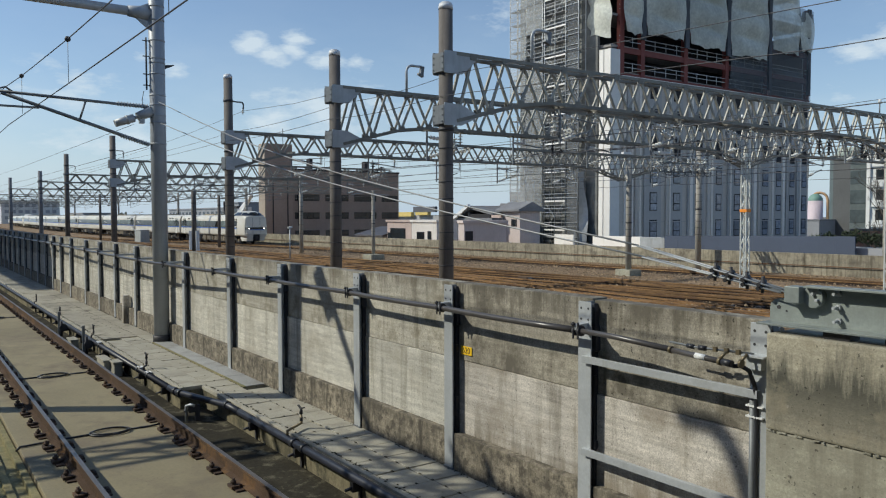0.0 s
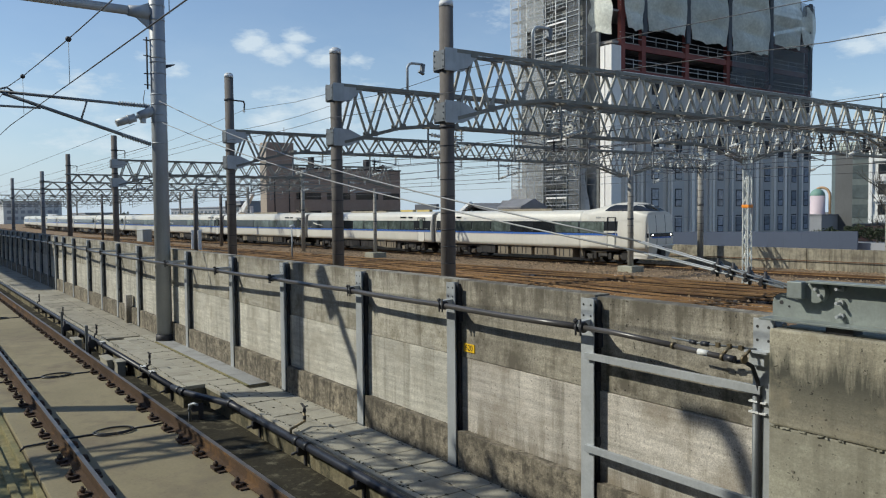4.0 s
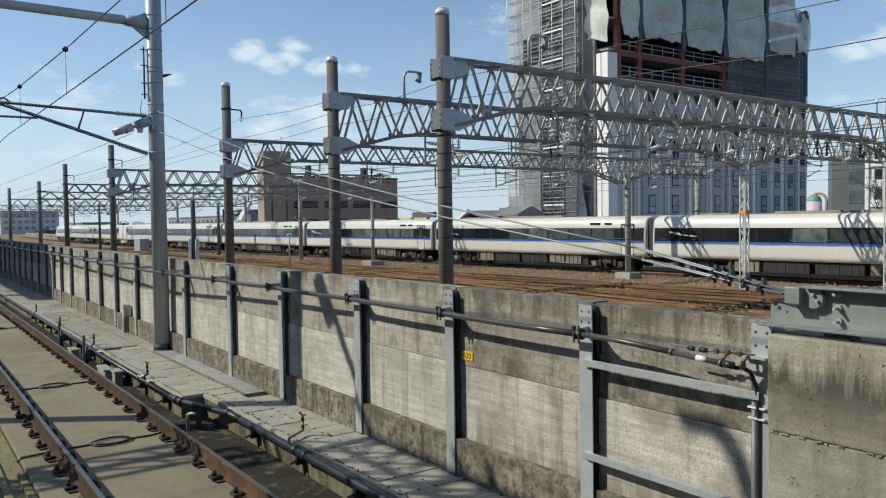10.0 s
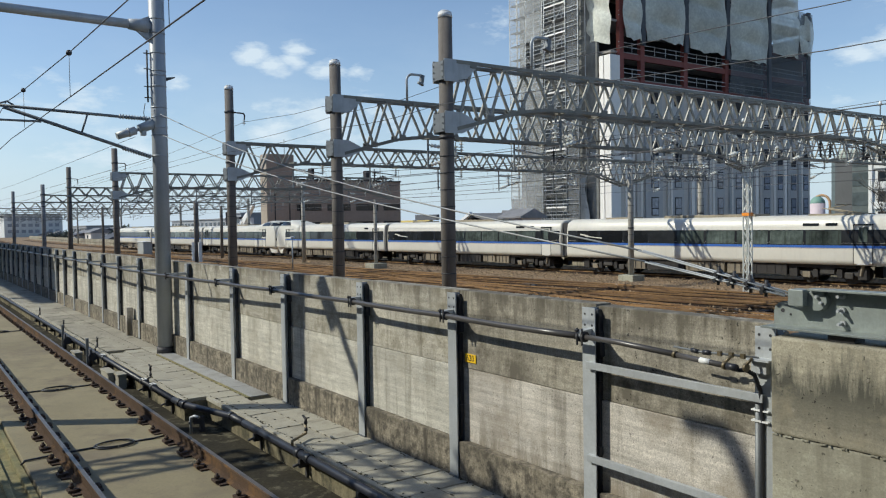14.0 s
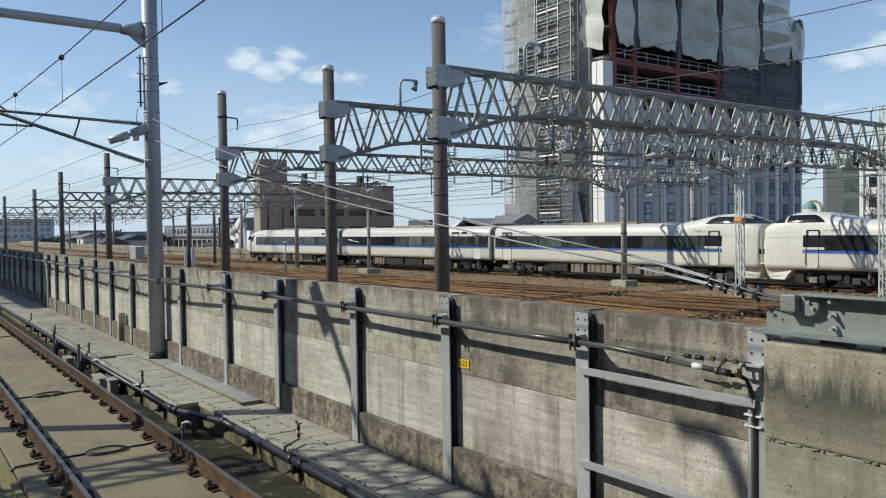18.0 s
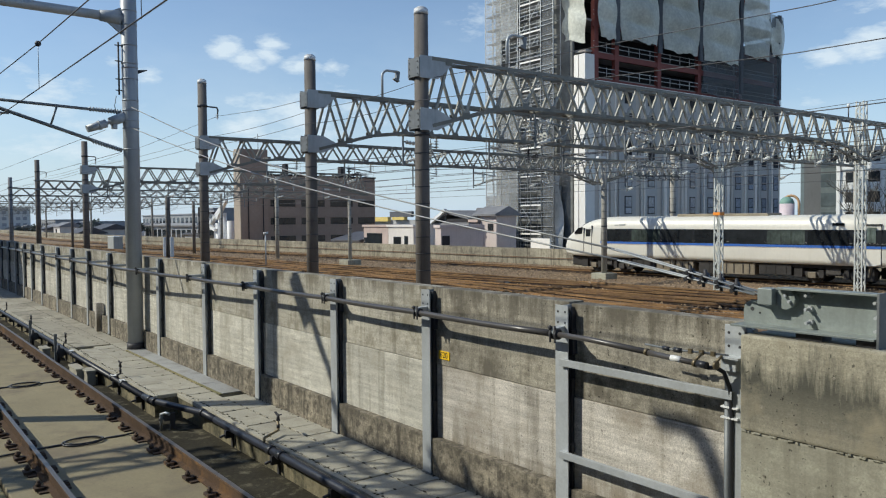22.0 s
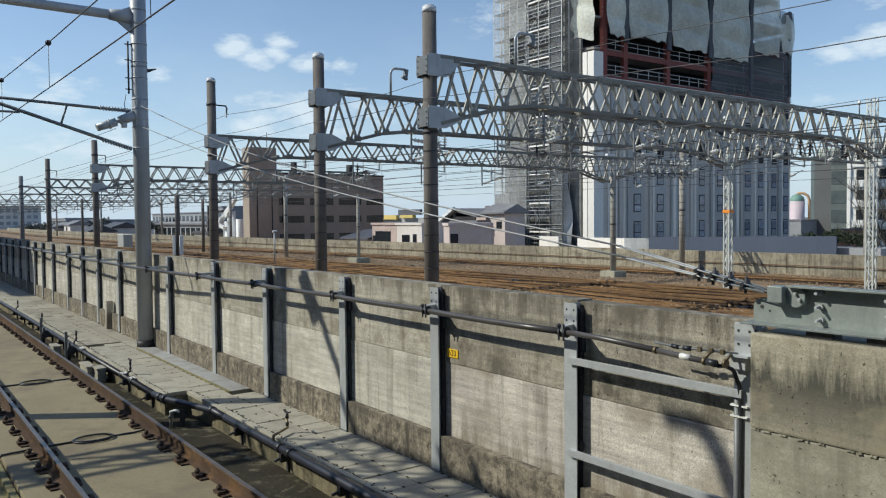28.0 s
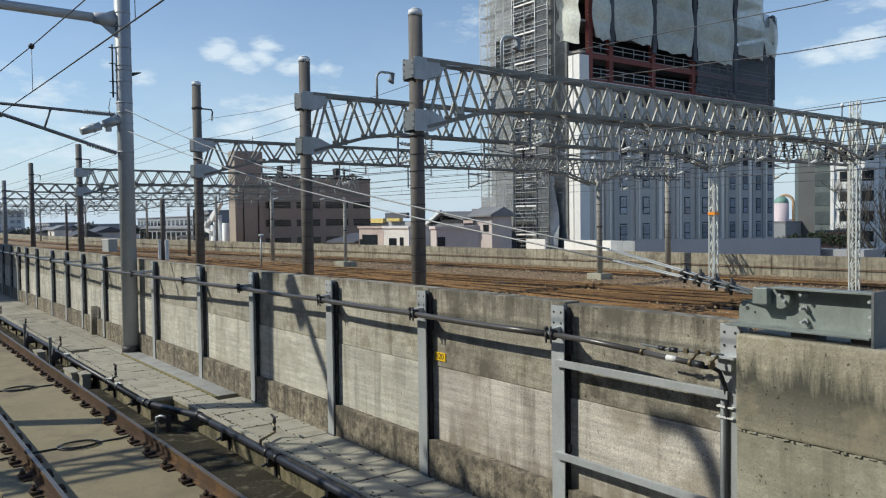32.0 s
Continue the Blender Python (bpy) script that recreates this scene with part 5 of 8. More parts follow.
near_contact_line()
for mx in (-62.0, -108.0):
    m = thing("mast", (mx, 4.98, 0), "distant grey steel tube mast on the walkway", "mast")
    part("tube", Geo().tube((mx, 4.98, 0.0), (mx, 4.98, 8.4), 0.195, n=16), M_MAST, m)
    part("cantilever", Geo().tube((mx, 4.8, 5.44), (mx, 1.6, 5.44), 0.03, n=6).tube((mx, 4.8, 4.6), (mx, 2.2, 5.24), 0.03, n=6), M_GALV_DARK, m)


# ---- stays, anchor bracket and fittings at the wall ----
def stays():
    """Two tension wires from the mast down to the anchor bracket, with clevises and insulators near their ends."""
    ends = ((5.47, 2.50, 5.14), (5.01, 2.40, 5.22))
    for i, (zm, ze, y) in enumerate(ends):
        g = thing("stay_wire", (-18.3, 5.0, zm), "pale twisted stay wire from the mast to the wall anchor", "wire", "stay wires")
        a = Vector((-18.27, 5.0, zm))
        b = Vector((-4.45, y, ze + 0.14))
        mid = [a.lerp(b, k / 12) - Vector((0, 0, 0.26 * math.sin(math.pi * k / 12) * (1 - 0.25 * i))) for k in range(13)]
        part("wire", Geo().line(mid, 0.009, 6), M_WIRE_PALE, g)
        e = Vector((-3.12, 5.12, 2.37 - 0.02 * i))
        for o in (-0.03, 0.03):
            part("stay_rod", Geo().tube(b + Vector((0, o, 0)), e + Vector((0, o, 0)), 0.007, n=6), M_GALV, g, "galvanised stay rod")
        for f in ((0.58, 0.68, 0.78, 0.88), (0.555, 0.655, 0.775, 0.872))[i]:
            c = b.lerp(e, f)
            k = Geo().ball(c, 0.025, 10, 6)
            k.tube(c + Vector((-0.01, -0.045, -0.01)), c + Vector((-0.01, 0.045, 0.01)), 0.017, n=8)
            k.tube(c + Vector((0.0, 0, -0.045)), c + Vector((0.0, 0, 0.05)), 0.012, n=6)
            part("clevis", k, M_IRON, g, "dark iron clevis bolts")


stays()


def anchor_bracket():
    """The heavy channel bolted on the wall head, with ribs, bolts and the lug that takes the stays."""
    g = thing("anchor_bracket", (-2.8, 5.2, 2.07), "dull green-grey steel anchor bracket bolted on the wall head", "bracket")
    y = 5.10
    part("web", Geo().prism([(-3.27, 2.13), (-2.25, 2.13), (-2.25, 2.40), (-2.97, 2.40), (-3.02, 2.30), (-3.19, 2.30), (-3.235, 2.288), (-3.262, 2.26), (-3.27, 2.225)], y + 0.10, y + 0.115, "y"), M_BRACKET, g, "flat steel web plate", bevel=0.003)
    part("top_flange", Geo().box(-2.96, -2.25, y - 0.005, y + 0.11, 2.395, 2.41), M_BRACKET, g, bevel=0.002)
    part("bottom_flange", Geo().box(-3.27, -2.27, y - 0.07, y + 0.11, 2.118, 2.133), M_BRACKET, g, bevel=0.002)
    part("end_plate", Geo().box(-2.262, -2.245, y - 0.06, y + 0.13, 2.07, 2.42), M_GALV_DARK, g, bevel=0.002)
    for xa, xb in ((-2.80, -2.62), (-2.40, -2.27)):
        part("base_shoe", Geo().box(xa, xb, y - 0.03, y + 0.10, 2.07, 2.117), M_IRON, g, "dark packing shoe")
    part("lug", Geo().box(-3.09, -2.98, y - 0.02, y + 0.10, 2.285, 2.40).tube((-2.92, y + 0.10, 2.33), (-2.92, y + 0.04, 2.33), 0.075, n=18), M_BRACKET, g, "welded lug and round boss", bevel=0.006)
    for x, z in ((-2.76, 2.365), (-2.76, 2.27), (-2.755, 2.18), (-2.31, 2.35), (-2.305, 2.255), (-2.305, 2.17), (-2.91, 2.355), (-2.88, 2.315)):
        b = Geo().tube((x, y + 0.10, z), (x, y + 0.015, z), 0.011, n=8).tube((x, y + 0.10, z), (x, y + 0.07, z), 0.022, n=6)
        part("bolt", b, M_GALV, g)
    for x, z, r in ((-3.20, 2.235, 0.015), (-3.14, 2.21, 0.008)):
        part("hole", Geo().tube((x, y + 0.11, z), (x, y + 0.097, z), r, n=10), M_IRON, g)


anchor_bracket()


def forward(ob, k=0.9904):
    """Sets a fitting forward so that it meets the posts' front flanges."""
    ob.location = Vector((0, 0, 2.9)) + (ob.location - Vector((0, 0, 2.9))) * k
    ob.scale = (k, k, k)


def end_bay():
    """Rails across the last bay, its conduit and the cable's end."""
    for z in (1.60, 0.74):
        g = thing("bay_rail", (-4.3, 5.17, z), "light grey galvanised angle rail across the last wall bay", "rail", "bay rails")
        part("angle", Geo().box(-5.13, -3.34, 5.160, 5.168, z - 0.058, z + 0.004).box(-5.13, -3.34, 5.168, 5.20, z - 0.005, z + 0.004), M_GALV, g, bevel=0.002)
        forward(g)
        part("bolt", Geo().tube((-5.10, 5.160, z - 0.03), (-5.10, 5.147, z - 0.03), 0.018, n=6).tube((-5.10, 5.160, z - 0.03), (-5.10, 5.13, z - 0.03), 0.009, n=6), M_GALV, g)
    c = thing("conduit", (-3.36, 5.14, 0), "black cable and steel conduit down the end post", "conduit")
    forward(c)
    part("conduit_pipe", Geo().tube((-3.37, 5.16, -0.07), (-3.37, 5.16, 1.55), 0.026, n=10), M_GALV_DARK, c)
    part("cable", Geo().line([(-3.43, 4.99, 1.81), (-3.38, 5.02, 1.815), (-3.345, 5.07, 1.78), (-3.33, 5.12, 1.66), (-3.325, 5.14, 1.45), (-3.325, 5.15, -0.07)], 0.016, 8), M_BLACK, c, "black cable")
    for z in (1.50, 1.42):
        part("saddle_clip", Geo().box(-3.41, -3.27, 5.125, 5.19, z, z + 0.012), M_WHITE, c)
    t = thing("cable_end", (-3.9, 5.0, 1.8), "cable end fitting with brass clamps and tie rod", "cable fitting")
    part("sleeve", Geo().tube((-3.96, 4.945, 1.846), (-3.41, 4.955, 1.815), 0.022, n=10), M_CABLE, t)
    part("collar", Geo().tube((-3.49, 4.955, 1.82), (-3.41, 4.955, 1.816), 0.027, n=12), M_BLACK, t)
    part("white_tape", Geo().tube((-3.72, 4.9495, 1.833), (-3.63, 4.951, 1.828), 0.0235, n=10), M_WHITE, t, "white tape band")
    part("brass_clamp", Geo().tube((-3.52, 4.953, 1.822), (-3.495, 4.953, 1.82), 0.031, n=12).tube((-3.505, 4.953, 1.845), (-3.49, 5.0, 1.89), 0.012, n=6), M_BRASS, t, "aged brass clamp")
    part("brass_clamp", Geo().tube((-3.375, 5.0, 1.82), (-3.355, 5.0, 1.82), 0.032, n=10).tube((-3.365, 5.0, 1.84), (-3.35, 5.05, 1.885), 0.011, n=6), M_BRASS, t)
    part("brass_clamp", Geo().tube((-3.96, 4.945, 1.848), (-3.935, 4.945, 1.846), 0.030, n=12), M_BRASS, t)
    part("tie_rod", Geo().line([(-4.02, 5.02, 1.893), (-3.78, 5.02, 1.882), (-3.33, 5.10, 1.885)], 0.009, 6), M_GALV_DARK, t)
    part("strain_insulator", Geo().tube((-3.85, 5.02, 1.886), (-3.79, 5.02, 1.882), 0.018, n=10), M_BLACK, t, "small black strain insulator")
    part("strain_insulator", Geo().tube((-3.75, 5.026, 1.882), (-3.69, 5.036, 1.882), 0.020, n=10), M_BLACK, t)
    for k in range(3):
        part("link", Geo().box(-3.63 + 0.09 * k, -3.60 + 0.09 * k, 5.03 + 0.012 * k, 5.055 + 0.012 * k, 1.868, 1.905), M_BRASS, t)
    part("wall_lug", Geo().box(-3.40, -3.22, 5.05, 5.15, 1.866, 1.88).box(-3.39, -3.27, 5.10, 5.15, 1.77, 1.865), M_GALV, t)


end_bay()


def number_plate_sign():
    s = thing("marker_sign", (-7.02, 5.25, 1.37), "small yellow marker plate with black 620", "sign")
    part("plate", Geo().box(-7.12, -6.92, 5.25, 5.258, 1.325, 1.42), M_YELLOW, s, bevel=0.002)
    cu = bpy.data.curves.new("digits", "FONT")
    cu.body, cu.size, cu.extrude = "620", 0.095, 0.001
    cu.align_x, cu.align_y = "CENTER", "CENTER"
    cu.materials.append(M_LETTER)
    d = new("digits", cu)
    d.parent = s
    d.matrix_local = pose(0.0, -0.0005, 0.0025, 90, 0, 0)


number_plate_sign()


# ---- water pipe with sprinkler heads along the walkway edge ----
def water_pipe():
    g = thing("water_pipe", (-10, 4.2, -0.05), "glossy black water pipe along the walkway edge", "pipe")
    z = -0.05
    part("pipe", Geo().line([(20, 4.18, z), (-7.9, 4.19, z), (-11.3, 4.2, z)], 0.052, 14), M_PIPE, g)
    part("pipe", Geo().line([(-11.3, 4.2, z), (-11.82, 4.2, z), (-13.15, 3.84, z), (-13.6, 3.815, z)], 0.052, 14), M_PIPE, g)
    part("pipe", Geo().line([(-13.6, 3.815, z), (-20.1, 3.81, z), (-60, 3.78, z)], 0.052, 14), M_PIPE, g)
    for x, y in ((-11.85, 4.2), (-13.1, 3.85), (-13.3, 3.83), (-9.35, 4.195), (-9.05, 4.195), (-6.4, 4.19), (-15.6, 3.813), (-14.9, 3.813), (-19.0, 3.81)):
        part("coupling", Geo().tube((x - 0.06, y, z), (x + 0.06, y, z), 0.064, n=14), M_BLACK, g, "pipe coupling")
    x = -1.5
    while x > -30:
        y = 4.195 if x > -11.9 else 3.81
        b = Geo()
        b.box(x - 0.03, x + 0.03, y - 0.05, y + 0.09, z - 0.16, z - 0.05)
        b.box(x - 0.025, x + 0.025, y + 0.05, y + 0.12, z - 0.30, z - 0.05)
        b.tube((x, y - 0.02, z - 0.11), (x, y - 0.13, z - 0.13), 0.018, n=6)
        part("pipe_bracket", b, M_IRON, g, "iron pipe bracket")
        x -= 1.55
    for x, y, dx in ((-9.55, 4.195, -0.22), (-15.25, 3.813, -0.04), (-20.0, 3.81, -0.05), (-24.5, 3.80, -0.05), (-29.0, 3.80, -0.05)):
        h = thing("sprinkler_head", (x + dx, y + 0.18, 0.0), "small dark sprinkler riser with a winged nozzle", "sprinkler", "sprinkler heads")
        X, Y = x + dx, y + (0.3 if dx < -0.1 else 0.06)
        r = Geo().line([(x, y, 0.0), (x, y, 0.06), (X, Y, 0.07), (X, Y, 0.24)], 0.016, 8)
        part("riser", r, M_IRON if dx > -0.1 else M_BRASS, h)
        n = Geo().tube((X, Y, 0.20), (X, Y, 0.29), 0.028, 0.014, 8)
        n.beam((X - 0.09, Y, 0.30), (X, Y, 0.265), 0.03, 0.014).beam((X + 0.09, Y, 0.30), (X, Y, 0.265), 0.03, 0.014)
        part("nozzle", n, M_IRON, h)
        part("collar", Geo().tube((X, Y, 0.10), (X, Y, 0.15), 0.024, n=8), M_IRON, h)
    for x, y in ((-14.95, 3.745), (-15.55, 3.745), (-19.2, 3.745)):
        solo("pipe_tag", Geo().box(x - 0.09, x + 0.09, y + 0.03, y + 0.12, 0.003, 0.012), M_WHITE, "white plastic tag on the water pipe", "tag", "pipe tags", at=(x, y, 0))


water_pipe()


def trackside_boxes():
    """Small fittings between the near track and the walkway."""
    for x, y, w in ((-20.6, 3.45, 0.5), (-17.4, 3.50, 0.7), (-16.9, 3.62, 0.4)):
        g = thing("trackside_box", (x, y, -0.4), "pale concrete cable outlet box beside the rail", "box", "trackside boxes")
        part("body", Geo().box(x - w / 2, x + w / 2, y - 0.02, y + 0.14, -0.40, -0.10), M_WALK, g, bevel=0.012)
        part("lid", Geo().box(x - w / 2 - 0.02, x + w / 2 + 0.02, y - 0.04, y + 0.15, -0.10, -0.06), M_WALK, g, bevel=0.006)
    for x, y in ((-19.9, 3.62), (-23.2, 3.62)):
        g = thing("pipe_valve", (x, y, -0.4), "grey valve post with iron flange beside the pipe", "valve", "pipe valves")
        part("post", Geo().box(x - 0.03, x + 0.03, y - 0.03, y + 0.03, -0.40, 0.32), M_GALV_DARK, g)
        part("flange", Geo().tube((x + 0.3, y + 0.05, -0.08), (x + 0.36, y + 0.05, -0.08), 0.10, n=12).tube((x + 0.33, y, -0.3), (x + 0.33, y, 0.1), 0.035, n=8), M_IRON, g)
    g = thing("drain_outlet", (-12.4, 4.1, -0.4), "bent steel pipe standing in the drain opening", "pipe")
    part("bend", Geo().line([(-12.35, 3.72, -0.40), (-12.35, 3.72, -0.10), (-12.28, 3.76, -0.07), (-12.2, 3.8, -0.08)], 0.022, 8), M_GALV, g)
    g = thing("wall_stub", (-22.3, 5.2, 0), "short pale concrete post against the wall", "post")
    part("post", Geo().box(-22.4, -22.2, 5.05, 5.22, 0, 0.75), M_PANEL_LOW, g, bevel=0.01)


trackside_boxes()


# ---- yard furniture ----
M_CABINET = surf("cabinet_grey", (0.42, 0.43, 0.41), 0.6, 0.1, (0.8, 0.1), (20, 0.06), 0.05, 0.12)


def cabinet(x, y, w, d, h, label):
    g = thing("equipment_cabinet", (x, y, ZG), label, "cabinet", "equipment cabinets")
    part("body", Geo().box(x - w / 2, x + w / 2, y - d / 2, y + d / 2, ZG, ZG + h), M_CABINET, g, bevel=0.02)
    part("roof", Geo().box(x - w / 2 - 0.06, x + w / 2 + 0.06, y - d / 2 - 0.06, y + d / 2 + 0.06, ZG + h, ZG + h + 0.07), M_WHITE, g)
    part("door", Geo().box(x - w / 2 + 0.08, x + w / 2 - 0.08, y - d / 2 - 0.02, y - d / 2 - 0.003, ZG + 0.1, ZG + h - 0.1), M_CABINET, g)


cabinet(-106.0, 26.6, 3.0, 1.1, 1.75, "grey equipment cabinet between the yard tracks")
for x, y in ((-77.9, 24.2), (-77.1, 24.6)):
    g = thing("marker_post", (x, y, ZG), "white rectangular marker post beside a yard pole", "post", "marker posts")
    part("board", Geo().box(x - 0.1, x + 0.1, y - 0.17, y + 0.17, ZG, ZG + 2.1), M_WHITE, g, bevel=0.02)
g = thing("signal_lamp_post", (-56.5, 25.2, ZG), "slim grey post with a small lamp", "lamp")
part("post", Geo().tube((-56.5, 25.2, ZG), (-56.5, 25.2, 1.95), 0.055, n=8), M_GALV, g)
part("lamp", Geo().tube((-56.5, 25.05, 1.95), (-56.5, 25.4, 2.0), 0.08, n=10), M_WHITE, g)


# ---- platform side, behind the viewpoint: unseen, set for shadows and blocked skylight ----
def platform_side():
    x, y = -15.2, -0.17
    m = thing("mast", (x, y, -0.36), "grey steel tube catenary mast on the platform side", "mast")
    part("tube", Geo().tube((x, y, -0.36), (x, y, 10.5), 0.185, n=20), M_MAST, m)
    part("strut", Geo().tube((-14.95, -0.37, 7.95), (-13.6, -2.77, 6.45), 0.075, n=10), M_MAST, m)
    part("tension_drum", Geo().tube((-14.8, y - 0.5, 7.6), (-14.6, y - 0.95, 7.3), 0.14, n=12), M_GALV, m)
    # unseen post, its shape made up to throw the last bay's curved shadow
    p = thing("platform_lamp", (-8.4, -2.6, -0.36), "unseen swan-neck post added to cast a curved shadow", "lamp")
    pts = [(-8.4, -2.6, -0.36), (-8.42, -2.6, 6.75), (-8.5, -2.6, 7.55), (-8.63, -2.6, 8.05), (-8.8, -2.6, 8.4), (-8.95, -2.6, 8.55)]
    part("neck", Geo().line(pts, 0.085, 10), M_MAST, p)
    part("head", Geo().box(-9.32, -8.92, -2.67, -2.53, 8.5, 8.6), M_GALV, p, bevel=0.04)
    # unseen gantry, added so its truss shades the slab in a lattice
    gx, gy = -15.6, -6.0
    g = thing("gantry", (gx, gy, -0.36), "unseen steel truss gantry added for its shadows", "gantry")
    truss(g, gx, -17.0, -3.4, 6.45, 7.15, haunch0=False)
    for y_ in (gy, -16.5):
        for a in (-0.22, 0.22):
            part("upright", Geo().beam((gx + a, y_, -0.36), (gx + a, y_, 7.1), 0.1, 0.1, up=(1, 0, 0)), M_TRUSS, g)
        lace = Geo()
        for k in range(15):
            lace.beam((gx - 0.22, y_, -0.2 + 0.48 * k), (gx + 0.22, y_, 0.04 + 0.48 * k), 0.05, 0.05, up=(0, 1, 0))
            lace.beam((gx + 0.22, y_, 0.04 + 0.48 * k), (gx - 0.22, y_, 0.28 + 0.48 * k), 0.05, 0.05, up=(0, 1, 0))
        part("lacing", lace, M_TRUSS, g)
    # another unseen gantry, placed for lattice shadow on the walkway
    g = thing("gantry", (-11.8, -9.0, -0.36), "second unseen steel truss gantry added for its shadows", "gantry")
    truss(g, -11.8, -17.0, -2.3, 6.0, 7.2, haunch0=False, width=0.6)
    for y_ in (-9.0, -16.5):
        for a in (-0.25, 0.25):
            part("upright", Geo().beam((-11.8 + a, y_, -0.36), (-11.8 + a, y_, 7.2), 0.1, 0.1, up=(1, 0, 0)), M_TRUSS, g)
    # added beam, out of view: lays a strip of lattice shadow on the lids
    beam = Geo()
    for y_, z_ in ((-2.4, 6.2), (-2.4, 7.05), (-2.95, 7.05)):
        beam.beam((-14.0, y_, z_), (-8.4, y_, z_), 0.07, 0.07)
    for k in range(10):
        xa = -14.0 + 0.56 * k
        beam.beam((xa, -2.4, 6.2), (xa + 0.28, -2.4, 7.05), 0.05, 0.05, up=(0, 1, 0))
        beam.beam((xa + 0.28, -2.4, 7.05), (xa + 0.56, -2.4, 6.2), 0.05, 0.05, up=(0, 1, 0))
        beam.beam((xa, -2.4, 7.05), (xa + 0.56, -2.95, 7.05), 0.04, 0.04)
    part("longitudinal_beam", beam, M_TRUSS, g, "unseen light lattice beam added for its shadow")
    # unseen roof, added and sized to shade the near wall beyond x = -36
    c = thing("platform_canopy", (-75, -8, 0), "unseen canopy on columns added to shade the wall's far stretch", "canopy", kind="structure")
    part("roof", Geo().box(-130, -42, -7.0, -3.8, 10.6, 10.85), M_CABINET, c)
    for xx in range(-128, -42, 12):
        part("column", Geo().box(xx - 0.15, xx + 0.15, -5.65, -5.35, -0.36, 10.6), M_CABINET, c)

    # unseen canopy, walls and hall, added to cut skylight on the near wall
    b = thing("station_building", (15, -9, -0.36), "unseen canopy and walls added to block skylight", "building", kind="structure")
    part("canopy_roof", Geo().box(-4.0, 40, -9.2, 0.9, 5.0, 5.25), M_CABINET, b)
    part("back_wall", Geo().box(0.0, 60, -9.4, -9.1, -0.36, 16.0), M_FARBLD_B, b)
    part("hall_roof", Geo().box(0.0, 60, -30, -9.1, 16.0, 16.5), M_FARBLD_B, b)
    part("side_hall", Geo().box(-140, -0.5, -30, -17.6, -7.2, 15.0), M_FARBLD_B, b, "unseen plain grey hall added to block skylight")
    for xx in (2, 12, 22, 32):
        part("column", Geo().box(xx - 0.15, xx + 0.15, -3.15, -2.85, 1.25, 5.0), M_CABINET, b)


M_FARBLD_B = surf("skylight_block_wall", (0.22, 0.215, 0.20), 0.8, 0, (0.3, 0.1), (4, 0.06), 0.0)
platform_side()


# ---- city behind the far wall ----
M_T_PANEL = surf("tower_cladding", (0.60, 0.545, 0.485), 0.6, 0.05, (0.08, 0.06), (2.0, 0.05), 0.0, 0.06)
M_T_RIB = surf("tower_pilaster", (0.88, 0.805, 0.72), 0.6, 0.05, (0.08, 0.06), (2.0, 0.05), 0.0, 0.06)
M_T_PANEL_DARK = surf("tower_cladding_dark", (0.46, 0.44, 0.42), 0.6, 0.05, (0.08, 0.06), (2.0, 0.05), 0.0)
M_T_WHITE = surf("tower_white_panel", (0.86, 0.83, 0.78), 0.6, 0, (0.1, 0.05), (2.0, 0.04), 0.0)
M_T_FLOOR = surf("bare_floor_slab", (0.30, 0.28, 0.26), 0.9, 0, (0.2, 0.2), (3, 0.1), 0.0)
# near-black holds the shade of interiors and recesses; dark trim uses it too
M_T_DARK = surf("unlit_interior_dark_trim", (0.035, 0.033, 0.036), 0.9, 0, (0.3, 0.3), (3, 0.1), 0.0)
M_T_PANE = glass_dark("tower_pane", (0.26, 0.28, 0.32), 0.15)
M_REDSTEEL = surf("red_oxide_steel", (0.215, 0.055, 0.042), 0.7, 0, (0.3, 0.15), (4, 0.1), 0.0)

M_SHEET = netting("translucent_sheet", (0.64, 0.645, 0.565), 0.18)
M_NET_GREY = netting("grey_scaffold_net", (0.50, 0.52, 0.52), 0.72)
M_CLEAR = surf("clear_panel", (0.34, 0.36, 0.37), 0.5, 0, (0.25, 0.16), (2.5, 0.10), 0.0, 0.15)
M_NET = netting("dark_net", (0.15, 0.16, 0.17), 0.45)
M_NET_SOLID = surf("dark_strip", (0.085, 0.09, 0.10), 0.85, 0, (0.2, 0.3), (3, 0.2), 0.0)
M_SCAF = surf("scaffold_tube", (0.46, 0.47, 0.47), 0.5, 0.4, (0.5, 0.15), (4, 0.1), 0.0)
M_SCAF_BOARD = surf("scaffold_board", (0.30, 0.305, 0.31), 0.7, 0.1, (0.5, 0.15), (4, 0.1), 0.0)
M_GLASS = glass_dark("window_glass")
M_BROWN = surf("brown_tile", (0.37, 0.28, 0.23), 0.65, 0, (0.15, 0.1), (2.5, 0.08), 0.0, 0.08)
M_BEIGE = surf("beige_tile", (0.40, 0.33, 0.26), 0.7, 0, (0.2, 0.1), (2.5, 0.08), 0.0, 0.08)
TX, TY = -63.3, 68.2


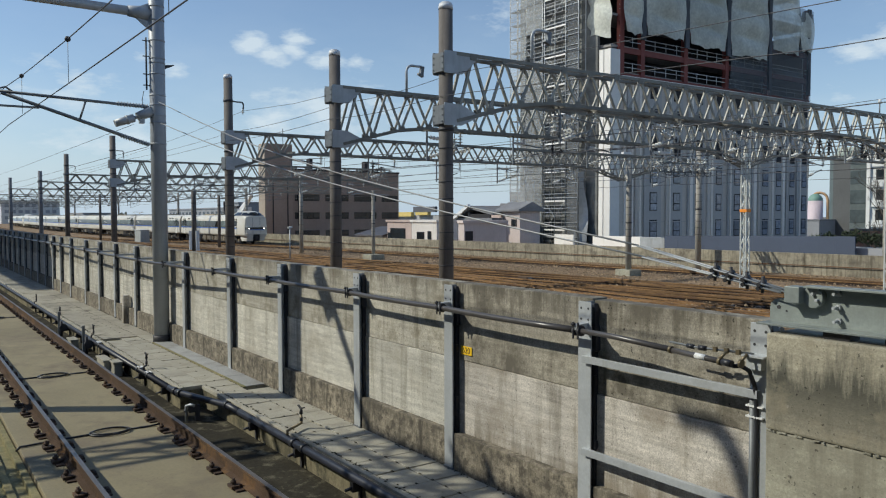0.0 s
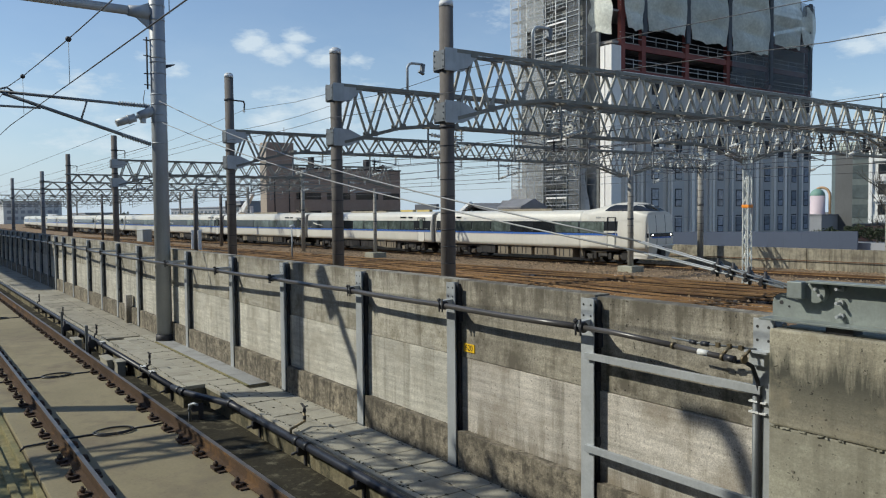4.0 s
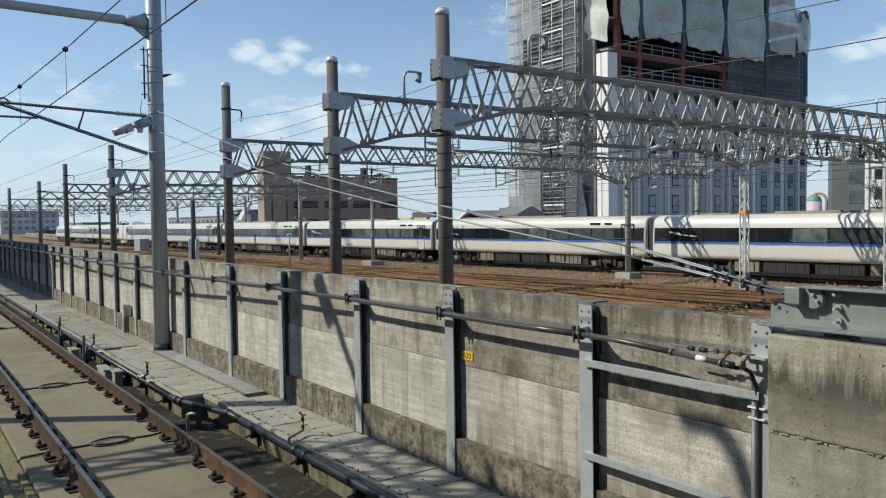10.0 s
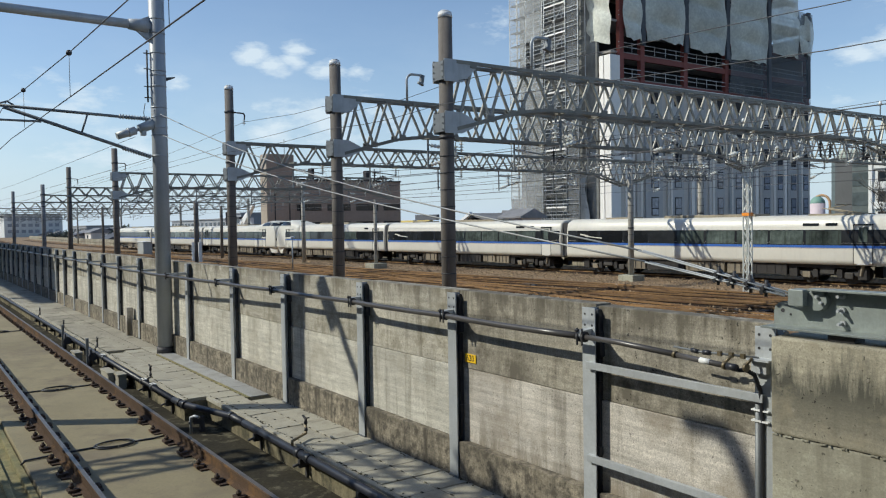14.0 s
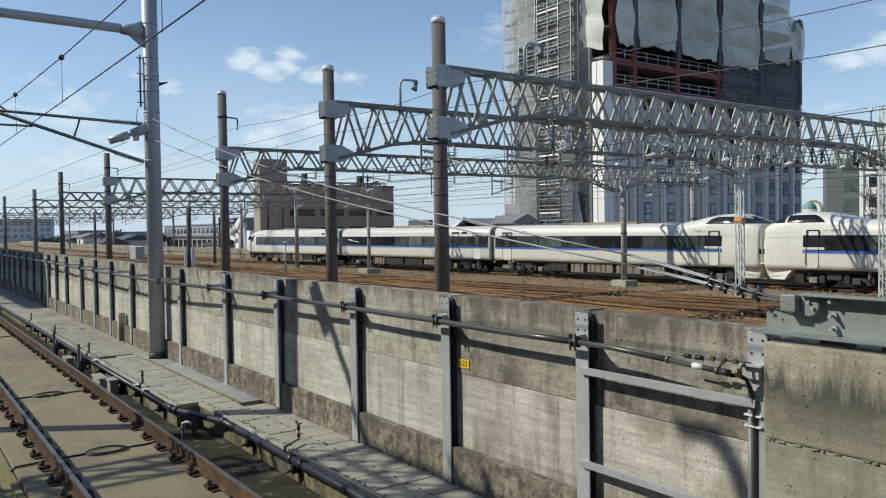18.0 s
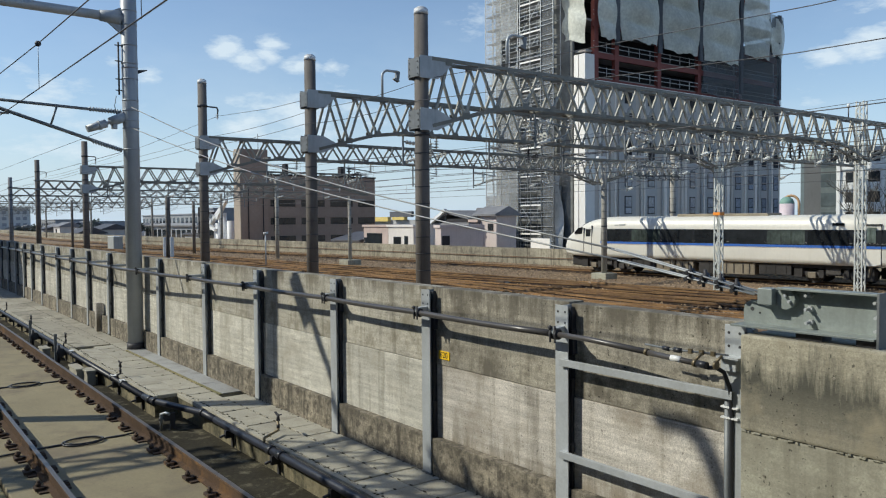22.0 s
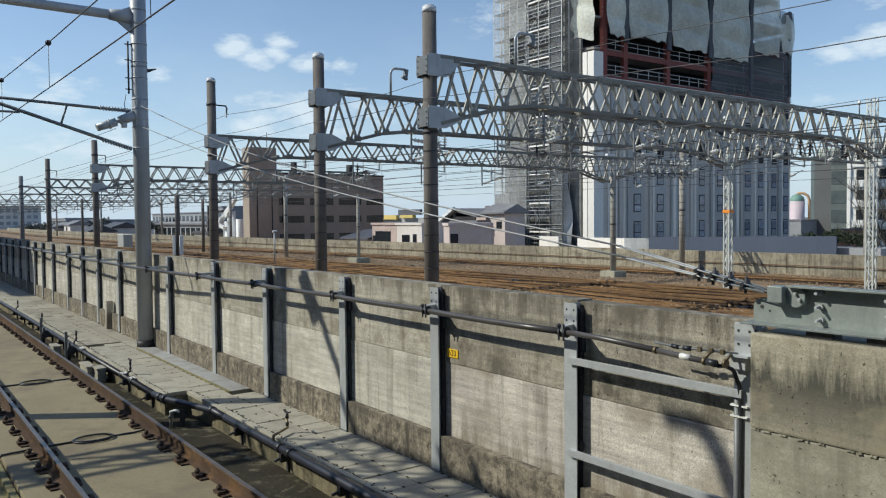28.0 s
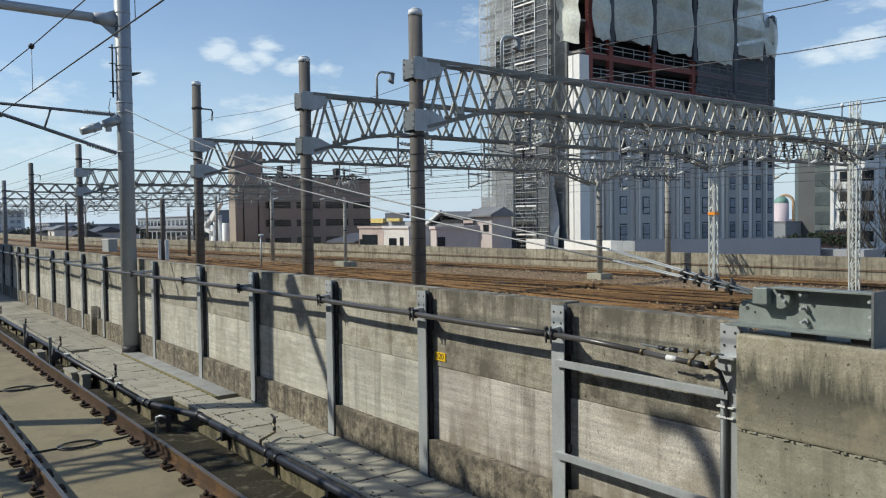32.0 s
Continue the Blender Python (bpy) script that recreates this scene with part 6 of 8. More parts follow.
def tower():
    t = thing("tower_building", (TX, TY, -7.2), "unfinished grey hotel tower wrapped in scaffolding and sheets", "building")
    y1 = 109.8
    part("wall", Geo().box(TX - 15.4, TX, TY, y1, -7.2, 18.9), M_T_PANEL, t, "grey panel cladding")
    # added wall, not a seen one: blocks the sky behind the right-hand net
    part("end_wall", Geo().box(TX - 14.8, TX - 0.9, y1 - 0.5, y1 - 0.3, 19.05, 29.0), M_T_PANEL_DARK, t, "grey end wall added to close off the open floors")
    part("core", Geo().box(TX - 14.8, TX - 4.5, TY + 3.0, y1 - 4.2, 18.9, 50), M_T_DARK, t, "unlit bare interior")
    # vertical cladding ribs and joints on the long face
    cols = [(74.4, 77.0), (79.0, 81.1), (83.4, 85.4), (87.7, 89.4), (91.5, 93.6), (98.1, 99.9), (101.5, 102.9), (104.8, 106.3), (108.0, 109.3)]
    edges = [TY + 2.0] + [e for c in cols for e in c]
    dark = Geo()
    y = TY + 2.2
    k = 0
    while y < y1 - 0.6:
        w = (0.28, 0.45, 0.22, 0.6, 0.34)[k % 5]
        if not any(a - 0.15 < y + w and y < b + 0.15 for a, b in cols):
            part("cladding_rib", Geo().box(TX, TX + 0.14 + 0.10 * (k % 2), y, y + w, -7.2, 18.5), (M_T_RIB, M_T_PANEL_DARK, M_T_RIB, M_T_PANEL)[k % 4], t)
        y += w + (0.2, 0.42, 0.3)[k % 3]
        k += 1
    for a, b in cols:
        m = (a + b) / 2
        part("window_bay", Geo().box(TX, TX + 0.03, a - 0.1, b + 0.1, -7.2, 18.6), M_T_PANEL_DARK, t, "darker panel strip")
        for i in range(8):
            z = -0.6 + 3.36 * i - 3.36
            wz0, wz1 = z + 0.62, min(18.35, z + 2.85)
            if wz1 - wz0 < 1:
                continue
            w = 1.35 if b - a > 1.8 else 1.2
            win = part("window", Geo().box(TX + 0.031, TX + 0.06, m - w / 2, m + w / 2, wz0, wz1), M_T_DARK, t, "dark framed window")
            # upper rows are open holes: the near-black panel is their inner shade
            if wz0 > 9.0:
                continue
            part("pane", Geo().box(TX + 0.061, TX + 0.075, m - w / 2 + 0.14, m + w / 2 - 0.10, wz0 + 0.92, wz1 - 0.14), M_T_PANE, win)
            part("pane", Geo().box(TX + 0.061, TX + 0.075, m - w / 2 + 0.14, m + w / 2 - 0.10, wz0 + 0.10, wz0 + 0.80), M_T_PANE, win)
    for z in (2.0, 8.75, 15.4):
        part("joint_band", Geo().box(TX + 0.02, TX + 0.09, TY + 2, y1, z, z + 0.08), M_T_PANEL_DARK, t)
    part("parapet_band", Geo().box(TX - 0.1, TX + 0.45, TY + 1.5, y1 + 0.2, 18.55, 19.05), M_T_WHITE, t, "pale parapet edge")
    # corner in white panels
    for x0, x1, ya, yb in ((TX - 1.5, TX - 0.85, TY - 0.35, TY + 0.1), (TX - 0.75, TX + 0.2, TY - 0.3, TY + 1.3), (TX - 3.1, TX - 1.9, TY - 0.3, TY + 0.1)):
        part("corner_panel", Geo().box(x0, x1, ya, yb, -7.2, 22.0), M_T_WHITE, t, "white corner panel")
    # open floors in red steel
    for i, z in enumerate((19.6, 22.6, 26.2, 29.9, 33.6, 37.3, 41.0)):
        part("floor_slab", Geo().box(TX - 14.5, TX - 0.2, TY + 0.2, y1 if z < 33 else 106.3, z - 0.25, z), M_T_FLOOR, t)
        part("edge_beam", Geo().box(TX - 0.25, TX + 0.1, TY + 1.2, y1 - 0.2 if z < 33 else 106.3, z - 0.85, z - 0.2), M_REDSTEEL, t, "red steel edge beam")
        r = Geo()
        for h in (0.5, 1.0):
            r.beam((TX + 0.1, TY + 1.2, z + h), (TX + 0.1, y1 if z < 33 else 106.3, z + h), 0.06, 0.06)
        for k in range(20 if z < 33 else 18):
            yy = TY + 1.5 + k * 2.0
            r.beam((TX + 0.1, yy, z), (TX + 0.1, yy, z + 1.1), 0.06, 0.06)
        part("guard_rail", r, M_SCAF, t)
    for y in (69.9, 73.5, 81.5, 89.9, 99.2, 109.0):
        part("column", Geo().box(TX - 0.4, TX + 0.15, y - 0.35, y + 0.35, 18.9, 46 if y < 105 else 32.2), M_REDSTEEL, t, "red oxide steel column")
    return t


tower_ob = tower()


def sheet(y0, y1, z0, z1, name, mat, x, bulge, seed, parent, label):
    """A hung sheet that bellies between its ties, its lower edge uneven."""
    rr = random.Random(seed)
    n, m = 14, 80
    rings = []
    hem = [0.16 * math.sin(i * 0.9 + seed) + 0.07 * math.sin(i * 2.1 + seed * 3) for i in range(n + 1)]
    for j in range(m + 1):
        row = []
        for i in range(n + 1):
            u, v = i / n, j / m
            b = bulge * math.sin(math.pi * u) * (0.12 + 0.88 * abs(math.sin((z1 - z0) * v * 0.95 + seed + 0.5 * u)) ** 0.7)
            b += 0.10 * math.sin(9 * u + 1.3 * (z1 - z0) * v + seed) * math.sin(math.pi * u)
            pinch = 0.32 * math.sin((z1 - z0) * v * 0.9 + seed * 2) * (1 - 2 * u) * abs(1 - 2 * u)
            z = z0 + (z1 - z0) * v + (hem[i] - 0.25 * math.sin(math.pi * u)) * (1 - v) ** 12
            row.append((x + b, y0 + (y1 - y0) * u + pinch, z))
        rings.append(row)
    g = Geo().loft(rings, closed=False, caps=False)
    part(name, g, mat, parent, label)


def wraps():
    t = thing("hung_sheets", (TX + 0.6, TY, 24), "grey translucent sheets hung on the tower front", "sheeting")
    ys = (69.6, 73.2, 81.2, 89.6, 98.9, 108.6)
    base = (24.0, 24.3, 24.0, 23.8, 21.2)
    for i, (a, b) in enumerate(zip(ys, ys[1:])):
        sheet(a + 0.4, b - 0.4 if i < 4 else 106.2, 25.4 if i == 4 else base[i], 46.0, "sheet", M_SHEET, TX + 0.55, 0.95, i * 3 + 1, t, "bellied grey sheet")
    for y in ys[1:]:
        g = Geo()
        g.beam((TX + 0.5, y, 20 if y > 95 else 23.5), (TX + 0.5, y, 46 if y < 105 else 32.2), 0.7, 0.25, up=(1, 0, 0))
        part("dark_strip", g, M_NET_SOLID, t, "dark net strip between sheets")
    sheet(89.9, 98.7, 19.4, 24.4, "net", M_NET, TX + 0.5, 0.3, 31, t, "dark safety net")
    sheet(98.9, 108.9, 19.2, 26.5, "net", M_NET, TX + 0.5, 0.3, 37, t, "dark safety net")
    sheet(106.4, 109.6, 26.2, 31.6, "sheet", M_SHEET, TX + 0.55, 0.4, 23, t, "bellied grey sheet")
    sheet(105, 109.8, 30.2, 32.0, "net", M_NET, TX + 0.6, 0.1, 41, t, "dark safety net")
    corner, rings = Geo(), []
    for j in range(61):
        z = 23.3 + 22.7 * j / 60
        rings.append([(TX - 3.3 + 3.6 * u + 0.12 * math.sin(1.7 * z + 2 * u), 67.85 - 0.35 * abs(math.sin(0.9 * z + u)) * math.sin(math.pi * u) - 0.08 * math.sin(7 * u + 2.3 * z), z + 0.5 * (1 - u) * (1 - j / 60) + 0.2 * math.sin(5 * u) * (1 - j / 60) ** 9) for u in [i / 10 for i in range(11)]])
    part("sheet", corner.loft(rings, closed=False, caps=False), M_SHEET, t, "white sheet round the tower corner")
    low = Geo()
    rings = []
    for j in range(9):
        v = j / 8
        rings.append([(TX - 2.8 - 2.6 * u + 0.4 * math.sin(6 * v + 2 * u), TY - 1.0 - 0.6 * math.sin(math.pi * u) - 0.3 * math.sin(8 * v), -1.5 + 9.5 * v) for u in [i / 6 for i in range(7)]])
    part("sheet", low.loft(rings, closed=False, caps=False), surf("loose_sheet_grey", (0.42, 0.43, 0.43), 0.7, 0, (0.25, 0.16), (2.5, 0.10), 0.0, 0.15), t, "loose grey sheet")


wraps()


def scaffold():
    """Tube scaffolding along the narrow face, bay by bay and lift by lift: netted bays, a bare stair bay with white boards, dark netted bays."""
    t = thing("scaffolding", (-72, TY - 1.5, -7.2), "grey tube scaffolding with nets and white boards up the tower side", "scaffolding")
    xs = [-78.9 + 1.55 * i for i in range(5)] + [-72.35, -70.5, -68.65, -66.55]
    ya, yb = TY - 2.0, TY - 0.8
    for i, x in enumerate(xs):
        part("standard", Geo().tube((x, ya, -7.2), (x, ya, 46), 0.055, n=6).tube((x, yb, -7.2), (x, yb, 46), 0.055, n=6), M_SCAF, t)
    lifts = [-6 + 1.75 * k for k in range(30)]
    rr = random.Random(4)
    for k, z in enumerate(lifts):
        g = Geo()
        for h in (0.45, 0.95):
            g.beam((xs[0], ya, z + h), (xs[-1], ya, z + h), 0.05, 0.05)
        g.beam((xs[0], yb, z + 0.95), (xs[-1], yb, z + 0.95), 0.05, 0.05)
        for i in (1, 2, 5, 6):
            s = 1 if (i + k) % 2 else -1
            if rr.random() < 0.75:
                g.beam((xs[i] + 0.1 if s > 0 else xs[i + 1] - 0.1, ya, z), (xs[i + 1] - 0.1 if s > 0 else xs[i] + 0.1, ya, z + 1.7), 0.04, 0.04)
        part("ledger", g, M_SCAF, t)
        for a, b in ((0, 2), (2, 4)):
            part("board", Geo().box(xs[a] + 0.1, xs[b] - 0.1, ya + 0.05, yb - 0.05, z - 0.05, z + 0.02), M_SCAF_BOARD, t)
        for h in ((0.0, 0.42, 0.88, 1.3) if k % 2 else (0.0, 0.5, 0.95)):
            part("board", Geo().box(xs[5] + 0.05, xs[7] - 0.05, ya + 0.0, ya + 0.04, z + h - 0.03, z + h + (0.16 if h == 0 and k % 2 == 0 else 0.04)), M_T_WHITE if h == 0 and k % 2 == 0 else M_SCAF_BOARD, t, "white toe board" if h == 0 and k % 2 == 0 else "")
        part("board", Geo().box(xs[5] + 0.05, xs[7] - 0.05, ya + 0.06, yb - 0.05, z - 0.05, z + 0.0), M_SCAF_BOARD, t)
        for a, b in ((0, 2), (2, 4)):
            if k % 2 == 0 and rr.random() < 0.88:
                part("net", Geo().box(xs[a] + 0.03, xs[b] - 0.03, ya - 0.09, ya - 0.07, z, z + 3.42), M_NET_GREY, t, "grey scaffold net")
    for x0, x1 in ((-72.65, -72.4), (-68.6, -66.5)):
        part("dark_net", Geo().box(x0, x1, ya + 0.1, ya + 0.15, -7, 46), M_NET, t, "dark netting over the tubes")
    back = Geo().box(-78.8, TX - 1.75, TY - 0.35, TY - 0.02, -7.2, 46)
    part("backing", back, surf("tower_side", (0.165, 0.17, 0.165), 0.8, 0, (0.3, 0.3), (1.5, 0.25), 0.0), t, "dark unfinished building face behind the tubes")


scaffold()


def site_fence():
    """The site hoarding in front of the tower."""
    f = thing("site_hoarding", (-40, 56, -7), "blue-grey and white steel site hoarding", "fence")
    m = surf("hoarding_grey", (0.06, 0.08, 0.125), 0.6, 0, (0.1, 0.06), (2, 0.04), 0.0, vary=0.02)
    for i in range(12):
        x0 = -45.5 + i * 1.4
        part("hoarding_panel", Geo().box(x0, x0 + 1.395, 56.0, 56.12, -7, 1.02 + 0.025 * i), m, f)
    for i in range(2):
        x0 = -48.3 + i * 1.4
        part("clear_panel", Geo().box(x0, x0 + 1.38, 56.0, 56.1, -7, 0.85), M_CLEAR, f, "pale grey clear panel")
    for i in range(6):
        x0 = -58.1 + i * 1.5
        part("white_panel", Geo().box(x0, x0 + 1.48, 60.0, 60.15, -7, 0.72), M_T_WHITE, f, "white hoarding panel")
    for i in range(2):
        x0 = -63.9 + i * 1.5
        part("white_panel", Geo().box(x0, x0 + 1.48, 60.0, 60.15, -7, 0.75), M_T_WHITE, f, "white hoarding panel")


site_fence()


def oriented(p, ang):
    return Matrix.Translation(p) @ Matrix.Rotation(ang, 4, "Z")


def brown_block():
    a = Vector((-120.2, 49.45, -7.2))
    b = thing("brown_building", a, "brown tiled office block with ribbon windows", "building")
    m = Matrix.Translation((a.x, a.y, -0.87)) @ Matrix.Rotation(math.radians(92), 4, "Z") @ Matrix.Scale(1.3, 4)

    def bx(*q):
        return Geo().box(*q, m=m)
    part("wall", bx(3.62, 19.9, 0.0, 7.0, -5, 8.66), M_BROWN, b)
    part("stair_tower", bx(0.0, 3.65, -0.12, 1.75, -5, 11.86), M_BROWN, b, "taller brown stair tower")
    part("end_wall", bx(-0.12, -0.004, -0.14, 1.7, -5, 11.7), M_BEIGE, b, "beige tiled end wall")
    part("parapet", bx(3.655, 20.0, -0.1, 7.1, 8.66, 8.84), M_T_DARK, b)
    for z0, z1, x0 in ((4.75, 5.6, 4.0), (2.44, 3.29, 4.0), (0.2, 0.98, 4.0)):
        band = part("window_band", bx(x0, 19.75, -0.02, 0.05, z0, z1), M_T_DARK, b, "dark ribbon window")
        for k in range(18):
            x = x0 + 0.06 + k * 0.87
            if k % 5 != 4:
                part("pane", bx(x, x + 0.8, -0.05, -0.022, z0 + 0.1, z1 - 0.06), M_GLASS, band)
        for k in (4, 9, 14):
            x = x0 + 0.03 + k * 0.87
            part("pier", bx(x, x + 0.84, -0.06, -0.0205, z0 - 0.01, z1 + 0.01), M_BROWN, band)
    for z in (8.2, 5.66, 3.35):
        part("ledge", bx(3.66, 19.8, -0.06, -0.001, z, z + 0.06), M_BROWN, b)
    for x, z0 in ((0.9, -2.0), (2.9, -2.0), (4.4, 1.6)):
        part("downpipe", bx(x, x + 0.09, -0.24, -0.13, z0, 8.0), M_T_DARK, b, "dark downpipe on the brown face")
    part("antenna", bx(2.9, 2.95, 1.0, 1.06, 11.86, 13.9), M_T_DARK, b)
    part("roof_unit", bx(6.6, 7.0, 0.8, 1.8, 8.84, 10.3), M_T_DARK, b)
    part("roof_unit", bx(14.9, 15.4, 0.8, 1.6, 8.84, 10.2), M_T_DARK, b)


brown_block()


def house(x, y, ang, w, d, z0, z1, wall, roof, label, hip=1.4, flat=False, windows=2, name="house"):
    h = thing(name, (x, y, z0), label, "house", "houses")
    m = oriented((x, y, 0), ang)
    part("wall", Geo().box(-w / 2, w / 2, 0, d, z0, z1, m), wall, h)
    if flat:
        part("roof", Geo().box(-w / 2 - 0.15, w / 2 + 0.15, -0.15, d + 0.15, z1, z1 + 0.3, m), roof, h)
    else:
        g = Geo()
        vs = [m @ Vector(p) for p in ((-w / 2 - 0.4, -0.5, z1), (w / 2 + 0.4, -0.5, z1), (w / 2 + 0.4, d + 0.5, z1), (-w / 2 - 0.4, d + 0.5, z1), (-w / 2 - 0.4, d / 2, z1 + hip), (w / 2 + 0.4, d / 2, z1 + hip))]
        g.add(vs, [(0, 1, 5, 4), (2, 3, 4, 5), (0, 4, 3), (1, 2, 5), (3, 2, 1, 0)])
        part("roof", g, roof, h)
    for i in range(windows):
        xx = -w / 2 + w * (i + 0.5) / windows
        for z in ([z1 - 2.2] if z1 - z0 < 5 else [z1 - 2.2, z1 - 5.0]):
            win = part("window", Geo().box(xx - 0.8, xx + 0.8, -0.05, 0.02, z, z + 1.2, m), M_T_WHITE, h)
            part("pane", Geo().box(xx - 0.7, xx + 0.7, -0.08, -0.051, z + 0.1, z + 1.1, m), M_GLASS, win)
    return h


M_PINK = surf("pink_render", (0.50, 0.40, 0.36), 0.85, 0, (0.4, 0.1), (4, 0.06), 0.0, 0.1)
M_CREAM = surf("cream_render", (0.70, 0.66, 0.62), 0.85, 0, (0.4, 0.08), (4, 0.05), 0.0, 0.08)
M_YELLOW_DULL = plain("dull_yellow_paint", (0.66, 0.50, 0.16), 0.6)
M_PINK2 = surf("dusky_pink_render", (0.52, 0.41, 0.36), 0.85, 0, (0.4, 0.1), (4, 0.06), 0.0, 0.1)
M_MAUVE = surf("mauve_siding", (0.58, 0.50, 0.47), 0.8, 0, (0.4, 0.08), (4, 0.05), 0.0, 0.08)
M_ROOF = surf("dark_roof_tile", (0.075, 0.075, 0.085), 0.6, 0, (0.5, 0.2), (5, 0.15), 0.1)
M_ROOF_GREY = surf("grey_roof", (0.20, 0.20, 0.21), 0.7, 0, (0.5, 0.2), (5, 0.15), 0.1)
M_SLATE_T = surf("dark_slate_wall", (0.10, 0.105, 0.12), 0.8, 0, (0.2, 0.08), (3, 0.06), 0.0)
M_CABINET_T = plain("transformer_grey", (0.36, 0.37, 0.37), 0.6)
# greys with distance haze mixed into the colour; some nearer walls share them
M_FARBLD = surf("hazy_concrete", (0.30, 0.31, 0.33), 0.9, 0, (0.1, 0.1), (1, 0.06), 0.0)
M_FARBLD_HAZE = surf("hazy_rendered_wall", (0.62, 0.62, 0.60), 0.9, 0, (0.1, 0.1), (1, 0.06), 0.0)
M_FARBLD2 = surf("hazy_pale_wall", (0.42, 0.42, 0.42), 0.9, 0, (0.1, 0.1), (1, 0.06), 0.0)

# houses close behind the parapet
def block(name, x0, x1, y0, y1, z1, wall, roof, label, gable=0.0, windows=()):
    """A house set square to the line; gable: height of its ridge; windows: (x, z, width, height) on the lit front."""
    h = thing(name, ((x0 + x1) / 2, y0, -7.2), label, "house", "houses")
    part("wall", Geo().box(x0, x1, y0, y1, -7.2, z1), wall, h)
    if gable:
        ym = (y0 + y1) / 2
        part("roof", Geo().prism([(y0 - 0.5, z1), (y1 + 0.5, z1), (y1 + 0.5, z1 + 0.2), (ym, z1 + gable), (y0 - 0.5, z1 + 0.2)], x0 - 0.4, x1 + 0.4), roof, h)
    else:
        part("roof", Geo().box(x0 - 0.15, x1 + 0.15, y0 - 0.15, y1 + 0.15, z1, z1 + 0.25), roof, h)
    for x, z, w, hh in windows:
        win = part("window", Geo().box(x - w / 2, x + w / 2, y0 - 0.06, y0 + 0.02, z, z + hh), M_T_DARK, h)
        part("pane", Geo().box(x - w / 2 + 0.08, x + w / 2 - 0.08, y0 - 0.09, y0 - 0.061, z + 0.08, z + hh - 0.08), M_GLASS, win)
    return h


# the 3.4 m wide dark window stands in for shade on the front
block("house", -83.1, -77.6, 50, 53.5, 2.1, M_PINK, M_PINK, "pink rendered flat-roofed house with a dark panel for its shaded front", 0, ((-80.6, -0.4, 3.4, 1.75), (-82.6, -0.4, 0.7, 1.2)))
block("house", -76.3, -71.2, 49.2, 52.0, 2.1, M_CREAM, M_CREAM, "cream rendered house with a flat roof", 0, ((-74.4, 0.0, 1.5, 1.0), (-72.6, 0.0, 0.7, 1.1)))
h = house(-62.9, 49.5, math.radians(65), 4.4, 3.0, -7.2, 2.05, M_MAUVE, M_MAUVE, "mauve grey box-shaped house with one small window", 0, True, 0)
win = part("window", Geo().box(-2.1, -1.3, -0.05, 0.02, 0.3, 1.25, oriented((-62.9, 49.5, 0), math.radians(65))), M_T_DARK, h)
h = block("house", -78.6, -70.4, 56.4, 61, 2.3, M_CREAM, M_ROOF_GREY, "house with a white gable edge and a dark recessed balcony", 0)
part("gable_roof", Geo().prism([(-77.5, 2.5), (-74.2, 4.0), (-70.3, 3.05), (-70.3, 2.9), (-74.2, 3.6), (-77.2, 2.5)], 56.2, 60.5, "y"), M_ROOF_GREY, h, "grey gable roof")
# flat panel on the wall, the balcony's shade given by its colour
part("balcony_recess", Geo().box(-74.7, -70.6, 56.3, 56.42, 2.3, 3.0), M_T_DARK, h, "flat dark panel for a shaded balcony recess")
block("house", -78.0, -74.6, 62, 66, 3.6, M_PINK2, M_PINK2, "pale dusky pink block behind the gable house", 0)
block("house", -70.75, -67.4, 58, 61, 3.3, M_MAUVE, M_ROOF_GREY, "mauve grey house with a small gable roof", 1.1, ((-68.4, 1.6, 0.9, 0.8),))
house(-108.6, 90.8, math.radians(28), 3.2, 1.8, -7.2, 3.6, M_PINK2, M_ROOF_GREY, "dusky pink house with a low pitched roof", 1.4, False, 2)
house(-114.0, 91.5, math.radians(28), 3.0, 2.4, -7.2, 3.9, M_PINK2, M_ROOF_GREY, "dusky pink flat-roofed wing of a house", 0, True, 1)
block("house", -96.0, -90.0, 64, 71, 0.9, M_FARBLD2, M_ROOF, "house with a dark tiled roof above the parapet", 1.3)
block("house", -92.0, -85.5, 51, 58, 0.2, M_FARBLD2, M_ROOF, "low house with a dark tiled roof", 1.2)
block("house", -131.0, -127.5, 110, 114, 7.6, M_SLATE_T, M_SLATE_T, "narrow dark tower house", 0)
g = thing("sign_board", (-145, 95, -7), "dark rooftop board over a yellow band on a low building", "sign")
part("support", Geo().box(-162.5, -138.2, 96, 104, -7.2, 2.9), M_FARBLD2, g)
part("yellow_band", Geo().box(-161.9, -147.5, 95, 95.9, 2.6, 3.6), M_YELLOW_DULL, g)
part("yellow_band", Geo().box(-145.9, -141.0, 95, 95.9, 2.9, 3.55), M_YELLOW_DULL, g)
part("board", Geo().box(-147.0, -138.5, 95.2, 95.9, 3.55, 4.75), M_SLATE_T, g)
g = thing("white_awning", (-76, 55.9, 2), "white slanted roof edge over a house", "awning")
part("panel", Geo().beam((-77.45, 55.9, 2.37), (-74.15, 55.9, 4.02), 0.4, 0.34), M_WHITE, g)
part("post", Geo().box(-77.5, -77.2, 55.75, 56.05, -7.2, 2.5), M_WHITE, g)
g = thing("utility_pole", (-75.0, 56.6, -7), "street utility pole hung with boxes and wires", "pole")
part("pole", Geo().tube((-75, 56.6, -7.2), (-75, 56.6, 3.4), 0.16, n=8), M_POLE_PALE, g)
part("boxes", Geo().box(-75.8, -75.2, 56.2, 56.8, 0.2, 1.4).box(-74.8, -74.2, 56.2, 56.8, 0.4, 1.5), M_CABINET_T, g)
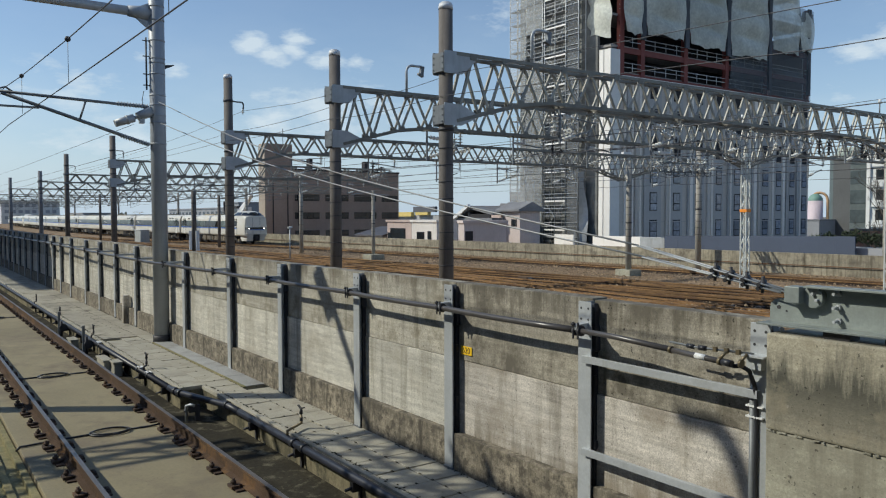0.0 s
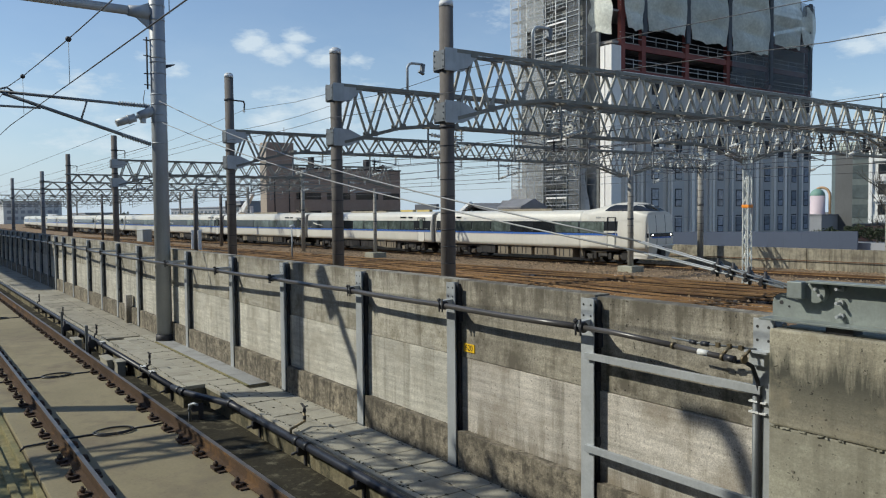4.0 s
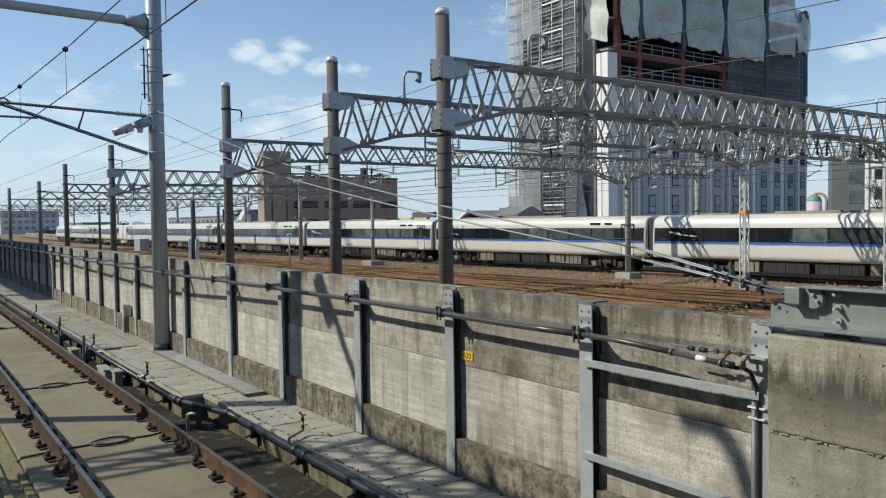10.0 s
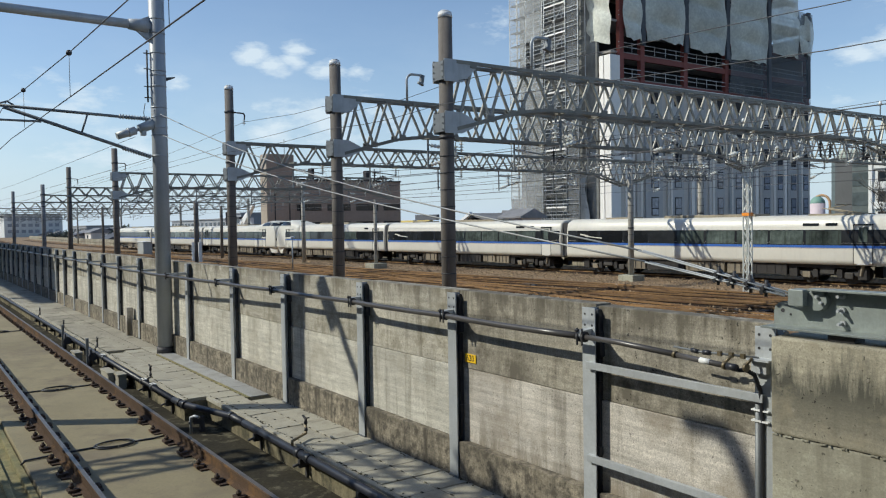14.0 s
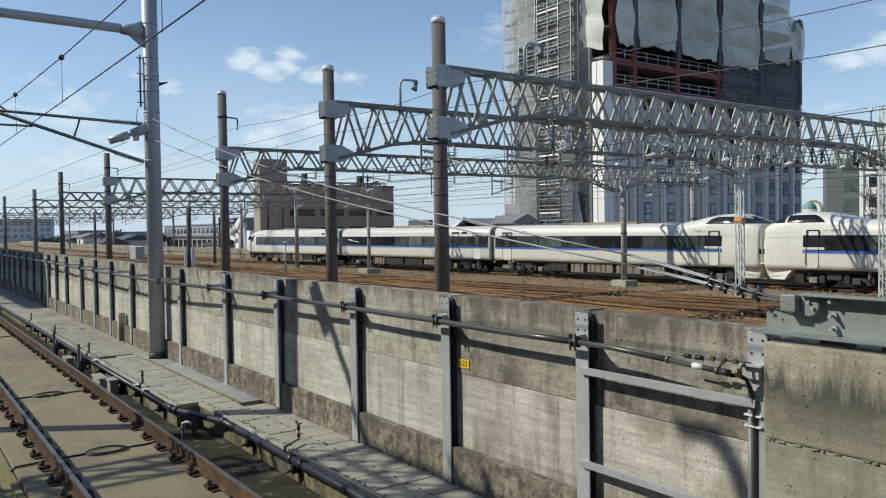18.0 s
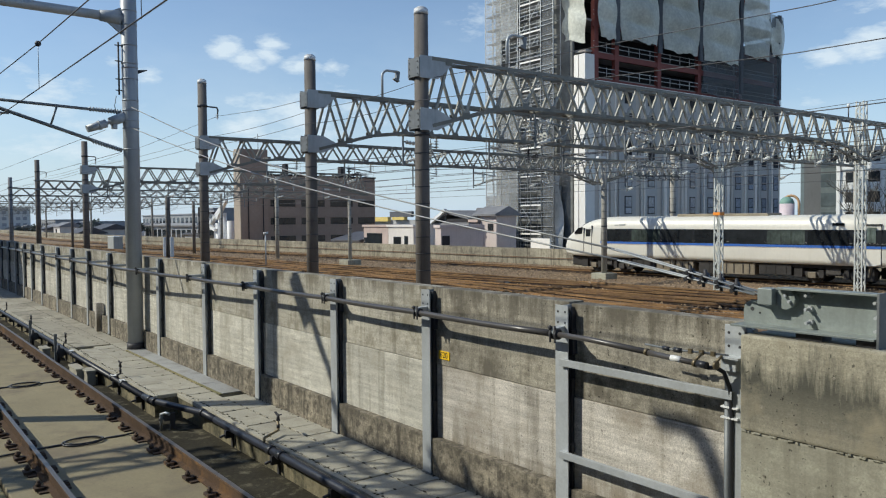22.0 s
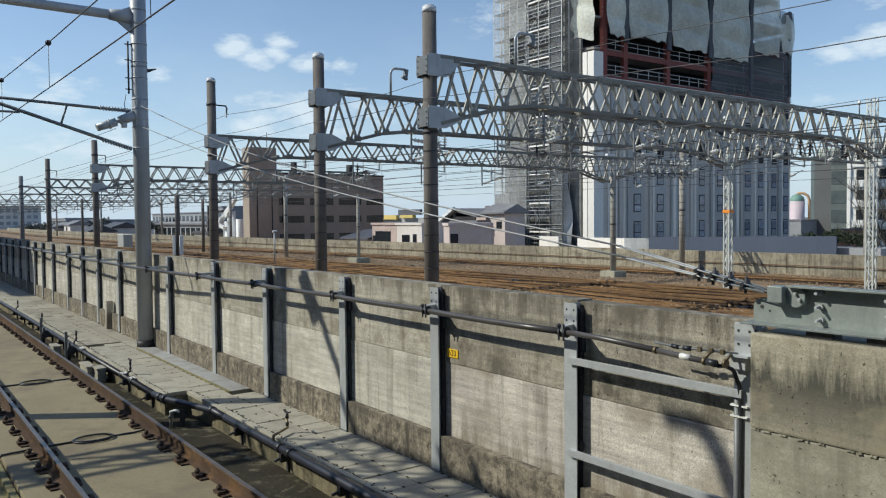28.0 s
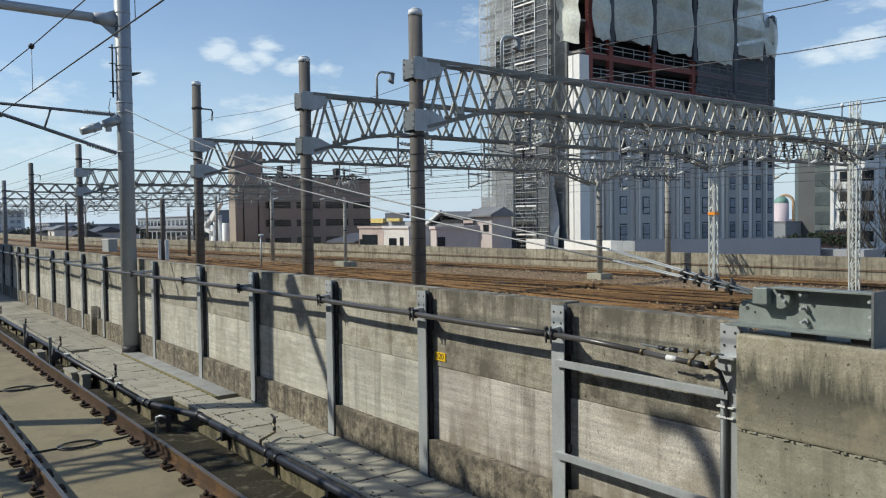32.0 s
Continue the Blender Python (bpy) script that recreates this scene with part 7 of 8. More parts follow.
part("crossarm", Geo().beam((-76.4, 56.6, 2.0), (-73.6, 56.6, 2.0), 0.12, 0.12).beam((-76.2, 56.6, 1.2), (-73.8, 56.6, 1.2), 0.12, 0.12), M_IRON, g)

# right of the tower
M_SLATE = surf("slate_grey_wall", (0.105, 0.108, 0.108), 0.8, 0, (0.2, 0.08), (3, 0.06), 0.0, 0.08)
b = thing("grey_building", (-82, 156, -7.2), "tall dark grey windowless building with a round tank on top", "building")
part("wall", Geo().prism([(-84.60, 156.0), (-80.72, 156.0), (-83.32, 161.0), (-87.20, 161.0)], -7.2, 14.34, "z"), M_SLATE, b)
part("glass_edge", Geo().box(-85.56, -84.65, 156.4, 160.0, -7.2, 14.74), surf("pale_green_glass", (0.13, 0.165, 0.17), 0.3, 0, (0.3, 0.1), (3, 0.05), 0.0), b)
part("roof_tank", Geo().tube((-82.92, 159.2, 14.34), (-82.92, 159.2, 16.22), 2.54, n=24), surf("pale_green_tank", (0.46, 0.52, 0.46), 0.6, 0, (0.5, 0.12), (3, 0.05), 0.0, 0.15), b, "round pale green roof tank")
M_WBLD = surf("white_apartment_wall", (0.78, 0.785, 0.77), 0.8, 0, (0.2, 0.06), (3, 0.05), 0.0, 0.1)

M_SIDE_GLASS = surf("green_grey_glass", (0.085, 0.105, 0.11), 0.25, 0, (0.4, 0.25), (2, 0.15), 0.0)


def apartment():
    x, y = -66.0, 132.0
    a = thing("apartment_building", (x, y, -7.2), "white apartment block with recessed dark balconies", "building")
    ang = math.radians(6)
    m = oriented((x, y, -0.58), ang) @ Matrix.Scale(1.2, 4)
    part("wall", Geo().box(0, 32, 0, 12, -7.2, 11.8, m), M_WBLD, a)
    part("side_wall", Geo().box(-2.9, -0.1, 2.0, 12, -7.2, 10.4, m), surf("glazed_wing", (0.13, 0.155, 0.155), 0.35, 0, (0.4, 0.2), (2, 0.1), 0.0), a, "glazed grey side wing")
    for i in range(6):
        z = -4.2 + 2.75 * i
        part("side_window", Geo().box(-2.85, -0.15, 1.93, 1.99, z + 0.35, z + 2.2, m), M_SIDE_GLASS, a)
        for k in range(7):
            xx = 1.0 + k * 2.9
            # no real depth here: recess shade is painted as a near-black panel
            bal = part("balcony", Geo().box(xx + 0.25, xx + 1.75, -0.05, 0.02, z + 0.75, z + 2.2, m), M_T_DARK, a, "flat dark panel for a shaded balcony recess")
            part("pane", Geo().box(xx + 0.4, xx + 1.6, -0.07, -0.051, z + 0.85, z + 2.1, m), M_GLASS, bal)
            part("railing", Geo().box(xx - 0.2, xx + 2.4, -0.30, -0.24, z - 0.1, z + 0.75, m).box(xx - 0.2, xx + 2.4, -0.30, 0.0, z - 0.2, z - 0.1, m), M_WBLD, bal)
    part("roof_edge", Geo().box(-0.3, 32.3, -0.9, 12.3, 11.8, 12.3, m), M_FARBLD2, a)
    for k in range(8):
        xx = 0.2 + k * 2.9
        part("fin", Geo().box(xx, xx + 0.4, -0.33, 0.0, -7.2, 11.8, m), M_WBLD, a)


apartment()
b = thing("water_tower", (-96.2, 170, -7.2), "pink cylinder tower with a green dome and orange arch", "tower")
part("cylinder", Geo().tube((-96.2, 170, -7.2), (-96.2, 170, 5.9), 1.6, n=24), surf("pale_pink_paint", (0.62, 0.52, 0.55), 0.6, 0, (0.3, 0.06), (3, 0.05), 0.0), b)
part("dome", Geo().ball((-96.2, 170, 5.9), 1.6, 20, 10), surf("green_copper", (0.20, 0.36, 0.30), 0.6, 0, (0.5, 0.1), (3, 0.06), 0.0), b, "green dome")
arch = [(-95.4 + 1.7 * math.cos(a) * 0.9, 170.3 + 1.7 * math.cos(a) * 0.4, 5.9 + 1.8 * math.sin(a)) for a in [math.pi * k / 12 for k in range(13)]]
part("arch", Geo().line([(arch[0][0], arch[0][1], -7), *arch, (arch[-1][0], arch[-1][1], -7)], 0.30, 8), surf("orange_render", (0.58, 0.36, 0.20), 0.7, 0, (0.3, 0.1), (3, 0.05), 0.0), b, "orange arch")
block("house", -92.0, -84.0, 150, 158, 1.6, M_FARBLD, M_ROOF_GREY, "low grey house beyond the hoarding", 0)
block("house", -51.6, -49.7, 100, 106, 0.75, surf("brick_red_wall", (0.30, 0.145, 0.105), 0.85, 0, (0.3, 0.15), (4, 0.1), 0.0), M_ROOF, "dark red brick house", 0)


# far town to the left
def far_town():
    rr = random.Random(21)
    for x0, x1, y0, d, h in ((-264, -240, 75, 14, 5.1), (-238, -212, 75, 14, 5.2), (-204, -170, 60, 10, 2.5), (-196, -187, 70, 10, 6.3), (-366, -335, 62, 12, 4.2), (-320, -296, 68, 12, 3.4)):
        ob = thing("town_building", ((x0 + x1) / 2, y0, -7.2), "hazy grey flat-roofed town building in the distance", "building", "town buildings")
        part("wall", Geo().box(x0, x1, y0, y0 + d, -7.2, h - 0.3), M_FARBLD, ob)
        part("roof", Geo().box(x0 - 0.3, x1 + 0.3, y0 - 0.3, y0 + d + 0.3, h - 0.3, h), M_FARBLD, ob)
        n = int((x1 - x0) / 3.4)
        for z in [q for q in (h - 2.6, h - 5.6, h - 8.6) if q > -1.5]:
            for k in range(n):
                xx = x0 + (x1 - x0) * (k + 0.5) / n
                part("window", Geo().box(xx - 1.0, xx + 1.0, y0 - 0.06, y0, z, z + 1.5), M_GLASS, ob)
    ob = thing("town_building", (-425, 55, -7.2), "hazy grey four-storey town building in the distance", "building", "town buildings")
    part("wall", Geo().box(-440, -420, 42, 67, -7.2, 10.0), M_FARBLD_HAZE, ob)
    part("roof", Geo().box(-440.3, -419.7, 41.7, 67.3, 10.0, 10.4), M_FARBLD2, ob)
    # windows take a wall grey, so haze flattens their contrast by colour
    for z in (7.2, 4.3, 1.4):
        for k in range(8):
            part("window", Geo().box(-420, -419.9, 43.4 + k * 2.9, 45.2 + k * 2.9, z, z + 1.5), M_FARBLD, ob)
    for k in range(60):
        x = -rr.uniform(150, 430)
        y = float(np.interp(-x, -FAR[:, 1][170:], FAR[:, 2][170:])) + rr.uniform(12, 60)
        h = rr.uniform(-0.8, 1.6)
        w = rr.uniform(7, 13)
        block("town_house", x - w / 2, x + w / 2, y, y + rr.uniform(6, 9), h, (M_FARBLD, M_FARBLD2, M_CREAM, M_MAUVE)[rr.randrange(4)], (M_ROOF, M_ROOF_GREY)[rr.randrange(2)], "distant low town house with a pitched roof", rr.uniform(1.0, 2.0), ((x, h - 1.8, 1.8, 1.2),))


far_town()
w = thing("silo_plant", (-134, 52, -7.2), "white silo pipes and conveyor beside the brown block", "plant")
for x, y, h, r in ((-134.0, 52, 4.4, 0.45), (-132.6, 52.6, 3.0, 0.6), (-136.6, 52, 2.6, 0.7), (-138.5, 53, 3.4, 0.35), (-135.3, 51.5, 1.8, 0.5)):
    part("silo", Geo().tube((x, y, -7.2), (x, y, h), r, n=14), M_WHITE, w)
part("conveyor", Geo().beam((-142.5, 51, 0.2), (-133.5, 51.4, 5.2), 0.7, 0.6).beam((-140, 50.6, 2.6), (-135, 50.8, 1.4), 0.5, 0.5).beam((-135.2, 51.2, 3.4), (-131.8, 51.6, 6.6), 0.6, 0.5), M_WHITE, w, "slanted white conveyor")
part("frame", Geo().beam((-141, 50, -7), (-141, 50, 5.5), 0.25, 0.25).beam((-137.5, 50, -7), (-137.5, 50, 6.5), 0.25, 0.25).beam((-141, 50, 0), (-137.5, 50, 4), 0.2, 0.2).beam((-141, 50, 4), (-137.5, 50, 0), 0.2, 0.2).box(-139, -136, 50.5, 52, 4.2, 4.6), M_IRON, w)
sh = thing("workshop", (-160, 58, -7.2), "long low grey workshop with glazed front", "building")
part("wall", Geo().box(-196, -142, 56, 64, -7.2, 1.9), M_FARBLD, sh)
part("roof", Geo().box(-196.4, -141.6, 55.4, 64.4, 1.9, 2.2), M_ROOF_GREY, sh)
for k in range(16):
    part("window", Geo().box(-195 + k * 3.3, -192.6 + k * 3.3, 55.94, 56.0, -0.8, 1.2), M_GLASS, sh)


# ---- trees ----
M_BARK = surf("bark", (0.085, 0.075, 0.062), 0.9, 0, (1, 0.2), (15, 0.2), 0.2)
# leaf green greyed by colour to stand for the haze over far trees
M_LEAF_FAR = surf("hazy_leaf", (0.10, 0.118, 0.105), 0.9, 0, (0.5, 0.3), (6, 0.3), 0.0)
M_LEAF = surf("evergreen_leaf", (0.045, 0.06, 0.03), 0.8, 0, (0.5, 0.3), (6, 0.3), 0.0)


def bare_tree(x, y, z0, h, seed, label):
    t = thing("bare_tree", (x, y, z0), label, "tree", "bare trees")
    rr = random.Random(seed)
    trunk, twigs = Geo(), Geo()

    def grow(p, d, length, r, depth):
        q = p + d * length
        (trunk if depth < 2 else twigs).tube(p, q, r, r * 0.65, 6 if depth < 2 else 4, False)
        if depth > 5:
            return
        for k in range(3 if depth < 4 else 2):
            nd = (d + Vector((rr.uniform(-0.8, 0.8), rr.uniform(-0.8, 0.8), rr.uniform(-0.1, 0.55)))).normalized()
            grow(p.lerp(q, rr.uniform(0.65, 1.0)), nd, length * rr.uniform(0.6, 0.85), r * 0.6, depth + 1)

    grow(Vector((x, y, z0)), Vector((0, 0, 1)), h * 0.32, h * 0.018, 0)
    part("trunk", trunk, M_BARK, t)
    part("crown", twigs, M_BARK, t, "fine bare twigs")


bare_tree(-27.0, 63.0, -7.2, 15.0, 3, "leafless spreading tree in front of the apartment block")
bare_tree(-23.5, 64.5, -7.2, 14.0, 8, "leafless tree beside the apartment block")
bare_tree(-30.5, 66.0, -7.2, 12.5, 12, "small leafless tree behind the parapet")


def leafy(name, x, y, z0, w, h, seed, label):
    t = thing(name, (x, y, z0), label, "shrub" if "shrub" in name else "tree", name + "s")
    rr = random.Random(seed)
    part("trunk", Geo().tube((x, y, z0), (x, y, z0 + h * 0.7), w * 0.05, w * 0.02, 6), M_BARK, t)
    g = Geo()
    lumps = [(Vector((rr.uniform(-w, w) * 0.4, rr.uniform(-w, w) * 0.4, h * rr.uniform(0.45, 0.95))), w * rr.uniform(0.12, 0.25)) for _ in range(9)]
    for c, r in lumps:
        for _ in range(70):
            d = Vector((rr.gauss(0, 1), rr.gauss(0, 1), rr.gauss(0, 1))).normalized() * r * rr.uniform(0.6, 1.1)
            p = Vector((x, y, z0)) + c + d
            u = Vector((rr.gauss(0, 1), rr.gauss(0, 1), rr.gauss(0, 1))).normalized() * w * 0.05
            v = u.cross(Vector((rr.gauss(0, 1), rr.gauss(0, 1), rr.gauss(0, 1)))).normalized() * w * 0.035
            g.add([p - u, p + v, p + u, p - v], [(0, 1, 2, 3)])
    part("crown", g, M_LEAF_FAR if x < -150 else M_LEAF, t)


for x, y, w, h in ((-31.5, 57.5, 2.0, 1.1), (-29.8, 57.8, 1.8, 1.2), (-28.3, 58.0, 1.8, 1.0)):
    leafy("shrub", x, y, 0.4, w, h, int(-x * 10), "dark green shrub against the hoarding")
solo("shrub_bank", Geo().box(-33, -26, 56.8, 59.5, -7.2, 0.45), M_FARBLD, "raised bank behind the parapet", kind="structure")
rr_t = random.Random(5)
for k in range(16):
    tx_ = -rr_t.uniform(190, 420)
    leafy("town_tree", tx_, float(np.interp(-tx_, -FAR[:, 1][170:], FAR[:, 2][170:])) + rr_t.uniform(14, 50), -7.2, rr_t.uniform(5, 8), rr_t.uniform(7.5, 10.5), 100 + k, "dark evergreen tree among distant houses")


# ---- the express train ----
M_BODY = surf("train_white", (0.70, 0.675, 0.60), 0.40, 0, (0.5, 0.05), (6, 0.03), 0.02, 0.05)
M_STRIPE = plain("train_blue", (0.045, 0.14, 0.46), 0.35)
M_STRIPE_THIN = plain("train_orange_line", (0.30, 0.22, 0.14), 0.4)
M_TWIN = glass_dark("train_window", (0.018, 0.02, 0.022), 0.05)
M_TCURTAIN = surf("curtained_window", (0.09, 0.112, 0.102), 0.10, 0, (1.0, 0.5), (5, 0.3), 0.0, 0.4, vary=0.5)
M_TBAND = plain("window_band", (0.022, 0.024, 0.027), 0.22)
M_UNDER = surf("underframe", (0.035, 0.032, 0.030), 0.8, 0.1, (1.2, 0.3), (10, 0.2), 0.2)
M_UBOX = surf("underfloor_box", (0.235, 0.198, 0.145), 0.75, 0.1, (1.0, 0.25), (10, 0.15), 0.1, 0.25)
M_BELLOWS = plain("bellows", (0.05, 0.05, 0.052), 0.8)
M_ROOFGEAR = surf("roof_gear", (0.30, 0.26, 0.19), 0.8, 0.1, (1.0, 0.25), (10, 0.15), 0.1)
M_BOGIE = surf("bogie_steel", (0.07, 0.065, 0.06), 0.7, 0.3, (2, 0.3), (14, 0.2), 0.2)
M_HEADLAMP = bpy.data.materials.new("headlamp_glow")
M_HEADLAMP.use_nodes = True
M_HEADLAMP.node_tree.nodes["Principled BSDF"].inputs["Emission Color"].default_value = (1.0, 0.93, 0.8, 1)
M_HEADLAMP.node_tree.nodes["Principled BSDF"].inputs["Emission Strength"].default_value = 6.0
CAR_L = 20.7
HALF = 10.1


def section(x, w=1.45, top=3.45, bottom=0.97, sx=1.0, n=9):
    """A ring of the car body at x: upright lower sides, slight lean above the waist, rounded roof."""
    side = [(-w + 0.05, bottom), (-w, bottom + 0.25), (-w, 2.05), (-w + 0.035, 2.55), (-w + 0.075, 2.85)]
    roof = []
    r0, z0 = w - 0.075, 2.85
    for i in range(1, n):
        a = math.pi * i / n
        roof.append((-r0 * math.copysign(abs(math.cos(a)) ** 0.62, math.cos(a)), z0 + (top - z0) * math.sin(a) ** 0.62))
    ring = side + roof + [(-u, v) for u, v in reversed(side)]
    return [(x, u * sx, v) for u, v in ring]


def bogie(car, x):
    b = part("bogie", Geo().box(x - 1.55, x + 1.55, -1.02, -0.88, 0.42, 0.62).box(x - 1.55, x + 1.55, 0.88, 1.02, 0.42, 0.62).box(x - 0.3, x + 0.3, -1.0, 1.0, 0.45, 0.85).box(x - 0.35, x + 0.35, -1.12, -0.85, 0.5, 0.92).box(x - 0.35, x + 0.35, 0.85, 1.12, 0.5, 0.92), M_BOGIE, car, "dark bogie frame")
    for dx in (-1.05, 1.05):
        w = Geo()
        for sy in (-1, 1):
            w.tube((x + dx, sy * 0.60, 0.43), (x + dx, sy * 0.72, 0.43), 0.43, n=24)
            w.tube((x + dx, sy * 0.72, 0.43), (x + dx, sy * 0.76, 0.43), 0.34, 0.30, 20)
        w.tube((x + dx, -0.7, 0.43), (x + dx, 0.7, 0.43), 0.08, n=8)
        part("wheelset", w, M_BOGIE, b, "steel wheelset")
        for sy in (-1, 1):
            part("axle_box", Geo().box(x + dx - 0.2, x + dx + 0.2, sy * 1.0 - 0.12, sy * 1.0 + 0.12, 0.28, 0.58), M_UBOX if dx > 0 else M_BOGIE, b, bevel=0.03)
    for sy in (-1, 1):
        for xa, xb, ya, yb, za, zb in ((-1.9, -1.5, 0.75, 1.15, 0.25, 0.8), (1.5, 1.95, 0.75, 1.15, 0.3, 0.85), (-0.75, -0.5, 0.95, 1.15, 0.3, 0.75), (0.45, 0.7, 0.95, 1.15, 0.3, 0.7)):
            part("brake_box", Geo().box(x + xa, x + xb, min(sy * ya, sy * yb), max(sy * ya, sy * yb), za, zb), M_UNDER, b, "dark brake gear box", bevel=0.02)
        part("sand_pipe", Geo().beam((x - 1.75, sy * 1.2, 0.97), (x - 1.65, sy * 1.15, 0.45), 0.12, 0.10), M_UBOX, b)
    part("damper", Geo().tube((x - 0.9, -1.1, 0.75), (x + 0.3, -1.14, 0.75), 0.05, n=8), M_UBOX, b)


def side_panes(car, x0, x1, n, sy, xa0=None, xb0=None):
    """The dark window band and its panes on one side."""
    y = sy * 1.452
    rings = []
    for x in (x0, x1):
        rings.append([(x, sy * 1.4535, 1.93), (x, sy * 1.4400, 2.38), (x, sy * 1.4145, 2.70)])
    inner = [[(x, yy - sy * 0.03, z) for x, yy, z in r] for r in rings]
    g = Geo()
    a, b = rings
    vs = a + b + inner[0] + inner[1]
    fs = []
    for i in range(2):
        fs += [(i, i + 1, 3 + i + 1, 3 + i)]
    fs += [(0, 3, 9, 6), (2, 8, 11, 5), (0, 6, 7, 1), (1, 7, 8, 2), (3, 4, 10, 9), (4, 5, 11, 10)]
    if sy < 0:
        fs = [tuple(reversed(q)) for q in fs]
    g.add(vs, fs)
    band = part("window_band", g, M_TBAND, car, "black window band")
    p0, p1 = x0 + 0.05 if xa0 is None else xa0, x1 - 0.05 if xb0 is None else xb0
    w = (p1 - p0) / n
    rr = random.Random(n * 7 + (3 if sy > 0 else 0))
    for k in range(n):
        xa, xb = p0 + k * w + 0.07, p0 + (k + 1) * w - 0.07
        q = [(xa, sy * 1.4565, 1.965), (xb, sy * 1.4565, 1.965), (xb, sy * 1.4440, 2.38), (xb, sy * 1.4215, 2.665), (xa, sy * 1.4215, 2.665), (xa, sy * 1.4440, 2.38)]
        pane = Geo()
        back = [(x, y_ - sy * 0.012, z) for x, y_, z in q]
        f = [(0, 1, 2, 5), (5, 2, 3, 4), (6, 11, 8, 7), (11, 10, 9, 8), (0, 6, 7, 1), (1, 7, 8, 2), (2, 8, 9, 3), (3, 9, 10, 4), (4, 10, 11, 5), (5, 11, 6, 0)]
        if sy > 0:
            f = [tuple(reversed(t)) for t in f]
        pane.add(q + back, f)
        part("pane", pane, M_TCURTAIN if rr.random() < 0.45 else M_TWIN, band)
    part("blue_stripe", Geo().box(x0 - 0.02, x1 + 0.02, min(sy * 1.43, sy * 1.4585), max(sy * 1.43, sy * 1.4585), 1.805, 1.928), M_STRIPE, car, "blue waist stripe")
    part("thin_line", Geo().box(x0 - 0.02, x1 + 0.02, min(sy * 1.43, sy * 1.4575), max(sy * 1.43, sy * 1.4575), 1.768, 1.783), M_STRIPE_THIN, car, "thin dull orange line")


def side_door(car, x, sy, w=0.85):
    y = sy * 1.456
    d = part("door", Geo().box(x - w / 2, x + w / 2, min(y, sy * 1.42), max(y, sy * 1.42), 1.05, 1.77), M_BODY, car, "white passenger door", bevel=0.02)
    fr = Geo()
    for xx in (x - w / 2 - 0.02, x + w / 2 + 0.02):
        fr.box(xx - 0.015, xx + 0.015, min(sy * 1.42, sy * 1.459), max(sy * 1.42, sy * 1.459), 1.03, 2.95)
    fr.box(x - w / 2 - 0.03, x + w / 2 + 0.03, min(sy * 1.38, sy * 1.44), max(sy * 1.38, sy * 1.44), 2.92, 2.97)
    part("door_frame", fr, M_TBAND, d, "dark door seal")
    part("door_window", Geo().box(x - 0.2, x + 0.2, min(sy * 1.40, sy * 1.4605), max(sy * 1.40, sy * 1.4605), 2.1, 2.82), M_TCURTAIN, d)
    part("door_step", Geo().box(x - 0.25, x + 0.25, min(sy * 1.42, sy * 1.462), max(sy * 1.42, sy * 1.462), 1.02, 1.05), M_WHITE, d, "pale door step edge")


def underfloor(car, x0, x1, seed):
    rr = random.Random(seed)
    part("underframe", Geo().box(x0 - 3.4, x1 + 3.4, -1.18, 1.18, 0.80, 0.99), M_UNDER, car)
    x = x0
    while x < x1 - 0.8:
        w = min(rr.uniform(0.9, 2.6), x1 - x)
        z = rr.uniform(0.28, 0.42)
        box = part("equipment_box", Geo().box(x, x + w, -1.28, 1.28, z, 0.93), M_UBOX if rr.random() < 0.66 else M_UNDER, car, "dusty underfloor equipment box", bevel=0.02)
        for sy in (-1, 1):
            k = x + 0.25
            while k < x + w - 0.2:
                part("rib", Geo().box(k, k + 0.05, min(sy * 1.275, sy * 1.30), max(sy * 1.275, sy * 1.30), z + 0.06, 0.88), M_UNDER, box)
                k += rr.uniform(0.35, 0.6)
        x += w + rr.uniform(0.1, 0.35)


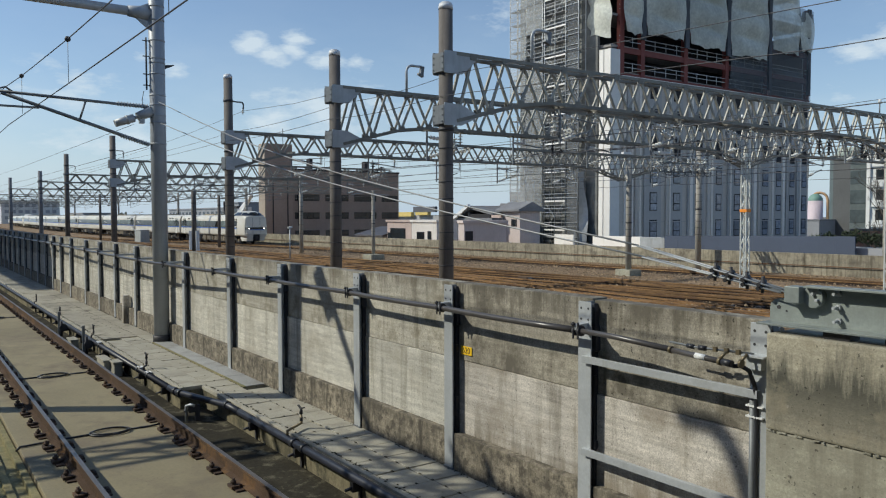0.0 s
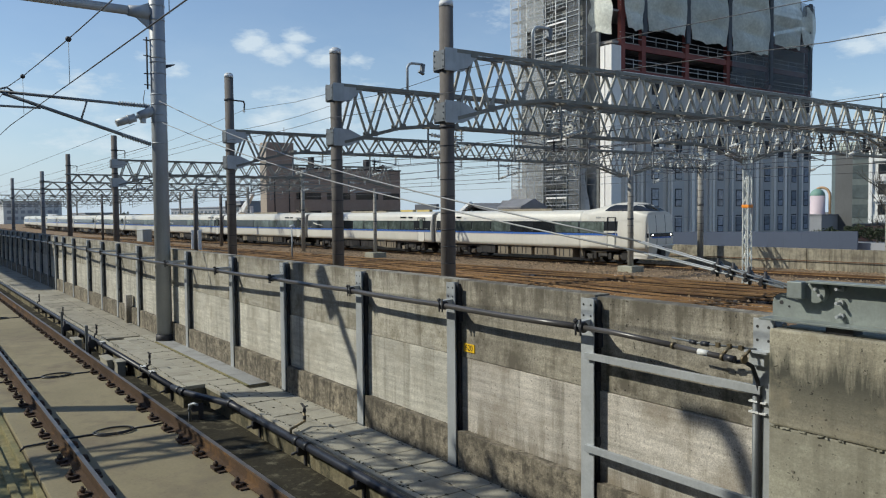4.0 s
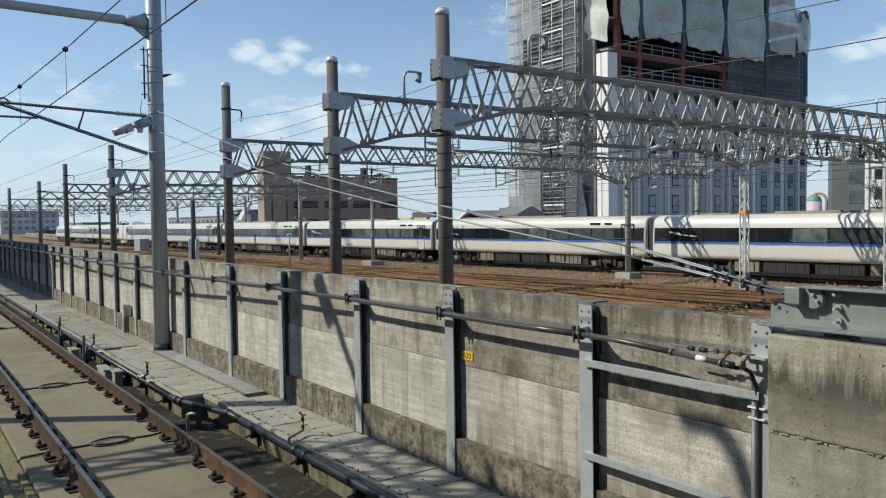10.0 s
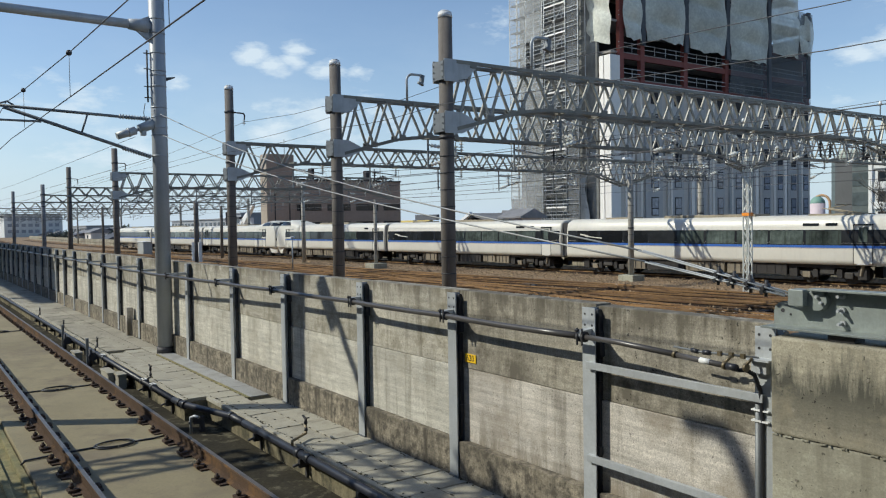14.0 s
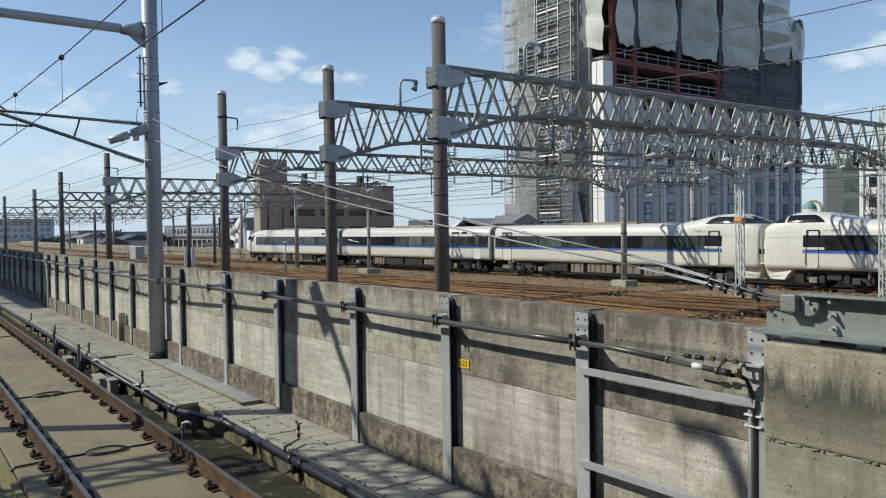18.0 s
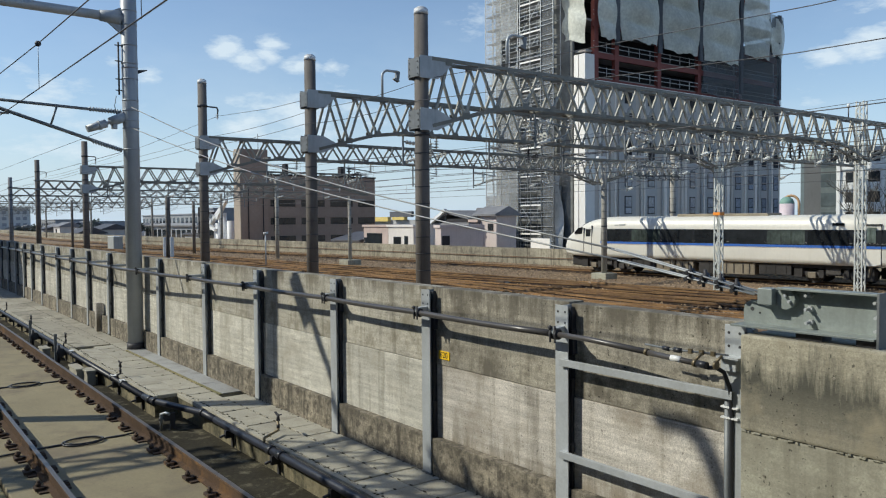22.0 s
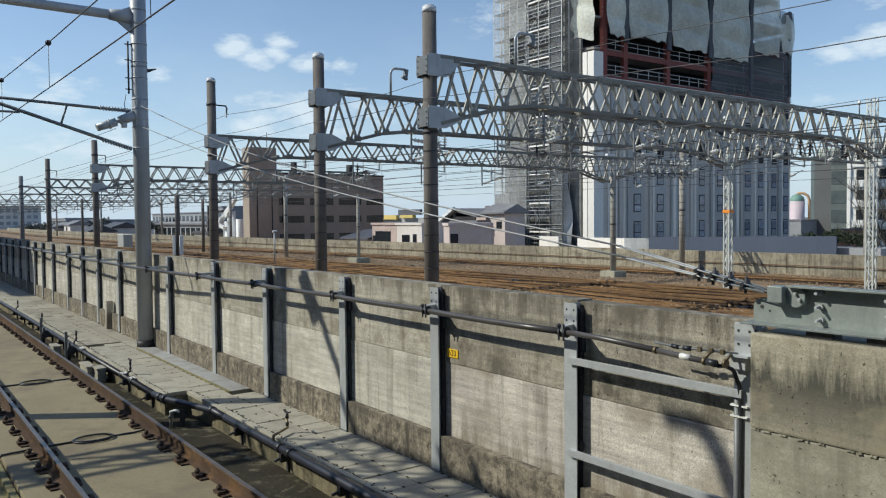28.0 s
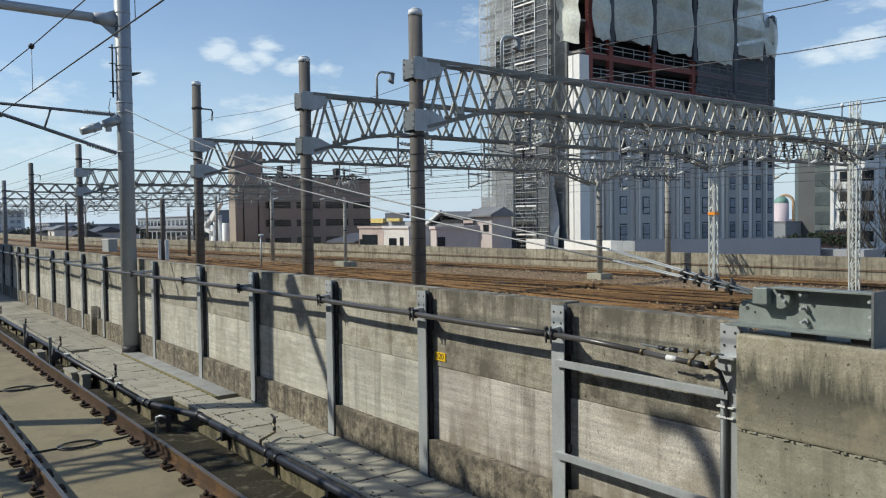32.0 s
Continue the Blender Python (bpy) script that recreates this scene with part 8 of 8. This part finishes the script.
def mid_car(seed=1, pantograph=False, gear=True):
    c = thing("train_car", (0, 0, 0), "white express train car with dark window band and blue stripe", "train car", "train cars")
    rings = [section(-HALF, 1.40, 3.40), section(-HALF + 0.12, 1.45)] + [section(-HALF + 0.12 + (2 * HALF - 0.24) * k / 6) for k in range(1, 6)] + [section(HALF - 0.12), section(HALF, 1.40, 3.40)]
    part("body", Geo().loft(rings), M_BODY, c, "white ribbed-free body shell")
    for sy in (-1, 1):
        side_panes(c, -HALF + 0.13, HALF - 0.13, 9, sy, -HALF + 2.3, HALF - 0.9)
        side_door(c, -HALF + 1.35, sy)
        part("destination_sign", Geo().box(-HALF + 2.6, -HALF + 3.15, min(sy * 1.34, sy * 1.395), max(sy * 1.34, sy * 1.395), 2.90, 3.03), M_TWIN, c)
        part("number_sign", Geo().box(-HALF + 3.5, -HALF + 4.3, min(sy * 1.34, sy * 1.395), max(sy * 1.34, sy * 1.395), 2.90, 3.03), M_TBAND, c)
        part("emblem", Geo().beam((HALF - 3.0, sy * 1.459, 2.22), (HALF - 1.6, sy * 1.459, 2.34), 0.012, 0.06).beam((HALF - 1.9, sy * 1.459, 2.36), (HALF - 1.2, sy * 1.452, 2.46), 0.012, 0.09), M_BODY, c, "pale bird-like emblem bars")
    for x in (-6.9, 6.9):
        bogie(c, x)
    underfloor(c, -4.9, 4.9, seed)
    for sx in (-1, 1):
        part("bellows", Geo().box(min(sx * HALF, sx * (HALF + 0.28)), max(sx * HALF, sx * (HALF + 0.28)), -1.22, 1.22, 1.0, 3.25), M_BELLOWS, c, "black corridor bellows", bevel=0.05)
        part("coupler", Geo().box(min(sx * (HALF - 0.6), sx * (HALF + 0.25)), max(sx * (HALF - 0.6), sx * (HALF + 0.25)), -0.2, 0.2, 0.62, 0.98), M_UNDER, c)
    if gear:
        part("roof_unit", Geo().box(-2.9, 2.9, -0.8, 0.8, 3.36, 3.56), M_ROOFGEAR, c, "low tan roof unit", bevel=0.06)
        part("roof_unit", Geo().box(5.5, 7.4, -0.7, 0.7, 3.36, 3.52), M_ROOFGEAR, c, bevel=0.05)
    if pantograph:
        p = Geo().box(-8.4, -5.8, -0.8, 0.8, 3.40, 3.50)
        p.tube((-7.9, -0.6, 3.5), (-6.3, -0.3, 3.78), 0.03, n=6).tube((-7.9, 0.6, 3.5), (-6.3, 0.3, 3.78), 0.03, n=6)
        p.tube((-6.3, -0.4, 3.78), (-7.2, -0.7, 3.95), 0.025, n=6).tube((-7.2, -0.9, 3.95), (-7.2, 0.9, 3.95), 0.03, n=6)
        part("pantograph", p, M_ROOFGEAR, c, "folded pantograph")
    return c


def hump(dx):
    """Half width and roof height of the tall cab, dx metres ahead of the car's end."""
    xs = (-5.0, -4.2, -3.4, -2.6, -1.9, -1.35, -0.9, -0.5, -0.18, 0.0, 0.08)
    return (float(np.interp(dx, xs, (1.452, 1.452, 1.452, 1.452, 1.452, 1.45, 1.445, 1.435, 1.41, 1.375, 1.34))),
            float(np.interp(dx, xs, (3.452, 3.55, 3.73, 3.86, 3.91, 3.87, 3.73, 3.55, 3.40, 3.31, 3.24))))


def hump_point(dx, z, sy):
    """A point on the tall cab's upper shell at height z on one side."""
    w, top = hump(dx)
    f = min(1.0, max(0.0, (z - 2.85) / (top - 2.85)))
    sn = f ** (1 / 0.62)
    return (HALF + dx, sy * (w - 0.075) * max(0.0, 1 - sn * sn) ** 0.31, min(z, top))


def cab_glass(c):
    """The dark window band that wraps the tall cab: a tapering side window each side and the raked windscreen between."""
    for sy in (-1, 1):
        rows = []
        for dx in (-3.05, -2.75, -2.45, -2.0, -1.5, -1.12):
            hi = min(3.72, 3.37 + (dx + 3.05) * 0.8)
            row = [hump_point(dx, 3.34 + (hi - 3.34) * k / 5, sy) for k in range(6)]
            rows.append([(x, y * 1.012, z + 0.012) for x, y, z in row])
        if sy > 0:
            rows = [list(reversed(r)) for r in rows]
        part("cab_side_window", Geo().loft(rows, closed=False, caps=False), M_TWIN, c, "dark tapering cab side window")
    rows = []
    for dx in (-1.02, -0.85, -0.65, -0.45, -0.25, -0.1, 0.0):
        w, top = hump(dx)
        lo, hi = 3.33, min(top, 3.74)
        half = [hump_point(dx, lo + (hi - lo) * k / 5, -1) for k in range(6)]
        row = half + [(x, -y, z) for x, y, z in reversed(half)]
        rows.append([(x + 0.02, y * 1.008, z + 0.014) for x, y, z in row])
    part("windscreen", Geo().loft(rows, closed=False, caps=False), M_TWIN, c, "wide dark raked windscreen")


NOSE = ((-3.6, 1.45, 3.45, 0.97), (-2.9, 1.45, 3.41, 0.97), (-2.3, 1.448, 3.30, 0.97), (-1.8, 1.44, 3.15, 0.98), (-1.2, 1.40, 2.87, 1.0), (-0.75, 1.33, 2.60, 1.03), (-0.36, 1.22, 2.34, 1.08), (-0.1, 1.08, 2.13, 1.16), (0.07, 0.92, 1.95, 1.27), (0.16, 0.72, 1.80, 1.40), (0.19, 0.48, 1.68, 1.50))


def cab_car(kind, seed):
    """An end car whose cab points to +x: 'gangway' has a tall flat front, 'nose' a long rounded one."""
    c = thing("train_end_car", (0, 0, 0), "white express end car with a tall flat cab front" if kind == "gangway" else "white express end car with a long rounded nose", "train car", "train cars")
    rings = [section(-HALF, 1.40, 3.40), section(-HALF + 0.12, 1.45)] + [section(-HALF + 3.0 * k) for k in range(1, 5 if kind == "nose" else 6)]
    if kind == "gangway":
        cab = []
        for dx in (-5.0, -4.2, -3.4, -2.6, -1.9, -1.35, -0.9, -0.5, -0.18, 0.0, 0.08):
            w, top = hump(dx)
            cab.append(section(HALF + dx, w, top, 0.968, n=14))
        part("cab", Geo().loft(cab), M_BODY, c, "white tall cab shell")
        rings.append(section(HALF - 4.9))
    else:
        for dx, w, top, b in NOSE:
            ring = section(HALF + dx, w)
            rings.append([(px, py, b + (pz - 0.97) / 2.48 * (top - b)) for px, py, pz in ring])
    part("body", Geo().loft(rings), M_BODY, c, "white body shell")
    x1 = HALF - 2.0 if kind == "gangway" else HALF - 3.15
    for sy in (-1, 1):
        side_panes(c, -HALF + 0.13, x1, 7, sy, -HALF + 2.3, x1 - (1.0 if kind == "gangway" else 0.1))
        side_door(c, -HALF + 1.35, sy)
        if kind == "gangway":
            d = part("cab_door", Geo().box(HALF - 2.75, HALF - 2.2, min(sy * 1.40, sy * 1.4575), max(sy * 1.40, sy * 1.4575), 1.05, 1.78), M_BODY, c, bevel=0.015)
            fr = Geo()
            for xx in (HALF - 2.79, HALF - 2.19):
                fr.box(xx - 0.014, xx + 0.014, min(sy * 1.36, sy * 1.461), max(sy * 1.36, sy * 1.461), 1.1, 2.95)
            fr.box(HALF - 2.8, HALF - 2.18, min(sy * 1.3, sy * 1.405), max(sy * 1.3, sy * 1.405), 2.93, 2.97)
            part("door_frame", fr, M_TBAND, d, "dark door seal")
            part("hand_rail", Geo().tube((HALF - 2.12, sy * 1.475, 1.25), (HALF - 2.12, sy * 1.47, 2.1), 0.018, n=6), M_GALV, d, "steel hand rail")
        else:
            g = Geo()
            y = sy * 1.36
            g.prism([(HALF - 1.62, 2.38), (HALF - 1.0, 2.38), (HALF - 1.08, 2.52), (HALF - 1.3, 2.72), (HALF - 1.62, 2.80)], min(sy * 1.20, sy * 1.398), max(sy * 1.20, sy * 1.398), "y")
            part("cab_window", g, M_TWIN, c, "slanted cab side window")
            d = part("cab_door", Geo().box(HALF - 2.42, HALF - 1.84, min(sy * 1.40, sy * 1.452), max(sy * 1.40, sy * 1.452), 1.1, 1.95), M_BODY, c, bevel=0.015)
            part("door_frame", Geo().box(HALF - 2.46, HALF - 2.43, min(sy * 1.34, sy * 1.455), max(sy * 1.34, sy * 1.455), 1.15, 2.9).box(HALF - 1.83, HALF - 1.80, min(sy * 1.34, sy * 1.452), max(sy * 1.34, sy * 1.452), 1.15, 2.75), M_TBAND, d)
            part("door_window", Geo().box(HALF - 2.31, HALF - 1.98, min(sy * 1.38, sy * 1.445), max(sy * 1.38, sy * 1.445), 2.22, 2.68), M_TWIN, d)
        part("destination_sign", Geo().box(-HALF + 2.6, -HALF + 3.15, min(sy * 1.34, sy * 1.395), max(sy * 1.34, sy * 1.395), 2.90, 3.03), M_TWIN, c)
        part("lettering_bars", Geo().box(x1 - 1.75, x1 - 1.35, min(sy * 1.34, sy * 1.396), max(sy * 1.34, sy * 1.396), 2.90, 3.0).box(x1 - 1.25, x1 - 1.0, min(sy * 1.34, sy * 1.396), max(sy * 1.34, sy * 1.396), 2.91, 2.95), M_CABINET, c, "small grey lettering bars")
    if kind == "gangway":
        cab_glass(c)
        e = HALF + 0.08
        part("face", Geo().prism([(e - 0.3, 1.0), (e + 0.14, 1.22), (e + 0.15, 1.75), (e + 0.10, 2.4), (e + 0.02, 3.12), (e - 0.2, 3.2)], -1.27, 1.27, "y"), M_BODY, c, "white flat cab face", bevel=0.12)
        for sy in (-1, 1):
            part("gangway_seam", Geo().prism([(e + 0.1, 1.28), (e + 0.155, 1.28), (e + 0.157, 1.75), (e + 0.108, 2.4), (e + 0.035, 3.08), (e, 3.08)], sy * 0.46 - 0.012, sy * 0.46 + 0.012, "y"), M_TBAND, c, "dark gangway door seam")
            lobe = Geo().loft([[(x, sy * ya, z) for x, ya in ((e - xr, 1.32), (e + 0.16 - 0.1 * k, 1.22 - 0.06 * k), (e + 0.18 - 0.06 * k, 0.40), (e - xr, 0.40))] for k, (z, xr) in enumerate(((1.24, 1.75), (0.95, 1.5), (0.62, 1.2), (0.40, 1.05)))], smooth=False)
            part("skirt_lobe", lobe, M_BODY, c, "white lower front lobe", bevel=0.03)
            part("lamp_wrap", Geo().prism([(e - 0.50, 1.96), (e + 0.10, 1.99), (e + 0.12, 1.72), (e - 0.1, 1.70)], min(sy * 1.05, sy * 1.285), max(sy * 1.05, sy * 1.285), "y"), M_TBAND, c, "dark lamp band end", bevel=0.02)
        part("lamp_band", Geo().box(e - 0.05, e + 0.165, -1.14, 1.14, 1.76, 1.99), M_TBAND, c, "dark lamp band", bevel=0.03)
        part("blue_front_band", Geo().box(e - 0.05, e + 0.162, -0.95, 0.95, 1.67, 1.757), M_STRIPE, c)
        part("flange", Geo().box(e - 1.2, e + 0.19, -1.3, 1.3, 1.17, 1.25), M_BODY, c, bevel=0.03)
        part("coupler_pocket", Geo().box(e - 0.4, e + 0.08, -0.39, 0.39, 0.45, 1.165), M_UNDER, c, "dark coupler opening")
        for y in (-0.92, 0.92):
            part("headlamp", Geo().tube((e + 0.1, y, 1.875), (e + 0.175, y, 1.875), 0.055, n=12), M_HEADLAMP, c, "lit white headlamp")
        part("coupler", Geo().box(HALF - 0.6, e + 0.27, -0.25, 0.25, 0.5, 0.92), M_UNDER, c)
    else:
        part("windscreen", Geo().prism([(HALF - 1.85, 3.1), (HALF - 0.95, 2.66), (HALF - 0.9, 2.73), (HALF - 1.25, 2.935), (HALF - 1.8, 3.175)], -0.80, 0.80, "y"), M_TWIN, c, "raked windscreen", bevel=0.03)
        part("skirt", Geo().box(HALF - 2.2, HALF - 0.55, -1.0, 1.0, 0.35, 1.02), M_UNDER, c, bevel=0.1)
        for y in (-0.62, 0.62):
            part("headlamp", Geo().tube((HALF - 0.25, y, 1.95), (HALF + 0.06, y, 1.88), 0.10, n=10), M_TWIN, c)
    for x in (-6.9, 6.7):
        bogie(c, x)
    underfloor(c, -4.9, 4.7, seed)
    part("bellows", Geo().box(-HALF - 0.28, -HALF, -1.22, 1.22, 1.0, 3.25), M_BELLOWS, c, "black corridor bellows", bevel=0.05)
    part("roof_unit", Geo().box(-3.4, 2.0, -0.8, 0.8, 3.36, 3.56), M_ROOFGEAR, c, "low tan roof unit", bevel=0.06)
    return c


def build_train():
    """Twelve cars, front car first: nine and three coupled by their tall cabs."""
    gang = cab_car("gangway", 11)
    nose = cab_car("nose", 12)
    mid = mid_car(3)
    pan = mid_car(5, True)
    far_off = pose(0, 0, 0)
    cars = [(gang, False)]
    for k in range(7):
        src = pan if k in (1, 5) else mid
        first = src if not any(c is src for c, _ in cars) else copy_thing(src, far_off)
        cars.append((first, True))
    cars.append((copy_thing(gang, far_off), True))
    cars.append((copy_thing(gang, far_off), False))
    cars.append((copy_thing(mid, far_off), True))
    cars.append((nose, True))
    return cars


TRAIN = build_train()
HEAD = ((0, 86.8), (1, 73.1), (2, 59.5), (3, 45.6), (4, 31.7), (6, 3.6), (8, -23.9), (10, -51.4), (12, -78.9), (14.2, -109.2), (16.5, -141.0), (18, -162.2), (19, -176.0), (20, -188.4), (21, -200.2), (22, -211.8), (23, -223.2), (26, -257.0), (29, -291.0), (32, -325.0))


def motions():
    """The train runs along the far track from the town side to the station end and out of view."""
    ts, ss = [h[0] for h in HEAD], [h[1] for h in HEAD]
    for i, (car, turned) in enumerate(TRAIN):
        rows = []
        for k in range(0, 65):
            t = k * 0.5
            s = float(np.interp(t, ts, ss)) + CAR_L * (i + 0.5)
            a, b = far_at(s - 6.9), far_at(s + 6.9)
            h = math.degrees(math.atan2(a[1] - b[1], a[0] - b[0]))
            rows.append((t, pose((a[0] + b[0]) / 2, (a[1] + b[1]) / 2, RAIL_Z, 0, 0, h + (180 if turned else 0))))
        walk(car, rows)


motions()
